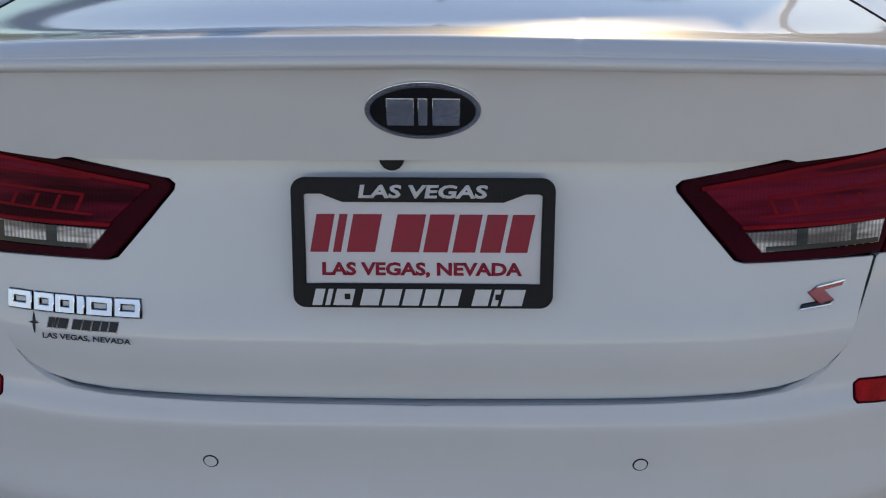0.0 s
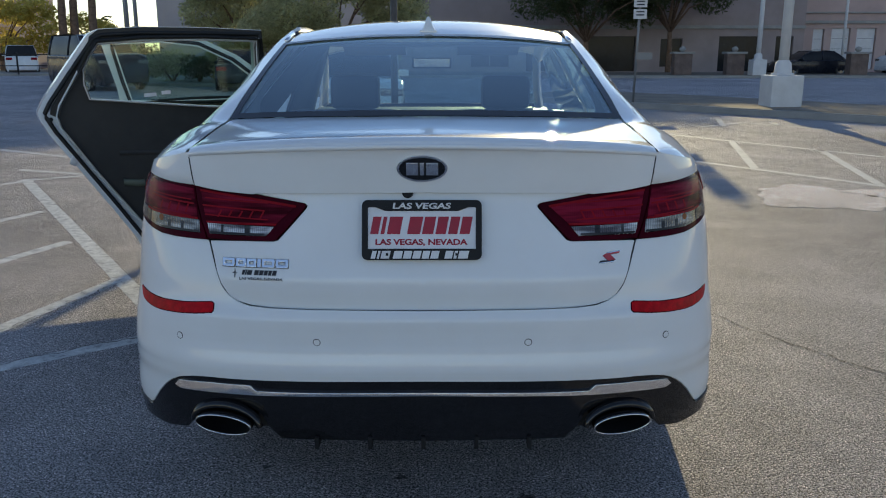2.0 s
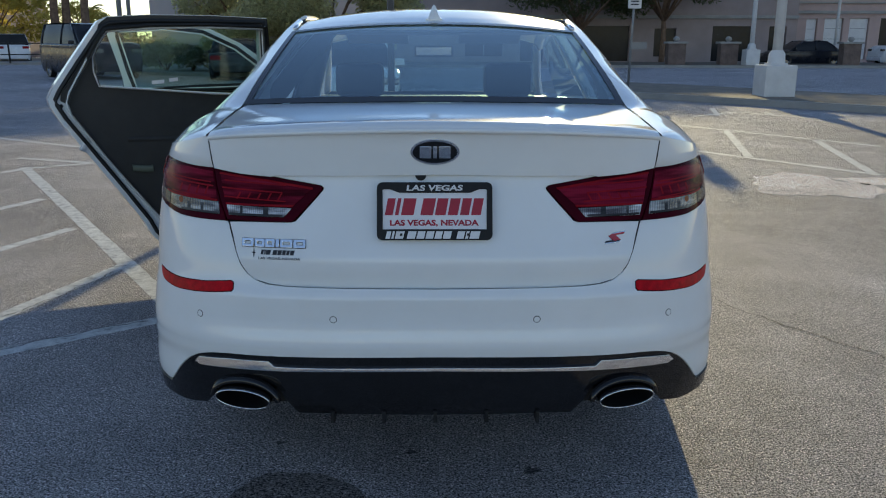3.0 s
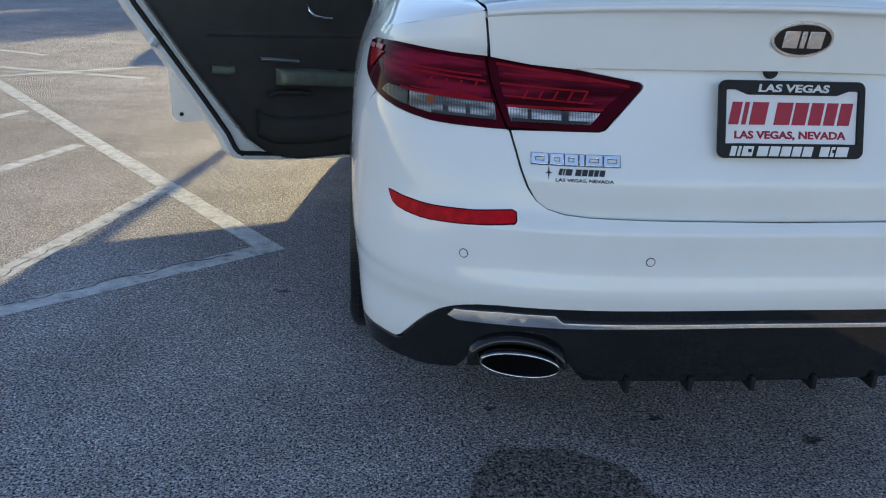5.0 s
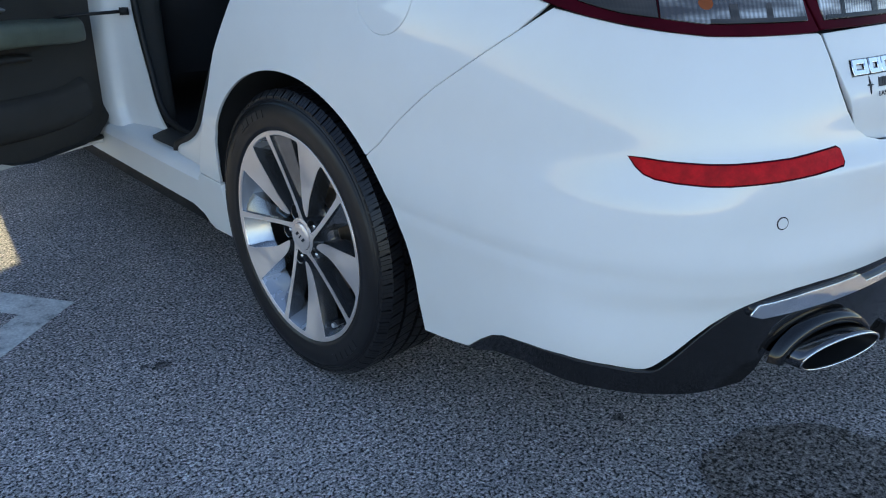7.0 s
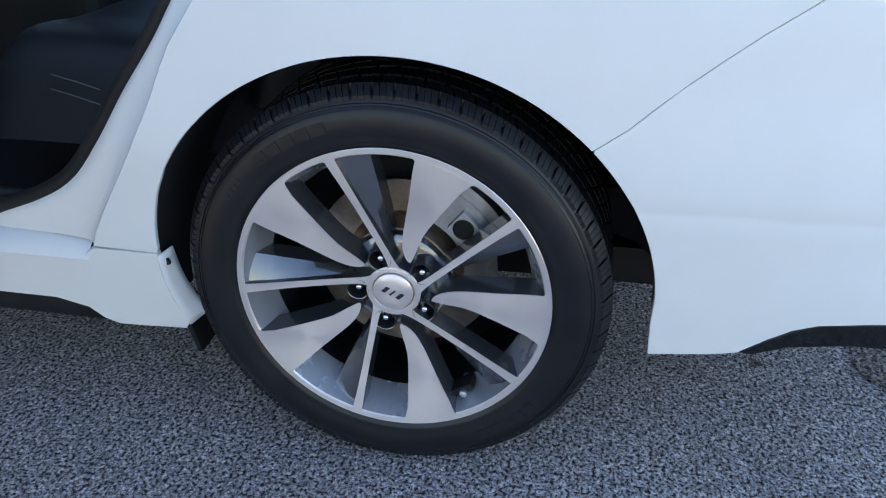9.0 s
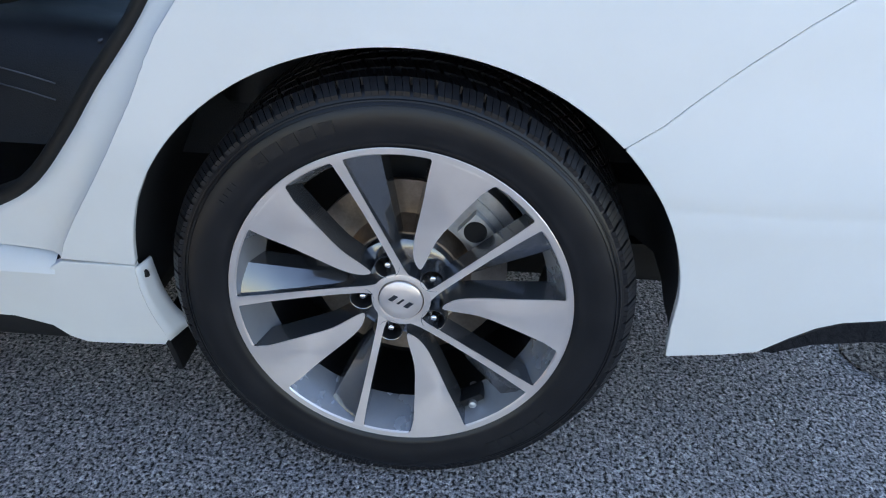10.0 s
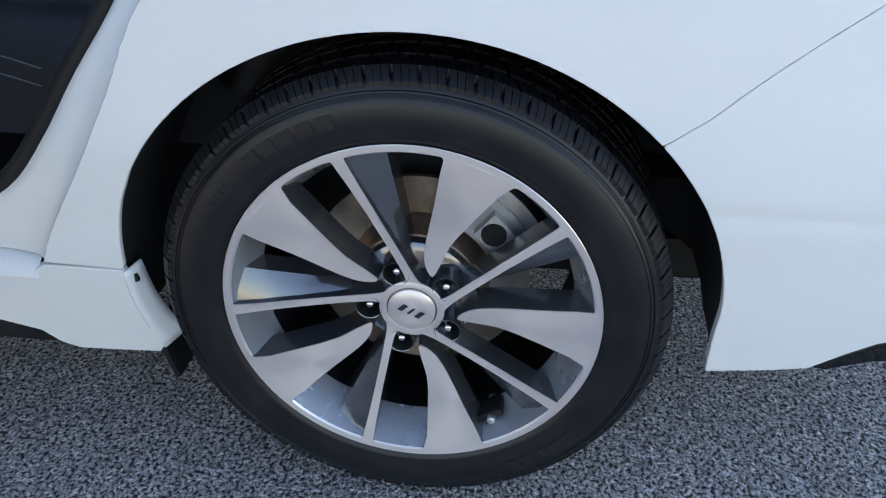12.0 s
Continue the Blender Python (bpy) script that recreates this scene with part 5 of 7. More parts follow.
chrome_half = [("x", 0.0, 0.4475), ("x", 0.30, 0.4455), ("x", 0.45, 0.4435), ("x", 0.60, 0.443), ("x", 0.690, 0.440), ("x", 0.708, 0.447), ("x", 0.695, 0.461), ("x", 0.60, 0.468), ("x", 0.48, 0.4685), ("x", 0.462, 0.4535), ("x", 0.30, 0.4530), ("x", 0.0, 0.4545)]
for side in (False, True):
    panel("chrome_strip", outline(chrome_half, rear_chrome), skin(rear_chrome), CHROME, valance, 0.03, 0.012, 0.003, "chrome strip", side)
bm = bm_box((1.30, 0.02, 0.20), (0, 0.16, 0.39), 0.004)
bm_box((1.10, 0.5, 0.02), (0, 0.42, 0.29), 0.004, bm)
part("under_tray", bm, BLACK, valance)
for x in (-0.30, -0.15, 0.0, 0.15, 0.30):
    part("diffuser_fin", bm_box((0.012, 0.12, 0.036), (x, 0.085, 0.296), 0.004), BLACK, valance)
for side in (-1, 1):
    pipe = empty("exhaust_tip", car)
    pipe["label"] = "oval chrome exhaust tip"

    def oval(y, a, b, z, n=36):
        return [(side * 0.556 + a * math.cos(w), y - 0.010 * math.sin(w) + 0.30 * side * a * math.cos(w), z + b * math.sin(w)) for w in np.linspace(0, 2 * math.pi, n, endpoint=False)]

    def skin_rings(name, rings, mat_):
        verts = [p for r in rings for p in r]
        n = len(rings[0])
        faces = [(i * n + j, i * n + (j + 1) % n, (i + 1) * n + (j + 1) % n, (i + 1) * n + j) for i in range(len(rings) - 1) for j in range(n)]
        mesh_object(name, verts, faces, mat_, pipe)

    skin_rings("tip_shell", [oval(0.20, 0.080, 0.032, 0.362), oval(0.06, 0.085, 0.034, 0.362), oval(0.018, 0.086, 0.0345, 0.362), oval(0.010, 0.085, 0.0335, 0.362), oval(0.011, 0.081, 0.030, 0.362)], DARK_CHROME)
    tube("tip_ring", [(side * 0.556 + 0.083 * math.cos(w), 0.0105 - 0.010 * math.sin(w) + 0.30 * side * 0.083 * math.cos(w), 0.362 + 0.032 * math.sin(w)) for w in np.linspace(0, 2 * math.pi, 40, endpoint=False)], 0.0022, CHROME, pipe, 6, closed=True)
    skin_rings("tip_inside", [oval(0.011, 0.081, 0.030, 0.362), oval(0.05, 0.076, 0.027, 0.362), oval(0.16, 0.07, 0.026, 0.362), oval(0.161, 0.01, 0.005, 0.362)], BLACK)
    rows = []
    for w in np.linspace(2, 178, 13):
        c, s = math.cos(radians(w)), math.sin(radians(w))
        rows.append([(side * 0.556 + a * c, y + 0.28 * side * a * c, 0.352 + b * s) for a, b, y in ((0.110, 0.070, 0.050), (0.106, 0.064, 0.036), (0.100, 0.056, 0.032), (0.094, 0.048, 0.034), (0.090, 0.043, 0.060))])
    loft("tip_surround", rows, GLOSS_BLACK, pipe, 30, 8)

# plate and its frame
plate_m = Matrix.Translation((-0.001, 0.066, 0.903)) @ Euler((radians(90 - 15.5), 0, 0)).to_matrix().to_4x4()
holder = empty("licence_plate", lid, plate_m)
holder["label"] = "dealer plate in a black frame with red and white print"
flat = lambda a, b, d: (a, b, d)
prism("plate", [(-0.151, -0.072), (0.151, -0.072), (0.151, 0.072), (-0.151, 0.072)], flat, PLATE_WHITE, holder, 0.004, "white plate with red print")


def rounded(w, h, r, n=6):
    out = []
    for cx, cy, a0 in ((w - r, h - r, 0), (-w + r, h - r, 90), (-w + r, -h + r, 180), (w - r, -h + r, 270)):
        out += [(cx + r * math.cos(radians(a0 + 90 * i / n)), cy + r * math.sin(radians(a0 + 90 * i / n))) for i in range(n + 1)]
    return out


hole = [(-0.146, -0.052), (0.146, -0.052), (0.147, 0.060), (0.142, 0.063), (0.124, 0.063), (0.098, 0.053), (-0.098, 0.053), (-0.124, 0.063), (-0.142, 0.063), (-0.147, 0.060)]
panel("plate_frame", rounded(0.159, 0.079, 0.014), lambda a, b: np.column_stack([a, b, np.zeros_like(np.asarray(a, float)) + 0.0105]), BLACK, holder, 0.03, 0.010, 0.0, "black plastic plate frame", holes=[hole])
lettering("frame_print", "LAS VEGAS", 0.0165, WHITE_PRINT, holder, pose(0, 0.0645, 0.0106), 0.157, 0.0008, 0.12, bold=0.034)
lettering("plate_print", "LAS VEGAS, NEVADA", 0.0195, PLATE_RED, holder, pose(-0.001, -0.0335, 0.0041), 0.247, 0.0008, bold=0.036)


def bar_row(name, words, height, y, z, mat_, parent_, slant=0.0):
    for x0, x1 in words:
        prism(name, [(x0, y - height / 2), (x1, y - height / 2), (x1 + slant, y + height / 2), (x0 + slant, y + height / 2)], lambda a, b, d: (a, b, z + d), mat_, parent_, 0.0009)


bar_row("plate_bar", [(-0.139, -0.117), (-0.111, -0.101), (-0.094, -0.059), (-0.040, -0.005), (0.000, 0.030), (0.036, 0.064), (0.070, 0.095), (0.101, 0.128)], 0.047, 0.0125, 0.0041, PLATE_RED, holder, 0.009)
bar_row("frame_bar", [(-0.137, -0.125), (-0.121, -0.115), (-0.111, -0.088), (-0.078, -0.055), (-0.051, -0.030), (-0.026, -0.005), (-0.001, 0.018), (0.022, 0.043), (0.060, 0.080), (0.084, 0.092), (0.096, 0.122)], 0.0205, -0.0665, 0.0106, WHITE_PRINT, holder, 0.005)
for x in (-0.093, 0.093):
    part("frame_screw", bm_box((0.007, 0.007, 0.002), (x, -0.0655, 0.0122), 0.0007), BLACK, holder)
for x in (-0.093, 0.093):
    part("frame_screw", bm_box((0.006, 0.006, 0.002), (x, 0.0585, 0.0112), 0.0007), BLACK, holder)

# round-cornered emblem: dark oval, bright ring, plain bright bars
emblem = empty("emblem", lid)
emblem["label"] = "dark oval emblem with a chrome ring"
ez = 1.0685


def oval_at(a, b):
    return [at_x(a * math.cos(w), ez + b * math.sin(w), rear_lid) for w in np.linspace(0, 2 * math.pi, 48, endpoint=False)]


panel("emblem_ring", oval_at(0.0665, 0.0355), LID, CHROME, emblem, 0.02, 0.005, 0.005)
panel("emblem_plate", oval_at(0.0605, 0.0300), LID, GLOSS_BLACK, emblem, 0.02, 0.001, 0.0066)
for x0, x1 in ((-0.041, -0.011), (-0.0045, 0.0045), (0.012, 0.042)):
    panel("emblem_bar", [at_x(x0, ez - 0.0165, rear_lid), at_x(x1, ez - 0.0165, rear_lid), at_x(x1, ez + 0.0165, rear_lid), at_x(x0, ez + 0.0165, rear_lid)], LID, CHROME, emblem, 0.02, 0.002, 0.0085)
# camera eye under the fold
panel("reversing_camera", [at_x(-0.040 + 0.014 * math.cos(w), 0.998 + 0.014 * math.sin(w)) for w in np.linspace(math.pi, 2 * math.pi, 14)], LOW, BLACK, lid, 0.02, 0.01, 0.010, "small black reversing camera")

# model badge as plain chrome bars, maker's sticker, trim badge
badge = empty("model_badge", lid)
badge["label"] = "chrome model badge of raised bars"
for x0, x1 in ((-0.545, -0.513), (-0.507, -0.481), (-0.477, -0.452), (-0.447, -0.439), (-0.434, -0.401), (-0.396, -0.364)):
    panel("badge_base", [at_x(x0 - 0.0012, 0.7998), at_x(x1 + 0.0012, 0.7998), at_x(x1 + 0.0012, 0.8222), at_x(x0 - 0.0012, 0.8222)], LOW, DARK_CHROME, badge, 0.02, 0.001, 0.0015, holes=[[at_x(x0 + 0.0067, 0.8074), at_x(x1 - 0.0067, 0.8074), at_x(x1 - 0.0067, 0.8146), at_x(x0 + 0.0067, 0.8146)]] if x1 - x0 > 0.02 else ())
    for lo_, hi_ in ((0.801, 0.8062), (0.8158, 0.821)):
        panel("badge_bar", [at_x(x0, lo_), at_x(x1, lo_), at_x(x1, hi_), at_x(x0, hi_)], LOW, CHROME, badge, 0.02, 0.002, 0.004)
    for a_, b_ in ((x0, x0 + 0.0055), (x1 - 0.0055, x1)):
        panel("badge_bar", [at_x(a_, 0.801), at_x(b_, 0.801), at_x(b_, 0.821), at_x(a_, 0.821)], LOW, CHROME, badge, 0.02, 0.002, 0.0045)


def tangent(x, z, lift=0.0012, surf=LOW, rear=rear_low):
    u, z = at_x(x, z, rear)
    f = lambda a, b: Vector(surf(np.array([a]), np.array([b]))[0])
    p, ax, up = f(u, z), (f(u + 0.004, z) - f(u - 0.004, z)).normalized(), (f(u, z + 0.004) - f(u, z - 0.004)).normalized()
    n = ax.cross(up).normalized()
    up = n.cross(ax)
    m = Matrix((ax, up, n)).transposed().to_4x4()
    m.translation = p + n * lift
    return m


sticker = empty("dealer_sticker", lid)
sticker["label"] = "small black dealer lettering sticker with a star"
lettering("sticker_print", "LAS VEGAS, NEVADA", 0.0085, BLACK_PRINT, sticker, tangent(-0.437, 0.7705), 0.122, 0.0004)
for x0, x1 in ((-0.491, -0.485), (-0.482, -0.480), (-0.477, -0.465), (-0.457, -0.446), (-0.443, -0.433), (-0.430, -0.421), (-0.418, -0.410), (-0.407, -0.397)):
    panel("sticker_bar", [at_x(x0, 0.7812), at_x(x1, 0.7812), at_x(x1 + 0.003, 0.7928), at_x(x0 + 0.003, 0.7928)], LOW, BLACK_PRINT, sticker, 0.03, 0.0005, 0.0010)
star = []
for i in range(8):
    r = (0.0115 if i % 4 == 2 else 0.0085) if i % 2 == 0 else 0.0020
    star.append(at_x(-0.511 + r * 0.75 * math.cos(math.pi * i / 4), 0.7845 + r * math.sin(math.pi * i / 4)))
panel("sticker_star", star, LOW, BLACK_PRINT, sticker, 0.03, 0.0005, 0.0010)
trim_badge = empty("trim_badge", lid)
trim_badge["label"] = "slanted chrome and red trim badge"
for poly, mat_ in (([(0.476, 0.8015), (0.528, 0.8055), (0.530, 0.8075), (0.478, 0.8035)], CHROME), ([(0.478, 0.804), (0.524, 0.8078), (0.534, 0.8130), (0.482, 0.8090)], BLACK_PRINT), ([(0.512, 0.8085), (0.534, 0.8130), (0.512, 0.8345), (0.492, 0.8290)], RED_BADGE), ([(0.494, 0.8295), (0.505, 0.8360), (0.550, 0.8425), (0.547, 0.8370)], RED_BADGE), ([(0.505, 0.8365), (0.507, 0.8385), (0.552, 0.8450), (0.551, 0.8430)], CHROME)):
    panel("badge_stroke", [at_x(0.511 + (x - 0.514) * 0.82, 0.823 + (z - 0.823) * 0.72) for x, z in poly], LOW, mat_, trim_badge, 0.02, 0.003, 0.004)

# shark-fin aerial
rows = []
for y, w, h in ((1.455, 0.040, 0.010), (1.475, 0.036, 0.058), (1.50, 0.034, 0.056), (1.56, 0.030, 0.034), (1.63, 0.018, 0.010), (1.66, 0.006, 0.0)):
    z0 = float(np.interp(y, [1.395, 1.55, 1.8], [1.437, 1.464, 1.492])) - 0.003
    rows.append([(-w, y, z0), (-w * 0.55, y, z0 + h * 0.45), (-0.006, y, z0 + h), (0.006, y, z0 + h), (w * 0.55, y, z0 + h * 0.45), (w, y, z0)])
fin = loft("aerial_fin", rows, PAINT, car, 24, 18, label="white shark-fin aerial")
part("fin_front", bm_box((0.072, 0.006, 0.012), (0, 1.452, 1.452), 0.002), PAINT, fin)


# ---- open doors ----
def flat_sheet(y):
    return lambda a, b: np.column_stack([a, np.zeros_like(np.asarray(a, float)) + y, b])


def ring_path(pts, y, step=0.05):
    return [(a, y, b) for a, b in resample(pts, step)]


def open_door(hinge, along, outer, window, trim, label, rear=True, cover=None, framed=False):
    """A door swung out; local x runs from the hinge to the free edge, local y points to its inside."""
    d = Vector((along[0], along[1], 0)).normalized()
    n = Vector((0, 0, 1)).cross(d)
    m = Matrix((d, n, Vector((0, 0, 1)))).transposed().to_4x4()
    m.translation = Vector((hinge[0], hinge[1], 0))
    door = empty("open_door", car, m)
    door["label"] = label

    def bowed(y0, k):
        return lambda a, b: np.column_stack([a, y0 - k * (1 - ((np.asarray(b) - 0.72) / 0.85) ** 2), b])

    belt_hole = window
    panel("door_skin", outer[::-1], lambda a, b: bowed(-0.05, 0.03)(a, b) * 1.0, PAINT, door, 0.05, 0.0, 0.0, "", holes=[belt_hole[::-1]])
    # the shell's inner face, and the edge that joins it to the skin
    shell = panel("door_shell", outer, lambda a, b: flat_sheet(0.004)(-np.asarray(a), b) * (-1, 1, 1), PAINT, door, 0.05, 0.0, 0.0, "", holes=[belt_hole])
    verts, faces = [], []
    pts = resample(outer, 0.04)
    for a, b in pts:
        yb = -0.05 - 0.03 * (1 - ((b - 0.72) / 0.85) ** 2)
        verts += [(a, 0.004, b), (a, yb, b)]
    k = len(pts)
    faces = [(2 * i, 2 * i + 1, 2 * ((i + 1) % k) + 1, 2 * ((i + 1) % k)) for i in range(k)]
    mesh_object("door_edge", verts, faces, PAINT, door)
    tube("door_seal", ring_path(inset(outer, 0.030) if rear else inset(trim, -0.035), 0.012), 0.011, SEAL, door, 6, closed=True)
    tube("window_seal", ring_path(inset(window, -0.016), 0.010, 0.04), 0.014, SEAL, door, 6, closed=True)
    tube("window_bead", ring_path(inset(window, -0.002), 0.037 if framed else 0.016, 0.04), 0.0055, PAINT, door, 5, closed=True)
    if cover:
        panel("frame_cover", cover, lambda a, b: flat_sheet(0.009)(-np.asarray(a), b) * (-1, 1, 1), TRIM, door, 0.05, 0.004, 0.0, "black window frame trim", holes=[inset(window, -0.004)])
    pane = panel("door_glass", window, flat_sheet(-0.022), CLEAR, door, 0.08, 0.0, 0.0, "greenish door glass")
    for x0, x1, z0 in ((0.47, 0.515, 1.165), (0.54, 0.60, 1.155)) if rear else ():
        prism("glass_sticker", [(x0, z0), (x1, z0 - 0.004), (x1, z0 + 0.014), (x0, z0 + 0.018)], lambda a, b, d_: (a, -0.019 + d_, b), WHITE_PRINT, door, 0.0006)
    tube("trim_bead", ring_path(inset(trim, -0.006), 0.012, 0.04), 0.0055, PAINT, door, 5, closed=True)
    # upholstered inside
    soft = panel("inner_trim", trim, lambda a, b: flat_sheet(0.034)(-np.asarray(a), b) * (-1, 1, 1), TRIM, door, 0.05, 0.032, 0.0, "black moulded door trim", holes=[inset(window, -0.003)] if framed else ())
    return door


HINGE, SWING = (-0.90, 2.33), (-0.857, -0.515)
outer_r = [(-0.035, 0.285), (0.20, 0.300), (0.45, 0.322), (0.60, 0.340), (0.645, 0.352), (0.672, 0.385), (0.70, 0.45), (0.80, 0.61), (0.95, 0.84), (1.045, 0.985), (1.083, 1.06), (1.088, 1.095), (1.06, 1.15), (0.97, 1.275), (0.877, 1.400), (0.835, 1.455), (0.79, 1.477), (0.60, 1.490), (0.30, 1.492), (-0.01, 1.482), (-0.035, 1.05)]
window_r = [(0.03, 1.085), (0.30, 1.100), (0.62, 1.130), (0.858, 1.152), (0.876, 1.22), (0.874, 1.285), (0.845, 1.345), (0.800, 1.405), (0.60, 1.422), (0.30, 1.428), (0.03, 1.422)]
trim_r = [(-0.02, 0.50), (-0.008, 0.435), (0.025, 0.375), (0.075, 0.340), (0.14, 0.326), (0.36, 0.330), (0.44, 0.345), (0.52, 0.38), (0.60, 0.445), (0.70, 0.585), (0.85, 0.80), (0.955, 0.965), (0.992, 1.022), (1.004, 1.073), (0.988, 1.121), (0.886, 1.290), (0.812, 1.412), (0.60, 1.434), (0.30, 1.440), (0.012, 1.434), (-0.02, 1.068)]
rear_door = open_door(HINGE, SWING, outer_r, window_r, trim_r, "open white rear door with black inner trim", framed=True,
                      cover=[(-0.03, 1.04), (0.9, 1.10), (0.99, 1.06), (1.035, 1.085), (1.03, 1.115), (0.985, 1.18), (0.90, 1.30), (0.845, 1.385), (0.832, 1.44), (0.79, 1.472), (0.60, 1.485), (0.30, 1.487), (-0.008, 1.477)])
# armrest, pull cup, pocket, handle, switch
rows = [[(l, 0.032, z0), (l, 0.070 * k + 0.03, z0 + 0.004), (l, 0.078 * k + 0.03, z0 + 0.035), (l, 0.066 * k + 0.03, z0 + 0.062), (l, 0.032, z0 + 0.072)] for l, z0, k in ((0.455, 0.666, 0.15), (0.435, 0.664, 0.9), (0.30, 0.655, 1.0), (0.15, 0.640, 1.0), (0.09, 0.638, 0.8), (0.06, 0.642, 0.15))]
loft("armrest", rows, LEATHER, rear_door, 30, 12, label="padded grey armrest")
rows = [[(l, 0.033, z0), (l, 0.052, z0 + 0.004), (l, 0.054, z0 + 0.030), (l, 0.033, z0 + 0.034)] for l, z0 in ((0.745, 0.729), (0.735, 0.726), (0.665, 0.717), (0.645, 0.719))]
loft("armrest_end", rows, LEATHER, rear_door, 12, 8)
rows = [[(l, 0.034, z0), (l, 0.052, z0 + 0.004), (l, 0.056, z0 + 0.010), (l, 0.034, z0 + 0.016)] for l, z0 in ((0.525, 0.770), (0.44, 0.762), (0.345, 0.752))]
loft("window_switch", rows, CALIPER, rear_door, 12, 8)
rows = [[(l, 0.034, z0), (l, 0.060, z0 + 0.006), (l, 0.064, z0 + 0.018), (l, 0.034, z0 + 0.026)] for l, z0 in ((0.50, 0.610), (0.44, 0.618), (0.36, 0.614), (0.29, 0.606))]
loft("pull_recess_lip", rows, TRIM, rear_door, 20, 8)
rows = [[(l, 0.034, z0), (l, 0.058, z0 + 0.02), (l, 0.060, z0 + 0.10), (l, 0.036, z0 + 0.125)] for l, z0 in ((0.55, 0.445), (0.45, 0.40), (0.20, 0.385), (0.08, 0.40))]
loft("door_pocket", rows, TRIM, rear_door, 20, 8)
tube("inner_handle", [(0.295, 0.046, 1.000), (0.29, 0.052, 0.972), (0.27, 0.058, 0.953), (0.235, 0.062, 0.946), (0.19, 0.060, 0.943), (0.165, 0.050, 0.943)], [0.006, 0.010, 0.011, 0.009, 0.007, 0.003], CHROME, rear_door, 8, "chrome inner door handle", flat=0.7)
rows = [[(l, 0.036, z), (l, 0.042, z + 0.012), (l, 0.036, z + 0.024)] for l, z in ((0.75, 0.875), (0.40, 0.862), (0.02, 0.85))]
loft("trim_crease", rows, TRIM, rear_door, 14, 5)
for l, z in ((0.612, 0.366), (1.035, 1.06)):
    revolve("door_bolt", [(0.0, 0.0), (0.0, 0.0085), (-0.006, 0.010)], BLACK, rear_door, 12).matrix_basis = pose(l, 0.012, z, 0, 0, 90)
part("door_latch", bm_box((0.03, 0.03, 0.07), (0.945, 0.0, 0.87), 0.005, turn=Matrix.Rotation(radians(-32), 3, "Y")), CALIPER, rear_door)

F_HINGE, F_SWING = (-0.90, 3.43), (-0.94, -0.342)
outer_f = [(-0.03, 0.29), (0.5, 0.295), (1.02, 0.300), (1.085, 0.305), (1.10, 0.33), (1.105, 0.60), (1.102, 0.90), (1.102, 1.02), (1.118, 1.15), (1.186, 1.415), (1.175, 1.455), (1.12, 1.478), (0.85, 1.482), (0.60, 1.455), (0.38, 1.35), (0.15, 1.18), (-0.02, 1.03), (-0.03, 0.98)]
window_f = [(0.16, 1.085), (0.60, 1.075), (1.035, 1.075), (1.065, 1.19), (1.118, 1.415), (0.85, 1.430), (0.62, 1.405), (0.42, 1.31), (0.28, 1.20)]
trim_f = [(0.0, 0.52), (0.05, 0.46), (0.80, 0.44), (0.90, 0.455), (0.965, 0.51), (0.985, 0.60), (1.02, 0.90), (1.03, 1.04), (0.60, 1.050), (0.14, 1.055), (0.0, 0.99)]
front_door = open_door(F_HINGE, F_SWING, outer_f, window_f, trim_f, "open white front door with black inner trim", rear=False)
rows = [[(l, 0.032, z0), (l, 0.09 * k + 0.03, z0 + 0.01), (l, 0.09 * k + 0.03, z0 + 0.05), (l, 0.032, z0 + 0.07)] for l, z0, k in ((0.90, 0.69, 0.3), (0.80, 0.68, 1.0), (0.30, 0.66, 1.0), (0.2, 0.66, 0.3))]
loft("armrest", rows, LEATHER, front_door, 20, 8)
revolve("door_bolt", [(0.0, 0.0), (0.0, 0.010), (-0.006, 0.012)], BLACK, front_door, 12).matrix_basis = pose(1.06, 0.012, 0.345, 0, 0, 90)
mirror = loft("door_mirror", [[(0.12 - w_, -0.02 - o, 1.00 + h0), (0.12 - w_ * 0.2, -0.03 - o, 1.00 + h1), (0.20 + w_ * 0.3, -0.03 - o, 1.00 + h1), (0.22 + w_, -0.02 - o, 1.0 + h0)] for o, w_, h0, h1 in ((0.02, 0.0, 0.03, 0.06), (0.08, 0.03, 0.0, 0.13), (0.16, 0.035, 0.0, 0.15), (0.23, 0.02, 0.02, 0.12), (0.25, 0.0, 0.05, 0.08))], PAINT, front_door, 16, 10)
# trim and belt guide on the inside of the centre pillar
rows = [[(xo, 2.38, z), (xo + 0.012, yo, z), (-0.835 + lean, yo - 0.03, z), (-0.800 + lean, yr + 0.012, z), (-0.797 + lean, yr, z), (-0.793 + lean, yr + 0.006, z)]
        for z, xo, yo, yr, lean in ((0.36, -0.885, 2.20, 1.985, 0.0), (0.40, -0.885, 2.225, 2.035, 0.0), (0.454, -0.884, 2.235, 2.072, 0.0), (0.543, -0.882, 2.235, 2.10, 0.0), (0.643, -0.880, 2.235, 2.134, 0.0), (0.755, -0.876, 2.235, 2.157, 0.0), (0.98, -0.858, 2.25, 2.19, 0.015), (1.22, -0.745, 2.30, 2.24, 0.095), (1.43, -0.63, 2.34, 2.29, 0.20))]
loft("centre_pillar", rows, PAINT, car, 44, 16, label="white centre door pillar")
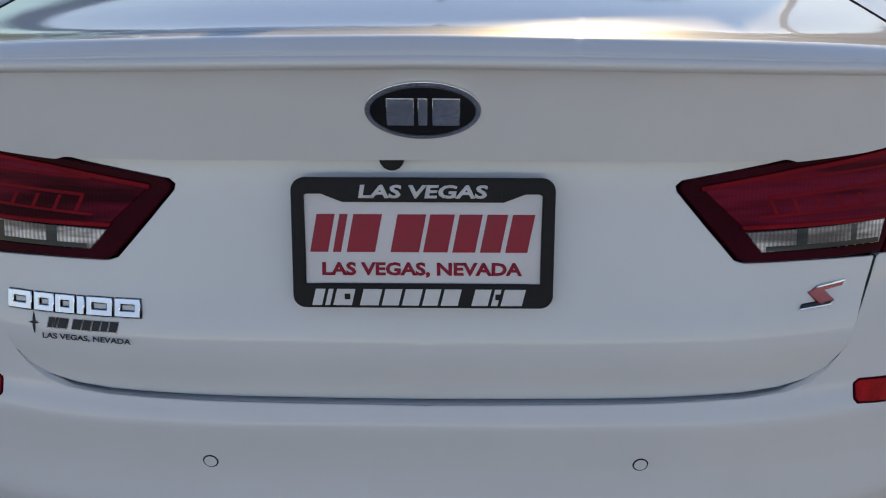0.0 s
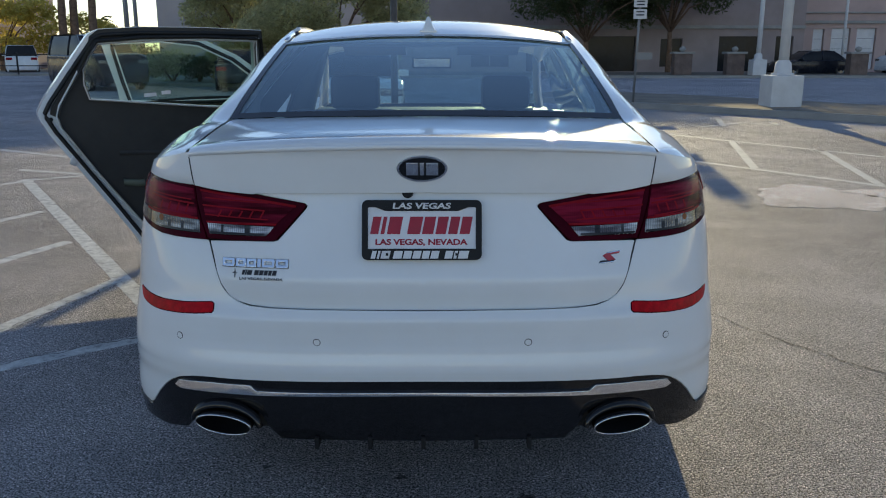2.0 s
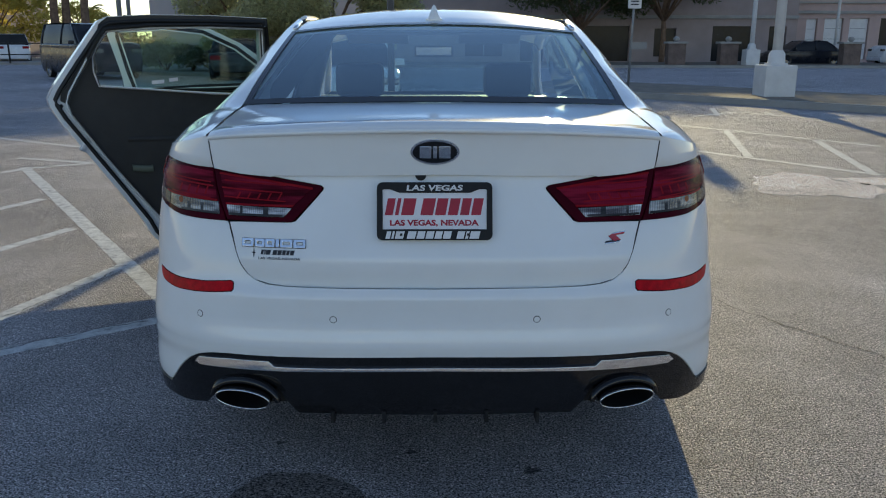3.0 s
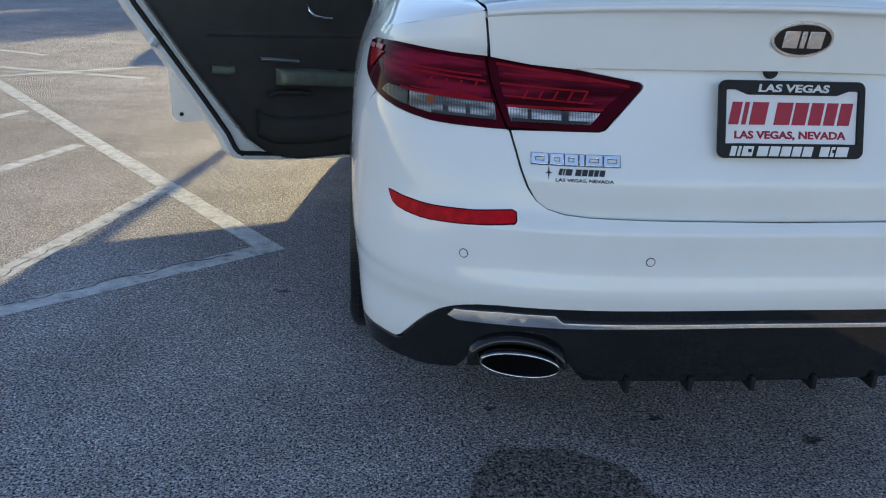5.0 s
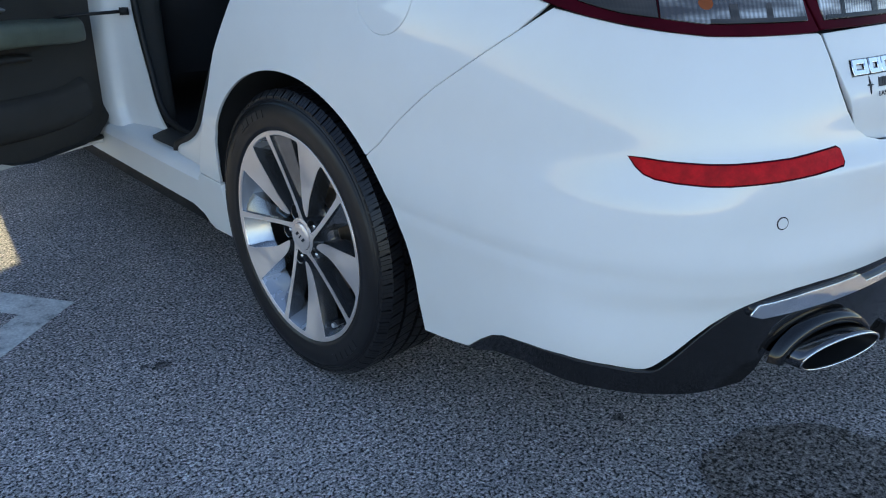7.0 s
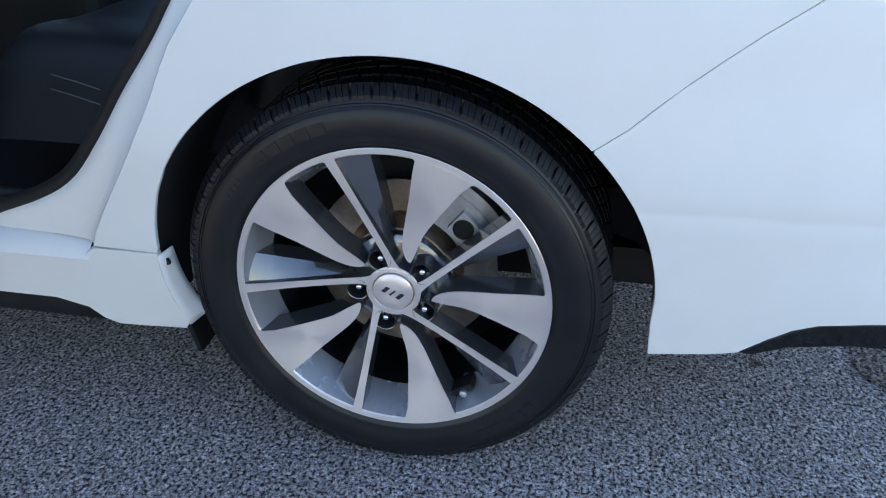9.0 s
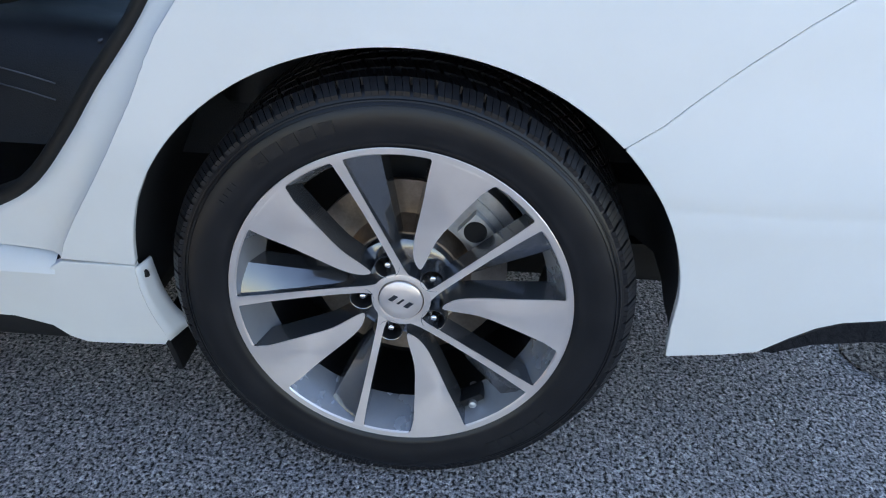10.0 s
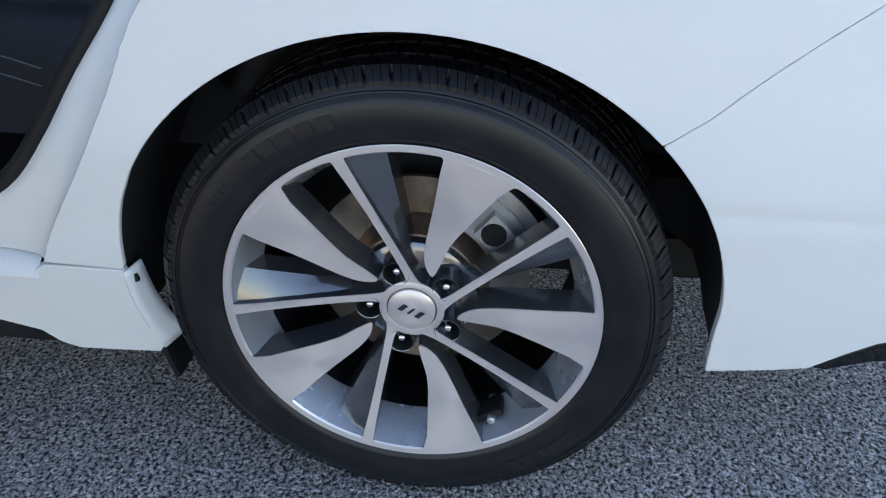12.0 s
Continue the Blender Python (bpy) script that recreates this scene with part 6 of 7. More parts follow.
rows = [[(-0.79 + lean, yr, z), (w, yr + 0.02, z), (w, yr + 0.16, z), (-0.84 + lean, 2.40, z)] for z, yr, w, lean in ((0.34, 2.06, -0.73, 0.0), (0.454, 2.085, -0.72, 0.0), (0.643, 2.145, -0.70, 0.0), (0.85, 2.18, -0.68, 0.0), (1.02, 2.21, -0.65, 0.03), (1.22, 2.25, -0.60, 0.10), (1.40, 2.30, -0.55, 0.20))]
loft("centre_pillar_trim", rows, TRIM, car, 14, 12, label="black inner pillar trim")
# check strap and hinges
strap = tube("door_check_strap", [(-0.815, 2.165, 0.722), (-0.93, 2.20, 0.718), (-1.02, 2.235, 0.712)], 0.0055, SEAL, car, 6)
tube("strap_boot", [(-0.805, 2.160, 0.722), (-0.83, 2.168, 0.722)], 0.012, SEAL, car, 10)
for y in (2.33, 3.43):
    for z in (0.50, 0.86):
        part("door_hinge", bm_box((0.06, 0.05, 0.05), (-0.885, y + 0.01, z), 0.008), PAINT, car)

# ---- door opening and cabin ----
inner_edge = smooth_curve([0.36, 0.39, 0.43, 0.47, 0.55, 0.63, 0.71, 0.79, 0.87, 0.95, 1.03], [1.82, 1.79, 1.69, 1.62, 1.545, 1.485, 1.420, 1.365, 1.300, 1.250, 1.222])
for side in (-1,):
    edge_pts = [np.array(SIDE(*[np.array([c]) for c in at_y(v, z, rear_side)])[0]) * (-1, 1, 1) for k, v, z in DOOR_EDGE]
    seal_pts = [np.array([p[0] + 0.045, float(inner_edge(p[2])), p[2]]) for p in edge_pts]
    for p in pillar_b[7:]:
        p = np.array(p) * (-1, 1, 1)
        edge_pts.append(p)
        seal_pts.append(p + np.array([0.055, 0.045, -0.016]))
    rows = []
    for p, q in zip(edge_pts, seal_pts):
        mid = (p + q) / 2
        rows.append([p + np.array([0.003, 0, 0]), p * 0.9 + q * 0.1 + np.array([0.016, 0, 0]), p * 0.6 + q * 0.4 + np.array([0.012, 0, 0]), p * 0.25 + q * 0.75, q, q + np.array([0.02, 0.004, 0])])
    loft("door_jamb", rows, PAINT, car, 60, 12)
    tube("opening_seal", [tuple(p + np.array([0.004, 0.006, 0])) for p in catmull(seal_pts, 50)], 0.013, SEAL, car, 7)
    rows = [[tuple(p + np.array([0.010, 0.004, 0])), tuple(p + np.array([0.05, 0.012, 0])), tuple(p + np.array([0.13, -0.02, 0]))] for p in seal_pts]
    loft("pillar_trim", rows, TRIM, car, 40, 5)
    # sill step
    rows = [[(-0.9015, y, 0.334), (-0.893, y, 0.350), (-0.872, y, 0.362), (-0.82, y, 0.372), (-0.785, y, 0.370), (-0.77, y, 0.33)] for y in (1.60, 1.9, 2.3, 2.9, 3.45)]
    loft("sill_step", rows, PAINT, car, 12, 10)
    rows = [[(x0, y, 0.372), (x0 + 0.03, y, 0.379), (-0.775, y, 0.380), (-0.755, y, 0.33)] for x0, y in ((-0.845, 1.66), (-0.862, 1.72), (-0.866, 1.85), (-0.866, 1.97), (-0.83, 2.01))]
    loft("scuff_plate", rows, TRIM, car, 8, 6)
    tube("opening_seal", [(-0.785, 1.72, 0.385), (-0.780, 1.95, 0.385), (-0.785, 2.02, 0.405), (-0.788, 2.062, 0.454), (-0.788, 2.09, 0.543), (-0.788, 2.125, 0.643), (-0.788, 2.147, 0.755), (-0.77, 2.18, 0.98), (-0.70, 2.23, 1.20), (-0.60, 2.28, 1.40)], 0.011, SEAL, car, 6)

cabin = empty("cabin", car)
cabin["label"] = "dark cabin lining with floor carpet and panels"
bm = bm_box((1.50, 2.3, 0.03), (0, 2.50, 0.30), 0.005)
bm_box((1.50, 0.04, 0.75), (0, 3.62, 0.65), 0.01, bm)
part("floor_carpet", bm, CARPET, cabin)
part("boot_wall", bm_box((1.30, 0.03, 0.72), (0, 1.02, 0.70), 0.005), CARPET, cabin)
part("boot_floor", bm_box((1.35, 0.86, 0.02), (0, 0.60, 0.42), 0.005), CARPET, cabin)
part("side_lining", bm_box((0.03, 2.2, 0.62), (0.80, 2.45, 0.66), 0.01), TRIM, cabin)
for s in (-1, 1):
    part("boot_side", bm_box((0.02, 0.6, 0.55), (s * 0.62, 0.52, 0.72), 0.005), CARPET, cabin)
part("tail_backing", bm_box((1.36, 0.02, 0.56), (0, 0.27, 0.80), 0.004), BLACK, cabin)
part("headlining", bm_box((1.08, 1.25, 0.012), (0, 2.1, 1.405), 0.004), GREY_TRIM, cabin)
rows = [[(x, 0.66 + 0.16 * x * x, 1.128 - 0.02 * x * x), (x, 0.85, 1.112), (x, 1.17, 1.085)] for x in np.linspace(-0.66, 0.66, 7)]
loft("parcel_shelf", rows, CLOTH, cabin, 14, 8)
for s in (-1, 1):
    rows = [[(s * 0.64, 0.78, 1.14), (s * 0.63, 1.10, 1.10)], [(s * 0.60, 1.05, 1.27), (s * 0.68, 1.30, 1.18)], [(s * 0.555, 1.36, 1.385), (s * 0.60, 1.60, 1.37)]]
    loft("inner_pillar", rows, GREY_TRIM, cabin, 10, 4)


def seat(x, y, z, width, back_h, tilt, head=True, cushion=0.48):
    s = tagged(empty("seat", cabin), "")
    m = pose(x, y, z)
    rows = [[(-width / 2, 0.0, -0.02), (-width * 0.42, -0.01, 0.13), (-width * 0.25, 0, 0.105), (0, 0, 0.10), (width * 0.25, 0, 0.105), (width * 0.42, -0.01, 0.13), (width / 2, 0, -0.02)],
            [(-width / 2, cushion * 0.5, -0.02), (-width * 0.43, cushion * 0.5, 0.15), (-width * 0.25, cushion * 0.5, 0.12), (0, cushion * 0.5, 0.115), (width * 0.25, cushion * 0.5, 0.12), (width * 0.43, cushion * 0.5, 0.15), (width / 2, cushion * 0.5, -0.02)],
            [(-width / 2, cushion, -0.02), (-width * 0.43, cushion, 0.15), (-width * 0.25, cushion, 0.14), (0, cushion, 0.135), (width * 0.25, cushion, 0.14), (width * 0.43, cushion, 0.15), (width / 2, cushion, -0.02)],
            [(-width / 2, cushion + 0.05, -0.03), (-width * 0.43, cushion + 0.06, 0.06), (-width * 0.25, cushion + 0.07, 0.05), (0, cushion + 0.07, 0.05), (width * 0.25, cushion + 0.07, 0.05), (width * 0.43, cushion + 0.06, 0.06), (width / 2, cushion + 0.05, -0.03)]]
    loft("seat_cushion", rows, CLOTH, s, 20, 30)
    rows = []
    for h in (0, 0.35, 0.75, 0.95, 1.0):
        yy, zz = -tilt * h * back_h, 0.08 + h * back_h
        w = width / 2 * (1 - 0.15 * h**3)
        rows.append([(-w, yy - 0.08, zz), (-w * 1.02, yy + 0.02, zz), (-w * 0.8, yy + 0.06, zz), (-w * 0.4, yy + 0.03, zz), (w * 0.4, yy + 0.03, zz), (w * 0.8, yy + 0.06, zz), (w * 1.02, yy + 0.02, zz), (w, yy - 0.08, zz), (w * 0.5, yy - 0.12, zz), (-w * 0.5, yy - 0.12, zz), (-w, yy - 0.08, zz)])
    rows.append([(p[0] * 0.85, p[1] * 0.5 + (-tilt * back_h - 0.03) * 0.5, 0.08 + back_h + 0.03) for p in rows[-1]])
    rows.append([(p[0] * 0.1, -tilt * back_h - 0.03, 0.08 + back_h + 0.035) for p in rows[-1]])
    loft("seat_back", rows, CLOTH, s, 28, 44)
    if head:
        c = (-tilt * (back_h + 0.14), 0.08 + back_h + 0.13)
        part("headrest", bm_box((0.25, 0.11, 0.17), (0, c[0] - 0.02, c[1] - 0.01), 0.05, segments=4), CLOTH, s, smooth=True)
        for dx in (-0.06, 0.06):
            tube("headrest_post", [(dx, c[0], c[1] - 0.15), (dx, c[0], c[1])], 0.006, CHROME, s, 6)
    s.matrix_basis = m
    return s


for x in (-0.385, 0.385):
    seat(x, 2.42, 0.40, 0.56, 0.57, 0.32)
seat(0.0, 1.36, 0.46, 1.34, 0.50, 0.40, head=False, cushion=0.52)
for x in (-0.42, 0.42):
    part("rear_headrest", bm_box((0.25, 0.09, 0.13), (x, 1.135, 1.085), 0.04, segments=3), CLOTH, cabin, smooth=True)
# stitching lines along the rear cushion
for z, y in ((0.61, 1.48), (0.60, 1.62)):
    tube("seat_stitch", [(-0.60, y, z), (-0.3, y, z - 0.012), (0, y, z - 0.016)], 0.0025, STITCH, cabin, 5)
for z in (0.5585, 0.5335):
    tube("seat_stitch", [(-0.629 - 0.4 * (0.5585 - z), 1.79, z), (-0.632 - 0.4 * (0.5585 - z), 1.738, z - 0.011), (-0.637 - 0.4 * (0.5585 - z), 1.69, z - 0.022)], 0.0014, STITCH, cabin, 5)
rows = [[(x, 3.05, 0.72), (x, 2.98, 0.86), (x, 3.02, 0.98 - 0.02 * abs(x)), (x, 3.25, 1.02), (x, 3.62, 1.0)] for x in np.linspace(-0.74, 0.74, 7)]
loft("dashboard", rows, TRIM, cabin, 18, 14)
part("centre_console", bm_box((0.22, 1.1, 0.28), (0, 2.55, 0.48), 0.04), TRIM, cabin)
wheel_m = pose(-0.40, 2.90, 0.86, 68, 0, 0)
st = empty("steering_wheel", cabin, wheel_m)
tube("wheel_rim", [(0.185 * math.cos(w), 0.185 * math.sin(w), 0) for w in np.linspace(0, 2 * math.pi, 32, endpoint=False)], 0.015, CLOTH, st, 8, closed=True)
part("wheel_boss", bm_box((0.20, 0.10, 0.05), (0, 0, -0.01), 0.02), TRIM, st)
part("inner_mirror", bm_box((0.24, 0.03, 0.065), (0.0, 2.98, 1.305), 0.02, segments=3), TRIM, cabin, "black inner rear-view mirror", smooth=True)
part("mirror_face", bm_box((0.215, 0.004, 0.048), (0.0, 2.9625, 1.305), 0.001), CHROME, cabin)
for s in (-1, 1):
    part("sun_visor", bm_box((0.36, 0.16, 0.015), (s * 0.33, 2.80, 1.385), 0.005, turn=Matrix.Rotation(radians(-20), 3, "X")), GREY_TRIM, cabin)
# underbody
bm = bm_box((1.10, 4.0, 0.08), (0, 2.62, 0.21), 0.01)
bm_box((1.66, 1.9, 0.06), (0, 2.48, 0.215), 0.01, bm)
bm_box((1.1, 0.4, 0.06), (0, 0.46, 0.27), 0.01, bm)
part("underbody", bm, BLACK, car)
for y in (AXLE_Y, FRONT_AXLE_Y):
    part("axle_beam", bm_box((1.42, 0.09, 0.09), (0, y, AXLE_Z - 0.02), 0.02), BLACK, car)


# ---- the lot: markings, cracks, stains ----
def strip_on_ground(name, a, b, width, mat, label="", lift=0.004, wobble=0.006, seed=1):
    rnd = random.Random(seed)
    a, b = Vector((*a, 0)), Vector((*b, 0))
    d = (b - a).normalized()
    side = Vector((-d.y, d.x, 0)) * width / 2
    n = max(2, int((b - a).length / 0.12))
    verts, faces = [], []
    for i in range(n + 1):
        p = a + (b - a) * i / n
        for s in (1, -1):
            q = p + side * (s * (1 + rnd.uniform(-wobble, wobble) * 8))
            verts.append((q.x, q.y, lift))
    faces = [(2 * i, 2 * i + 1, 2 * i + 3, 2 * i + 2) for i in range(n)]
    ob = mesh_object(name, verts, faces, mat, ground, label, smooth=False)
    return ob


for i, (a, b, w) in enumerate((
        ((-1.27, 1.76), (-4.55, 6.85), 0.105), ((-1.30, 1.80), (-2.75, 0.70), 0.105), ((-1.93, 2.80), (-2.55, 0.55), 0.10), ((-2.71, 3.80), (-3.60, 1.2), 0.10), ((-3.47, 4.98), (-4.6, 2.0), 0.10), ((-4.45, 6.80), (-3.30, 7.70), 0.10),
        ((-4.45, 6.80), (-6.2, 3.4), 0.10), ((-3.05, 6.85), (-5.0, 7.6), 0.10), ((-6.5, 9.8), (-4.6, 8.6), 0.10), ((-9.0, 11.0), (-5.6, 7.4), 0.10), ((-9.5, 14.5), (-6.6, 9.8), 0.10),
        ((3.90, 12.02), (6.07, 8.73), 0.10), ((3.35, 8.35), (4.76, 6.30), 0.10), ((4.91, 13.25), (6.15, 14.29), 0.10), ((6.15, 14.29), (7.10, 12.81), 0.10), ((4.66, 10.72), (3.88, 7.71), 0.10), ((5.56, 9.64), (4.72, 6.40), 0.10), ((12.4, 26.3), (15.4, 26.5), 0.12), ((12.2, 23.2), (13.6, 20.8), 0.12), ((6.71, 14.30), (6.57, 13.39), 0.10), ((5.98, 15.30), (5.48, 13.50), 0.10))):
    strip_on_ground("painted_line", a, b, w, LINE, lift=0.0008 + 0.0002 * (i % 5), seed=i)


def crack(points, width, seed):
    rnd = random.Random(seed)
    pts = []
    for a, b in zip(points, points[1:]):
        a, b = Vector((*a, 0)), Vector((*b, 0))
        n = max(2, int((b - a).length / 0.022))
        d = (b - a).normalized()
        for k in range(n):
            pts.append(a + (b - a) * k / n + Vector((-d.y, d.x, 0)) * (rnd.uniform(-0.009, 0.009) + 0.022 * math.sin(0.3 * k + seed) * math.sin(0.18 * k)))
    verts, faces = [], []
    for i, p in enumerate(pts):
        d = (pts[min(i + 1, len(pts) - 1)] - pts[max(i - 1, 0)]).normalized()
        w = width * rnd.uniform(0.12, 0.75)
        for s in (1, -1):
            verts.append((p.x - d.y * w * s, p.y + d.x * w * s, 0.0024))
    faces = [(2 * i, 2 * i + 1, 2 * i + 3, 2 * i + 2) for i in range(len(pts) - 1)]
    mesh_object("crack", verts, faces, OIL, ground, smooth=False)


crack([(1.05, 2.9), (1.49, 2.09), (2.0, 1.19), (2.9, 0.2)], 0.008, 1)
crack([(-1.45, 1.72), (-2.0, 1.32), (-2.8, 0.6)], 0.009, 2)
crack([(-1.9, 2.72), (-2.2, 1.75), (-2.45, 0.9)], 0.006, 3)
crack([(2.2, 5.3), (4.4, 5.0), (7.0, 5.6)], 0.010, 4)
crack([(-5.2, 7.0), (-4.0, 6.9), (-3.1, 7.5)], 0.016, 5)
crack([(2.4, 3.9), (3.4, 3.4), (5.5, 3.8)], 0.007, 6)


def stain(x, y, rx, ry, mat, seed, n=40, rough=0.12, lift=0.003, lean=0.0):
    rnd = random.Random(seed)
    off = [rnd.uniform(0, 6.28) for _ in range(4)]
    pts = []
    for i in range(n):
        w = 2 * math.pi * i / n
        k = 1 + rough * (math.sin(3 * w + off[0]) + 0.6 * math.sin(5 * w + off[1]) + 0.5 * math.sin(9 * w + off[2]))
        pts.append((x + rx * k * math.cos(w) + lean * ry * math.sin(w), y + ry * k * math.sin(w)))
    verts = [(x, y, lift)] + [(a, b, lift) for a, b in pts]
    faces = [(0, 1 + i, 1 + (i + 1) % n) for i in range(n)]
    mesh_object("stain", verts, faces, mat, ground, smooth=False)


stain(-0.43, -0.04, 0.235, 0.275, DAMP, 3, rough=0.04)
for i, (x, y, r) in enumerate(((-1.19, 1.305, 0.022), (-1.225, 1.325, 0.010), (-0.08, 0.36, 0.020), (0.317, 0.234, 0.028), (-0.54, 0.43, 0.016))):
    stain(x, y, r, r * 0.7, OIL, 10 + i, 18, 0.25, 0.0035)
for i, (x, y, rx, ry) in enumerate(((3.72, 5.66, 0.58, 0.68), (4.5, 5.9, 0.35, 0.25))):
    stain(x, y, rx, ry, PALE, 30 + i, 48, 0.14, 0.0025)


# ---- islands, poles, sign ----
def slab(name, pts, height, mat, label, cat, top_mat=None):
    bm = bmesh.new()
    low = [bm.verts.new((x, y, -0.02)) for x, y in pts]
    hi = [bm.verts.new((x, y, height)) for x, y in pts]
    bm.faces.new(hi)
    bm.faces.new(low[::-1])
    n = len(pts)
    for i in range(n):
        bm.faces.new((low[i], low[(i + 1) % n], hi[(i + 1) % n], hi[i]))
    bmesh.ops.recalc_face_normals(bm, faces=bm.faces)
    bmesh.ops.bevel(bm, geom=[e for e in bm.edges if all(v.co.z > 0 for v in e.verts)], offset=0.025, segments=2, affect="EDGES")
    ob = tagged(part(name, bm, mat), label, cat, kind="structure")
    if top_mat:
        inner = inset(pts, 0.16)
        bm = bmesh.new()
        f = bm.faces.new([bm.verts.new((x, y, height + 0.006)) for x, y in inner])
        bmesh.ops.triangulate(bm, faces=bm.faces[:])
        part("planting_soil", bm, top_mat, ob)
    return ob


slab("kerb_island", [(2.2, 21.8), (5.0, 18.4), (8.8, 13.9), (12.9, 9.0), (15.4, 11.4), (11.2, 16.6), (7.4, 22.4), (4.2, 25.5)], 0.15, CONCRETE, "raised concrete kerb island with bare dirt", "kerb", DIRT)
slab("kerb_far", [(-2, 43.0), (60, 43.0), (60, 50), (-2, 50)], 0.15, CONCRETE, "far raised concrete kerb and pavement", "kerb", DIRT)
slab("kerb_left", [(-60, 47.5), (-19, 47.5), (-17.6, 46.8), (-17.6, 38.0), (-14.0, 33.0), (-8.0, 31.0), (-3.0, 33.0), (-3.0, 60), (-60, 60)], 0.15, CONCRETE, "far concrete kerb round a planted bed", "kerb")


def light_pole(x, y, z, box, box_h, radius, height, label):
    p = tagged(empty("light_pole", None, pose(x, y, z)), label, "light pole", "parking lot poles")
    part("base_block", bm_box((box, box, box_h), (0, 0, box_h / 2), 0.03), POLE_WHITE, p, "square white concrete base")
    part("base_plate", bm_box((radius * 3.4, radius * 3.4, 0.05), (0, 0, box_h + 0.02), 0.012), POLE_WHITE, p)
    revolve("collar", [(0.0, radius * 1.7), (0.22, radius * 1.55), (0.30, radius * 1.02)], POLE_WHITE, p, 20).matrix_basis = pose(0, 0, box_h + 0.04, 0, -90, 0)
    tube("shaft", [(0, 0, box_h), (0, 0, height * 0.5), (0, 0, height)], [radius, radius * 0.9, radius * 0.75], POLE_WHITE, p, 16, "white painted steel shaft")
    part("lamp_head", bm_box((0.7, 0.35, 0.14), (0.5, 0, height), 0.03), POLE_WHITE, p)
    return p


light_pole(7.95, 16.95, 0.14, 0.72, 0.72, 0.115, 7.0, "white lamp post on a square concrete base")
light_pole(17.6, 43.6, 0.14, 0.75, 0.85, 0.13, 7.5, "white lamp post on a far concrete base")
light_pole(24.6, 48.5, 0.14, 0.5, 0.5, 0.09, 7.0, "thin white lamp post beyond the fence")

sign = tagged(empty("traffic_sign", None, pose(4.95, 18.7, 0.13)), "small white sign on a thin steel post", "sign")
tube("post", [(0, 0, 0), (0.03, 0, 1.5), (0.06, 0, 3.0)], 0.030, POLE_GREY, sign, 8)
for z, h in ((2.16, 0.23), (2.42, 0.20), (2.72, 0.34)):
    plate = part("sign_plate", bm_box((0.33, 0.012, h), (0.05, -0.038, z), 0.004), POLE_WHITE, sign)
    for k in range(int(h / 0.08)):
        part("sign_bar", bm_box((0.20, 0.006, 0.03), (0.05, -0.046, z + h / 2 - 0.06 - 0.075 * k), 0.001), BLACK_PRINT, plate)
part("side_plate", bm_box((0.40, 0.012, 0.17), (0.21, -0.038, 1.15), 0.004), POLE_GREY, sign)


for x, y, h, r in ((-17.3, 44.5, 8.0, 0.15), (-16.6, 44.0, 8.0, 0.12)):
    q = tagged(empty("street_pole", None, pose(x, y, 0.0)), "tall grey steel pole standing in the planted bed", "pole", "grey poles")
    tube("shaft", [(0, 0, 0), (0, 0, h)], [r, r * 0.8], POLE_GREY, q, 10)
    revolve("foot", [(0.0, r * 2.2), (0.15, r * 2.0), (0.16, r)], CONCRETE, q, 12).matrix_basis = pose(0, 0, 0.1, 0, -90, 0)


bay_post = tagged(empty("bay_post", None, pose(-0.645, 10.6, 0.0)), "thin dark grey steel post at the head of the bays", "post")
tube("post", [(0, 0, -0.01), (0, 0, 1.6), (0.01, 0, 3.3)], 0.054, POLE_DARK, bay_post, 10)
revolve("foot", [(0.0, 0.10), (0.05, 0.09), (0.06, 0.054)], CONCRETE, bay_post, 14).matrix_basis = pose(0, 0, 0, 0, -90, 0)

# ---- walls and buildings ----
def gate_pier(x, y):
    p = tagged(empty("gate_pier", None, pose(x, y, 0.15)), "brown stone gate pier with a pale cap", "pier", "fence piers")
    part("shaft", bm_box((1.0, 0.6, 1.15), (0, 0, 0.57), 0.03), STONE, p)
    part("cap", bm_box((1.2, 0.8, 0.12), (0, 0, 1.20), 0.03), CONCRETE, p)
    bm = bmesh.new()
    bmesh.ops.create_uvsphere(bm, u_segments=14, v_segments=8, radius=0.18)
    for v in bm.verts:
        v.co = Vector((v.co.x, v.co.y, v.co.z * 0.85 + 1.40))
    part("finial", bm, CONCRETE, p, smooth=True)
    return p


pier = gate_pier(13.7, 44.6)
for x, y in ((16.65, 44.6), (23.7, 44.8), (27.4, 44.8), (31.2, 44.8), (35.0, 44.8)):
    copy_thing(pier, pose(x, y, 0.15))
fence = tagged(empty("iron_fence", None, pose(0, 45.0, 0.15)), "black iron railing between stone piers", "fence")
for z in (0.25, 1.35):
    part("rail", bm_box((14.0, 0.04, 0.05), (33.0, 0, z), 0.005), BLACK, fence)
fence_bar = bm_box((0.03, 0.03, 1.45), (0, 0, 0.72), 0.003)
bar0 = part("bar", fence_bar, BLACK, fence)
bar0.matrix_basis = pose(26.2, 0, 0)
for i in range(1, 68):
    b = new("bar", bar0.data)
    b.parent = fence
    b.matrix_basis = pose(26.2 + i * 0.2, 0, 0)
fence_l = tagged(empty("iron_fence", None, pose(-24, 47.2, 0.1)), "low dark rail fence beside a white post", "fence")
for z in (0.5, 1.15):
    part("rail", bm_box((9.0, 0.05, 0.06), (-3.0, 0, z), 0.01), BLACK, fence_l)
for x in (-7, -5, -3, -1, 1):
    part("post", bm_box((0.08, 0.08, 1.3), (x, 0, 0.65), 0.01), BLACK, fence_l)
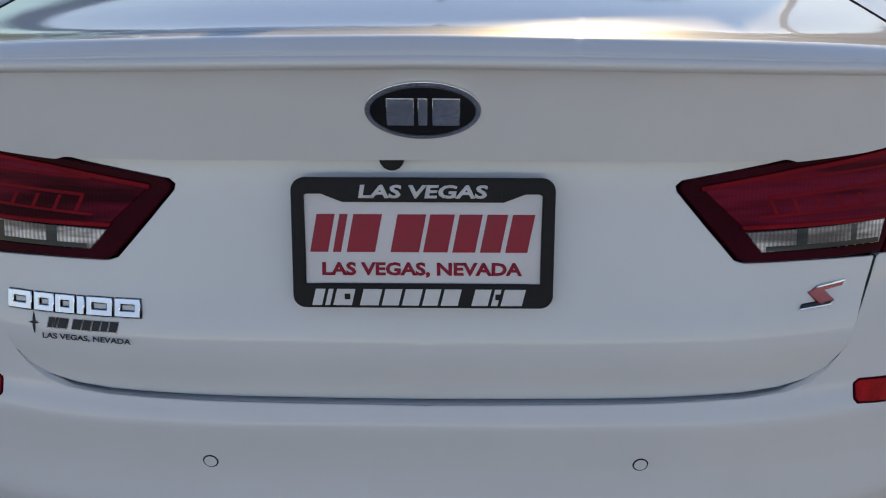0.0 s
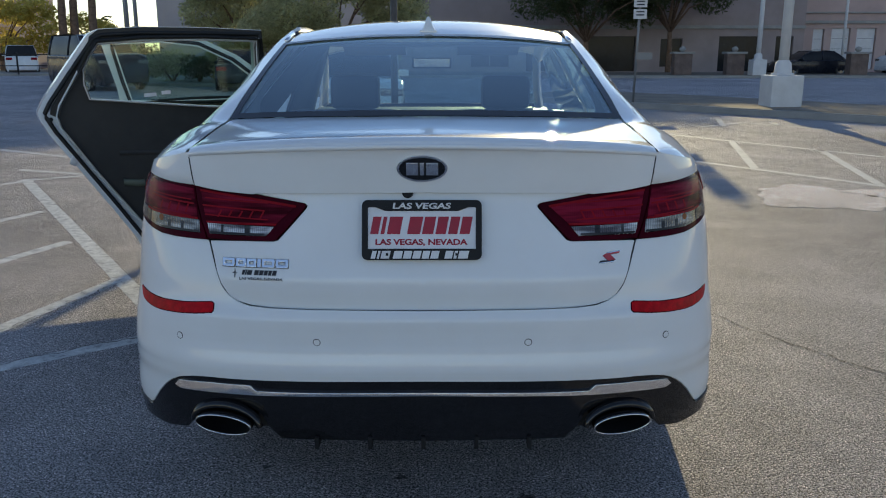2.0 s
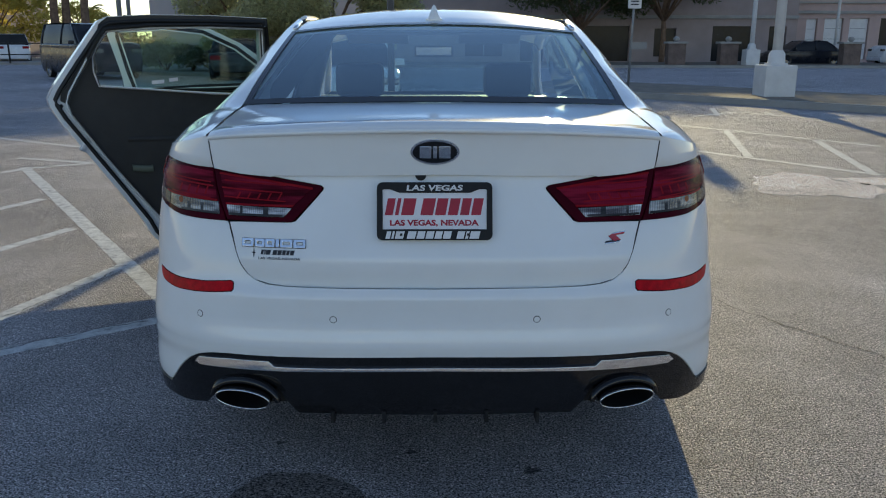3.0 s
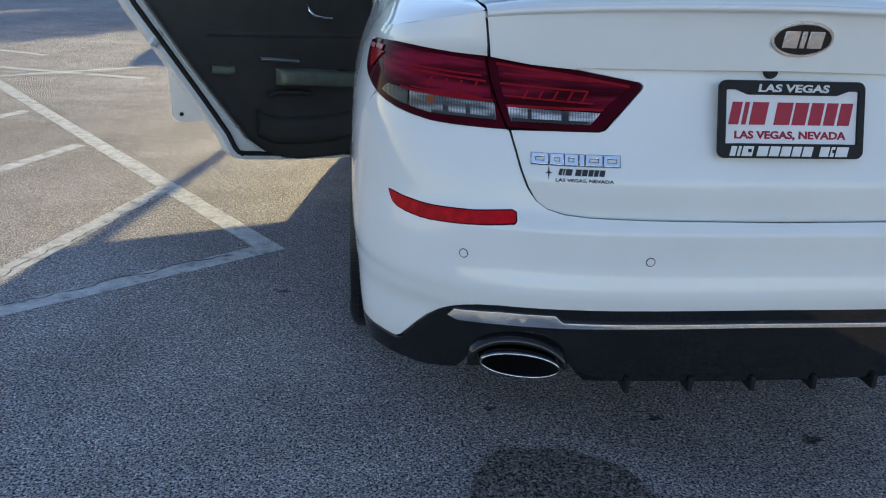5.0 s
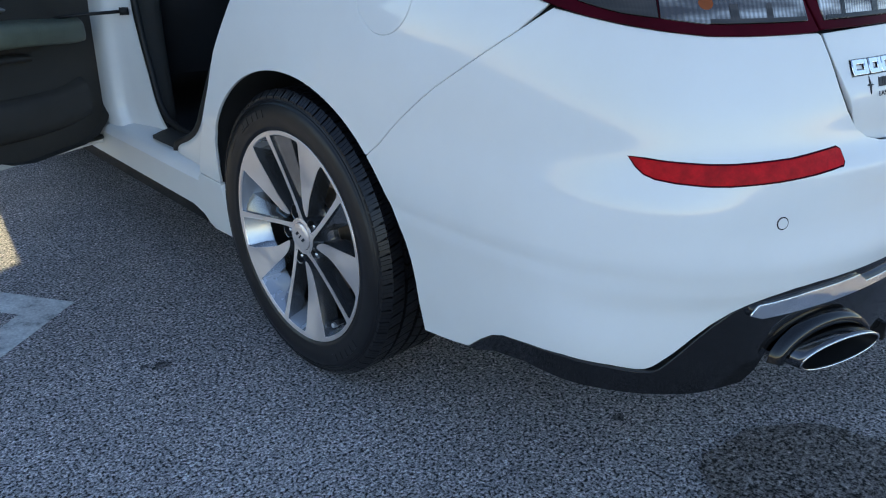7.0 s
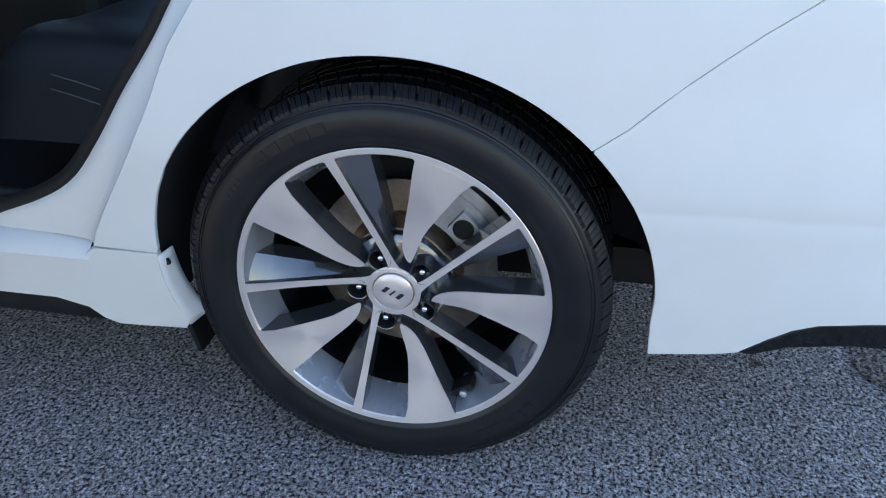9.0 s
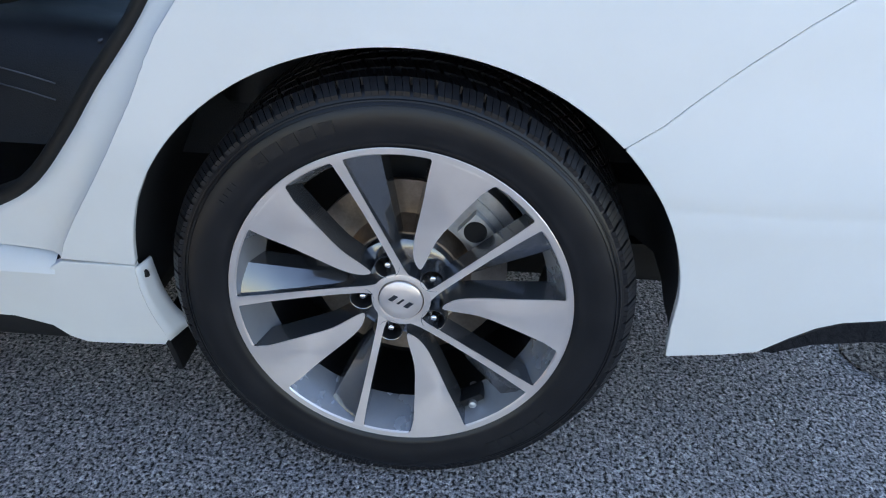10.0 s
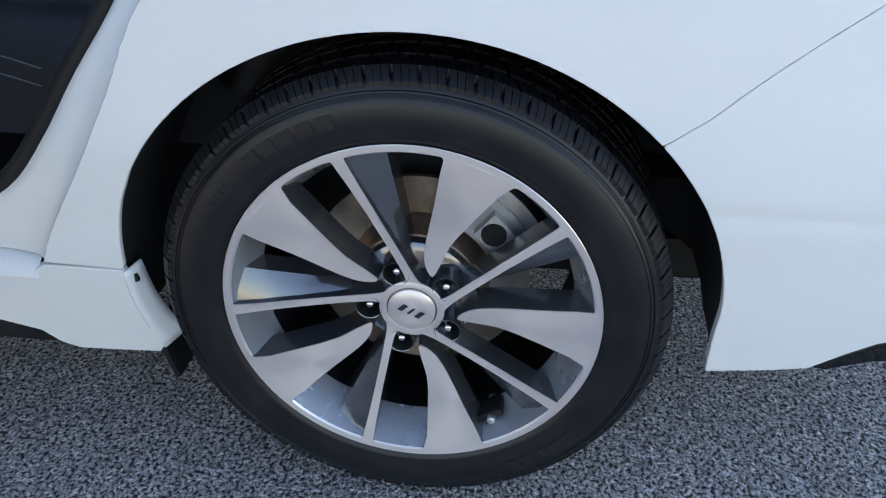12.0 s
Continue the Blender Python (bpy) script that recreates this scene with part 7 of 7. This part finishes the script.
part("end_post", bm_box((1.4, 0.5, 2.1), (2.2, 0.0, 1.05), 0.03), POLE_WHITE, fence_l)


def building(x0, x1, y, depth, height, wall_mat, label, openings, bands=()):
    """openings: (x, width, bottom, top, kind) along the front; walls are built as piers and panels round them."""
    b = tagged(empty("building", None, pose((x0 + x1) / 2, y, 0)), label, "building")
    off = (x0 + x1) / 2
    xs = sorted(openings)
    cursor = x0
    t = 0.35

    def block(size, mid):
        part("wall", bm_box(size, mid), wall_mat, b)

    for x, w, z0, z1, kind in xs:
        if x > cursor:
            block((x - cursor, t, height), ((x + cursor) / 2 - off, t / 2, height / 2))
        block((w, t, height - z1), (x + w / 2 - off, t / 2, (height + z1) / 2))
        if z0 > 0.02:
            block((w, t, z0), (x + w / 2 - off, t / 2, z0 / 2))
        cursor = x + w
    if cursor < x1:
        block((x1 - cursor, t, height), ((x1 + cursor) / 2 - off, t / 2, height / 2))
    block((x1 - x0, depth, height - 0.1), (0, depth / 2 + t + 0.4, height / 2))
    part("parapet", bm_box((x1 - x0 + 0.4, 0.6, 0.35), (0, 0.2, height + 0.1), 0.04), CONCRETE, b)
    for z, h in bands:
        part("cornice", bm_box((x1 - x0, 0.22, h), (0, -0.08, z), 0.03), CONCRETE, b)
    for x, w, z0, z1, kind in xs:
        if kind == "door":
            part("garage_door", bm_box((w - 0.06, 0.08, z1 - z0 - 0.04), (x + w / 2 - off, 0.22, (z0 + z1) / 2), 0.01), POLE_WHITE, b, "white panelled door")
            for k in (0.25, 0.5, 0.75):
                part("door_groove", bm_box((w - 0.3, 0.02, 0.03), (x + w / 2 - off, 0.175, z0 + (z1 - z0) * k), 0.002), POLE_GREY, b)
        elif kind == "window":
            wf = part("window", bm_box((w - 0.04, 0.05, z1 - z0 - 0.04), (x + w / 2 - off, 0.25, (z0 + z1) / 2), 0.005), WINDOW_DARK, b, "dark window pane")
            part("mullion", bm_box((0.06, 0.09, z1 - z0), (x + w / 2 - off, 0.22, (z0 + z1) / 2), 0.005), POLE_GREY, wf)
        else:
            part("recess", bm_box((w, 0.05, z1 - z0), (x + w / 2 - off, 0.30, (z0 + z1) / 2), 0.0), WINDOW_DARK, b, "dark recessed opening")
    return b


building(-3.2, 25.0, 55, 12, 8.5, STUCCO, "tan stucco building with dark recessed windows", [(2.2, 2.6, 0.4, 2.4, "window"), (6.0, 1.6, 0.1, 2.4, "recess"), (10.2, 3.3, 0.1, 2.45, "recess"), (15.2, 1.5, 0.4, 2.3, "window"), (19.2, 2.9, 0.1, 2.45, "recess"), (23.1, 1.2, 0.1, 2.45, "recess")], [(3.05, 0.22)])
building(25.3, 46.0, 57, 12, 9.5, STUCCO_PINK, "pinkish stucco building with white arched doors", [(26.5, 0.8, 0.2, 3.0, "door"), (27.8, 1.35, 0.2, 3.05, "door"), (29.6, 1.4, 0.2, 3.05, "door"), (31.8, 1.5, 0.2, 3.05, "recess"), (34.2, 1.5, 0.2, 3.05, "door"), (37.6, 2.0, 0.2, 3.05, "recess"), (41.0, 2.0, 0.2, 3.05, "door")], [(3.45, 0.2), (4.1, 0.12)])
building(-25.5, -3.0, 74, 12, 14.0, STUCCO_GREY, "large plain grey stucco building behind trees", [(-20, 1.2, 4.6, 5.2, "window"), (-12, 1.2, 4.6, 5.2, "window")], [])
building(-60, -34.2, 62, 10, 7.0, STUCCO, "low brown building at the edge of the lot", [(-44, 3, 0.3, 2.8, "recess"), (-38.5, 2.2, 0.3, 2.8, "window")], [])


# ---- planting ----
def leaf_cloud(name, blobs, count, size, mat, parent, seed):
    """Many small folded leaves scattered through several clumps."""
    rnd = np.random.RandomState(seed)
    vol = np.array([b[3] * b[4] * b[5] for b in blobs])
    pick = rnd.choice(len(blobs), count, p=vol / vol.sum())
    verts, faces = [], []
    for i in pick:
        cx, cy, cz, rx, ry, rz = blobs[i]
        v = rnd.normal(size=3)
        v = v / np.linalg.norm(v) * rnd.uniform(0.35, 1.05) ** 0.6
        c = np.array([cx, cy, cz]) + v * (rx, ry, rz)
        a = rnd.normal(size=3)
        a /= np.linalg.norm(a)
        b = np.cross(a, rnd.normal(size=3))
        b /= np.linalg.norm(b)
        s = size * rnd.uniform(0.5, 1.4)
        k = len(verts)
        verts += [c - a * s, c + b * s * 0.35, c + a * s, c - b * s * 0.35 + np.cross(a, b) * s * 0.15]
        faces += [(k, k + 1, k + 2), (k, k + 2, k + 3)]
    return mesh_object(name, verts, faces, mat, parent, smooth=False)


def tree(x, y, height, spread, leaf, count, seed, label, trunk_h=1.6, leaf_size=0.09, droop=0.0, low=0.60):
    rnd = random.Random(seed)
    t = tagged(empty("tree", None, pose(x, y, 0.1)), label, "tree")
    tube("trunk", [(0, 0, -0.1), (0.05, 0.03, trunk_h * 0.5), (-0.04, 0.05, trunk_h), (0.05, 0, trunk_h * 1.5)], [0.20, 0.16, 0.13, 0.07], BARK, t, 10)
    blobs = []
    for i in range(14):
        w = 2 * math.pi * i / 14 * 3 + rnd.uniform(-0.3, 0.3)
        r = spread * rnd.uniform(0.45, 0.9)
        top = Vector((r * math.cos(w), r * math.sin(w), height * rnd.uniform(low, 0.92) - droop * r))
        tube("limb", [(0, 0, trunk_h * 0.8), tuple(Vector((top.x * 0.45, top.y * 0.45, (trunk_h + top.z) * 0.52))), tuple(top)], [0.09, 0.05, 0.015], BARK, t, 6)
        blobs.append((top.x, top.y, top.z, spread * rnd.uniform(0.28, 0.42), spread * rnd.uniform(0.28, 0.42), height * rnd.uniform(0.10, 0.17)))
    blobs.append((0, 0, height * 0.85, spread * 0.45, spread * 0.45, height * 0.14))
    leaf_cloud("crown", blobs, count, leaf_size, leaf, t, seed)
    return t


tree(-4.6, 35.5, 6.6, 5.0, LEAF_OLIVE, 34000, 4, "broad desert tree with fine olive leaves", 1.4, 0.11, 0.22, 0.34)
tree(-9.0, 37.5, 5.6, 3.0, LEAF_OLIVE, 12000, 8, "smaller desert tree with fine olive leaves", 1.2, 0.12, 0.12, 0.4)
tree(-30.5, 56.0, 5.0, 3.4, LEAF_YELLOW, 5200, 5, "yellow-green leafy tree beside the fence", 0.9, 0.19, 0.0, 0.36)
tree(-35.0, 57.0, 5.6, 3.2, LEAF_YELLOW, 4800, 6, "yellow-green leafy tree near a brown building", 0.9, 0.19, 0.0, 0.36)
tree(-26.5, 62.0, 4.0, 2.4, LEAF_YELLOW, 3000, 7, "low yellow-green tree behind palm trunks", 0.8, 0.15, 0.0, 0.4)
tree(9.3, 50.6, 8.4, 4.6, LEAF_DARK, 16000, 9, "dark olive tree in front of the building", 2.4, 0.13, 0.1, 0.42)
tree(14.8, 51.4, 8.8, 4.4, LEAF_DARK, 14000, 12, "tall dark tree before the tan building", 3.2, 0.13, 0.05, 0.48)


def bush(x, y, r, h, leaf, seed, label):
    b = tagged(empty("bush", None, pose(x, y, 0.12)), label, "bush", "hedge bushes")
    rnd = random.Random(seed)
    for i in range(5):
        tube("stem", [(0, 0, -0.05), (rnd.uniform(-0.5, 0.5) * r, rnd.uniform(-0.5, 0.5) * r, h * 0.7)], [0.03, 0.01], BARK, b, 5)
    blobs = [(rnd.uniform(-0.5, 0.5) * r, rnd.uniform(-0.5, 0.5) * r, h * rnd.uniform(0.35, 0.65), r * 0.6, r * 0.6, h * 0.35) for _ in range(6)]
    leaf_cloud("foliage", blobs, 1800, 0.09, leaf, b, seed)
    return b


for i, (x, y, r, h) in enumerate(((-11.6, 34.0, 1.3, 1.5), (-10.2, 33.2, 1.0, 1.2), (-8.9, 33.4, 1.2, 1.7), (-13.4, 35.5, 1.3, 1.9), (-7.0, 33.6, 1.0, 1.3), (-5.5, 34.4, 1.1, 1.4))):
    bush(x, y, r, h, LEAF_DARK if i % 2 else LEAF_OLIVE, 40 + i, "rounded green shrub in a planted bed")


def palm(x, y, height, seed, crown=True):
    rnd = random.Random(seed)
    p = tagged(empty("palm_tree", None, pose(x, y, 0.0)), "tall palm with a rough brown trunk", "palm tree", "palms")
    n = 14
    tube("trunk", [(0.06 * math.sin(i), 0.05 * math.cos(i * 1.3), height * i / n) for i in range(n + 1)], [0.30 * (1.0 - 0.3 * i / n) * (1.03 if i % 2 else 0.98) for i in range(n + 1)], BARK, p, 12)
    verts, faces = [], []
    for i in range(34):
        w = rnd.uniform(0, 6.28)
        lift = rnd.uniform(-0.5, 1.1)
        prev = None
        for k in range(7):
            s = k / 6
            r = 1.7 * s
            c = Vector((r * math.cos(w), r * math.sin(w), height + lift * r - 0.9 * s * s * 1.4))
            side = Vector((-math.sin(w), math.cos(w), 0)) * (0.22 * math.sin(math.pi * min(1, s * 0.9 + 0.08)))
            verts += [c + side + Vector((0, 0, -0.08)), c, c - side + Vector((0, 0, -0.08))]
            if prev is not None:
                j = len(verts) - 6
                faces += [(j, j + 1, j + 4, j + 3), (j + 1, j + 2, j + 5, j + 4)]
            prev = c
    mesh_object("fronds", verts, faces, LEAF_DARK, p, smooth=False)
    return p


for i, (x, y, h) in enumerate(((-26.0, 56, 8.5), (-25.4, 56.5, 9.0), (-23.9, 56, 8.8))):
    palm(x, y, h, i)
palm(-37.5, 90, 4.6, 11)
palm(-31.5, 86, 3.4, 12)


# ---- parked vehicles ----
def parked_car(x, y, turn, paint, label, length=4.6, width=1.82, height=1.46, suv=False, seed=0):
    c = tagged(empty("parked_car", None, pose(x, y, 0, 0, 0, turn)), label, "car", "parked cars")
    belt = height * 0.62
    hood = height * (0.66 if suv else 0.60)
    boot = belt * (1.0 if suv else 1.02)
    prof = [(-0.5, 0.42, 0.86), (-0.485, boot * 0.9, 0.93), (-0.44, boot, 0.97), (-0.30, belt + 0.02, 1.0), (0.0, belt, 1.0), (0.20, belt, 1.0), (0.40, hood * 0.97, 0.97), (0.475, hood * 0.80, 0.90), (0.5, 0.45, 0.80)]
    rows = []
    for f, top, w in prof:
        h = width / 2 * w
        yy = f * length
        rows.append([(-h * 0.93, yy, 0.20), (-h, yy, 0.45), (-h, yy, top * 0.85), (-h * 0.90, yy, top), (0, yy, top + 0.03), (h * 0.90, yy, top), (h, yy, top * 0.85), (h, yy, 0.45), (h * 0.93, yy, 0.20)])
    loft("body", rows, paint, c, 48, 40)
    part("bumper", bm_box((width * 0.84, 0.14, 0.26), (0, -length / 2 + 0.03, 0.42), 0.05), paint, c)
    part("bumper", bm_box((width * 0.80, 0.14, 0.26), (0, length / 2 - 0.03, 0.42), 0.05), paint, c)
    roof0, roof1 = (-0.44, 0.10) if suv else (-0.22, 0.10)
    base0, base1 = (-0.47, 0.27) if suv else (-0.38, 0.27)
    g = []
    for z, a, b, w in ((belt - 0.02, base0, base1, 0.91), ((belt + height) / 2, (base0 + roof0) / 2, (base1 + roof1) / 2, 0.84), (height - 0.06, roof0, roof1, 0.74)):
        h = width / 2 * w
        A, B = a * length, b * length
        g.append([(-h, A + 0.12, z), (-h * 0.8, A, z), (h * 0.8, A, z), (h, A + 0.12, z), (h, (A + B) / 2, z), (h, B - 0.12, z), (h * 0.8, B, z), (-h * 0.8, B, z), (-h, B - 0.12, z), (-h, (A + B) / 2, z), (-h, A + 0.12, z)])
    loft("cabin_glass", g, WINDOW_DARK, c, 10, 60)
    h = width / 2 * 0.74
    rows = [[(-h * k, f * length, height - 0.07 + d) for k in (1.03, 0.8, 0.3, -0.3, -0.8, -1.03)] for f, d in ((roof0 - 0.01, 0.0), (roof0 + 0.06, 0.045), ((roof0 + roof1) / 2, 0.065), (roof1 - 0.05, 0.045), (roof1 + 0.01, 0.0))]
    loft("roof", rows, paint, c, 20, 14)
    for s in (-1, 1):
        for f0, f1 in ((base0 + 0.03, roof0 + 0.02), (base1 - 0.02, roof1 - 0.01), (-0.06, -0.06)):
            tube("pillar", [(s * width / 2 * 0.915, f0 * length, belt - 0.01), (s * width / 2 * 0.85, (f0 + f1) / 2 * length, (belt + height) / 2), (s * width / 2 * 0.75, f1 * length, height - 0.05)], 0.035, paint, c, 6)
        for f in (-0.30, 0.31):
            wl = revolve("wheel", [(-0.10, 0.20), (0.0, 0.22), (0.02, 0.30), (0.0, 0.33), (-0.18, 0.33), (-0.20, 0.30), (-0.2, 0.2)], RUBBER, c, 28)
            wl.matrix_basis = pose(s * (width / 2 - 0.005), f * length, 0.33, 0, 0, 0 if s > 0 else 180)
            revolve("rim", [(-0.02, 0.215), (0.0, 0.20), (-0.03, 0.17), (-0.03, 0.05), (0.0, 0.04), (0.0, 0.0)], GREY_ALLOY, wl, 20)
        part("tail_lamp", bm_box((0.36, 0.10, 0.15), (s * width * 0.36, -length / 2 + 0.05, belt * 0.86), 0.03), BRIGHT_RED, c)
        part("head_lamp", bm_box((0.40, 0.12, 0.14), (s * width * 0.35, length / 2 - 0.10, hood * 0.76), 0.03), CLEAR_LENS, c)
        part("mirror", bm_box((0.2, 0.10, 0.13), (s * (width / 2 + 0.06), 0.21 * length, belt + 0.06), 0.04), paint, c)
    return c


parked_car(-1.75, 14.6, 188, PAINT_FAR, "white parked sedan ahead of the open car", 4.6, 1.84, 1.50)
parked_car(-13.2, 30.0, 224, PAINT_BLACK, "black parked sport utility vehicle", 5.2, 2.05, 2.05, True)
parked_car(-7.6, 30.0, 12, PAINT_BLACK, "dark parked sedan beside a planted bed", 4.7, 1.85, 1.50)
parked_car(-27.4, 52.5, 27, PAINT_FAR, "white parked van near a rail fence", 4.8, 1.95, 1.85, True)
parked_car(22.2, 47.3, 92, PAINT_BLACK, "dark grey parked sedan behind stone piers", 4.7, 1.85, 1.50)
parked_car(29.5, 48.6, 92, PAINT_FAR, "pale parked utility vehicle behind a fence", 4.8, 1.95, 1.85, True)
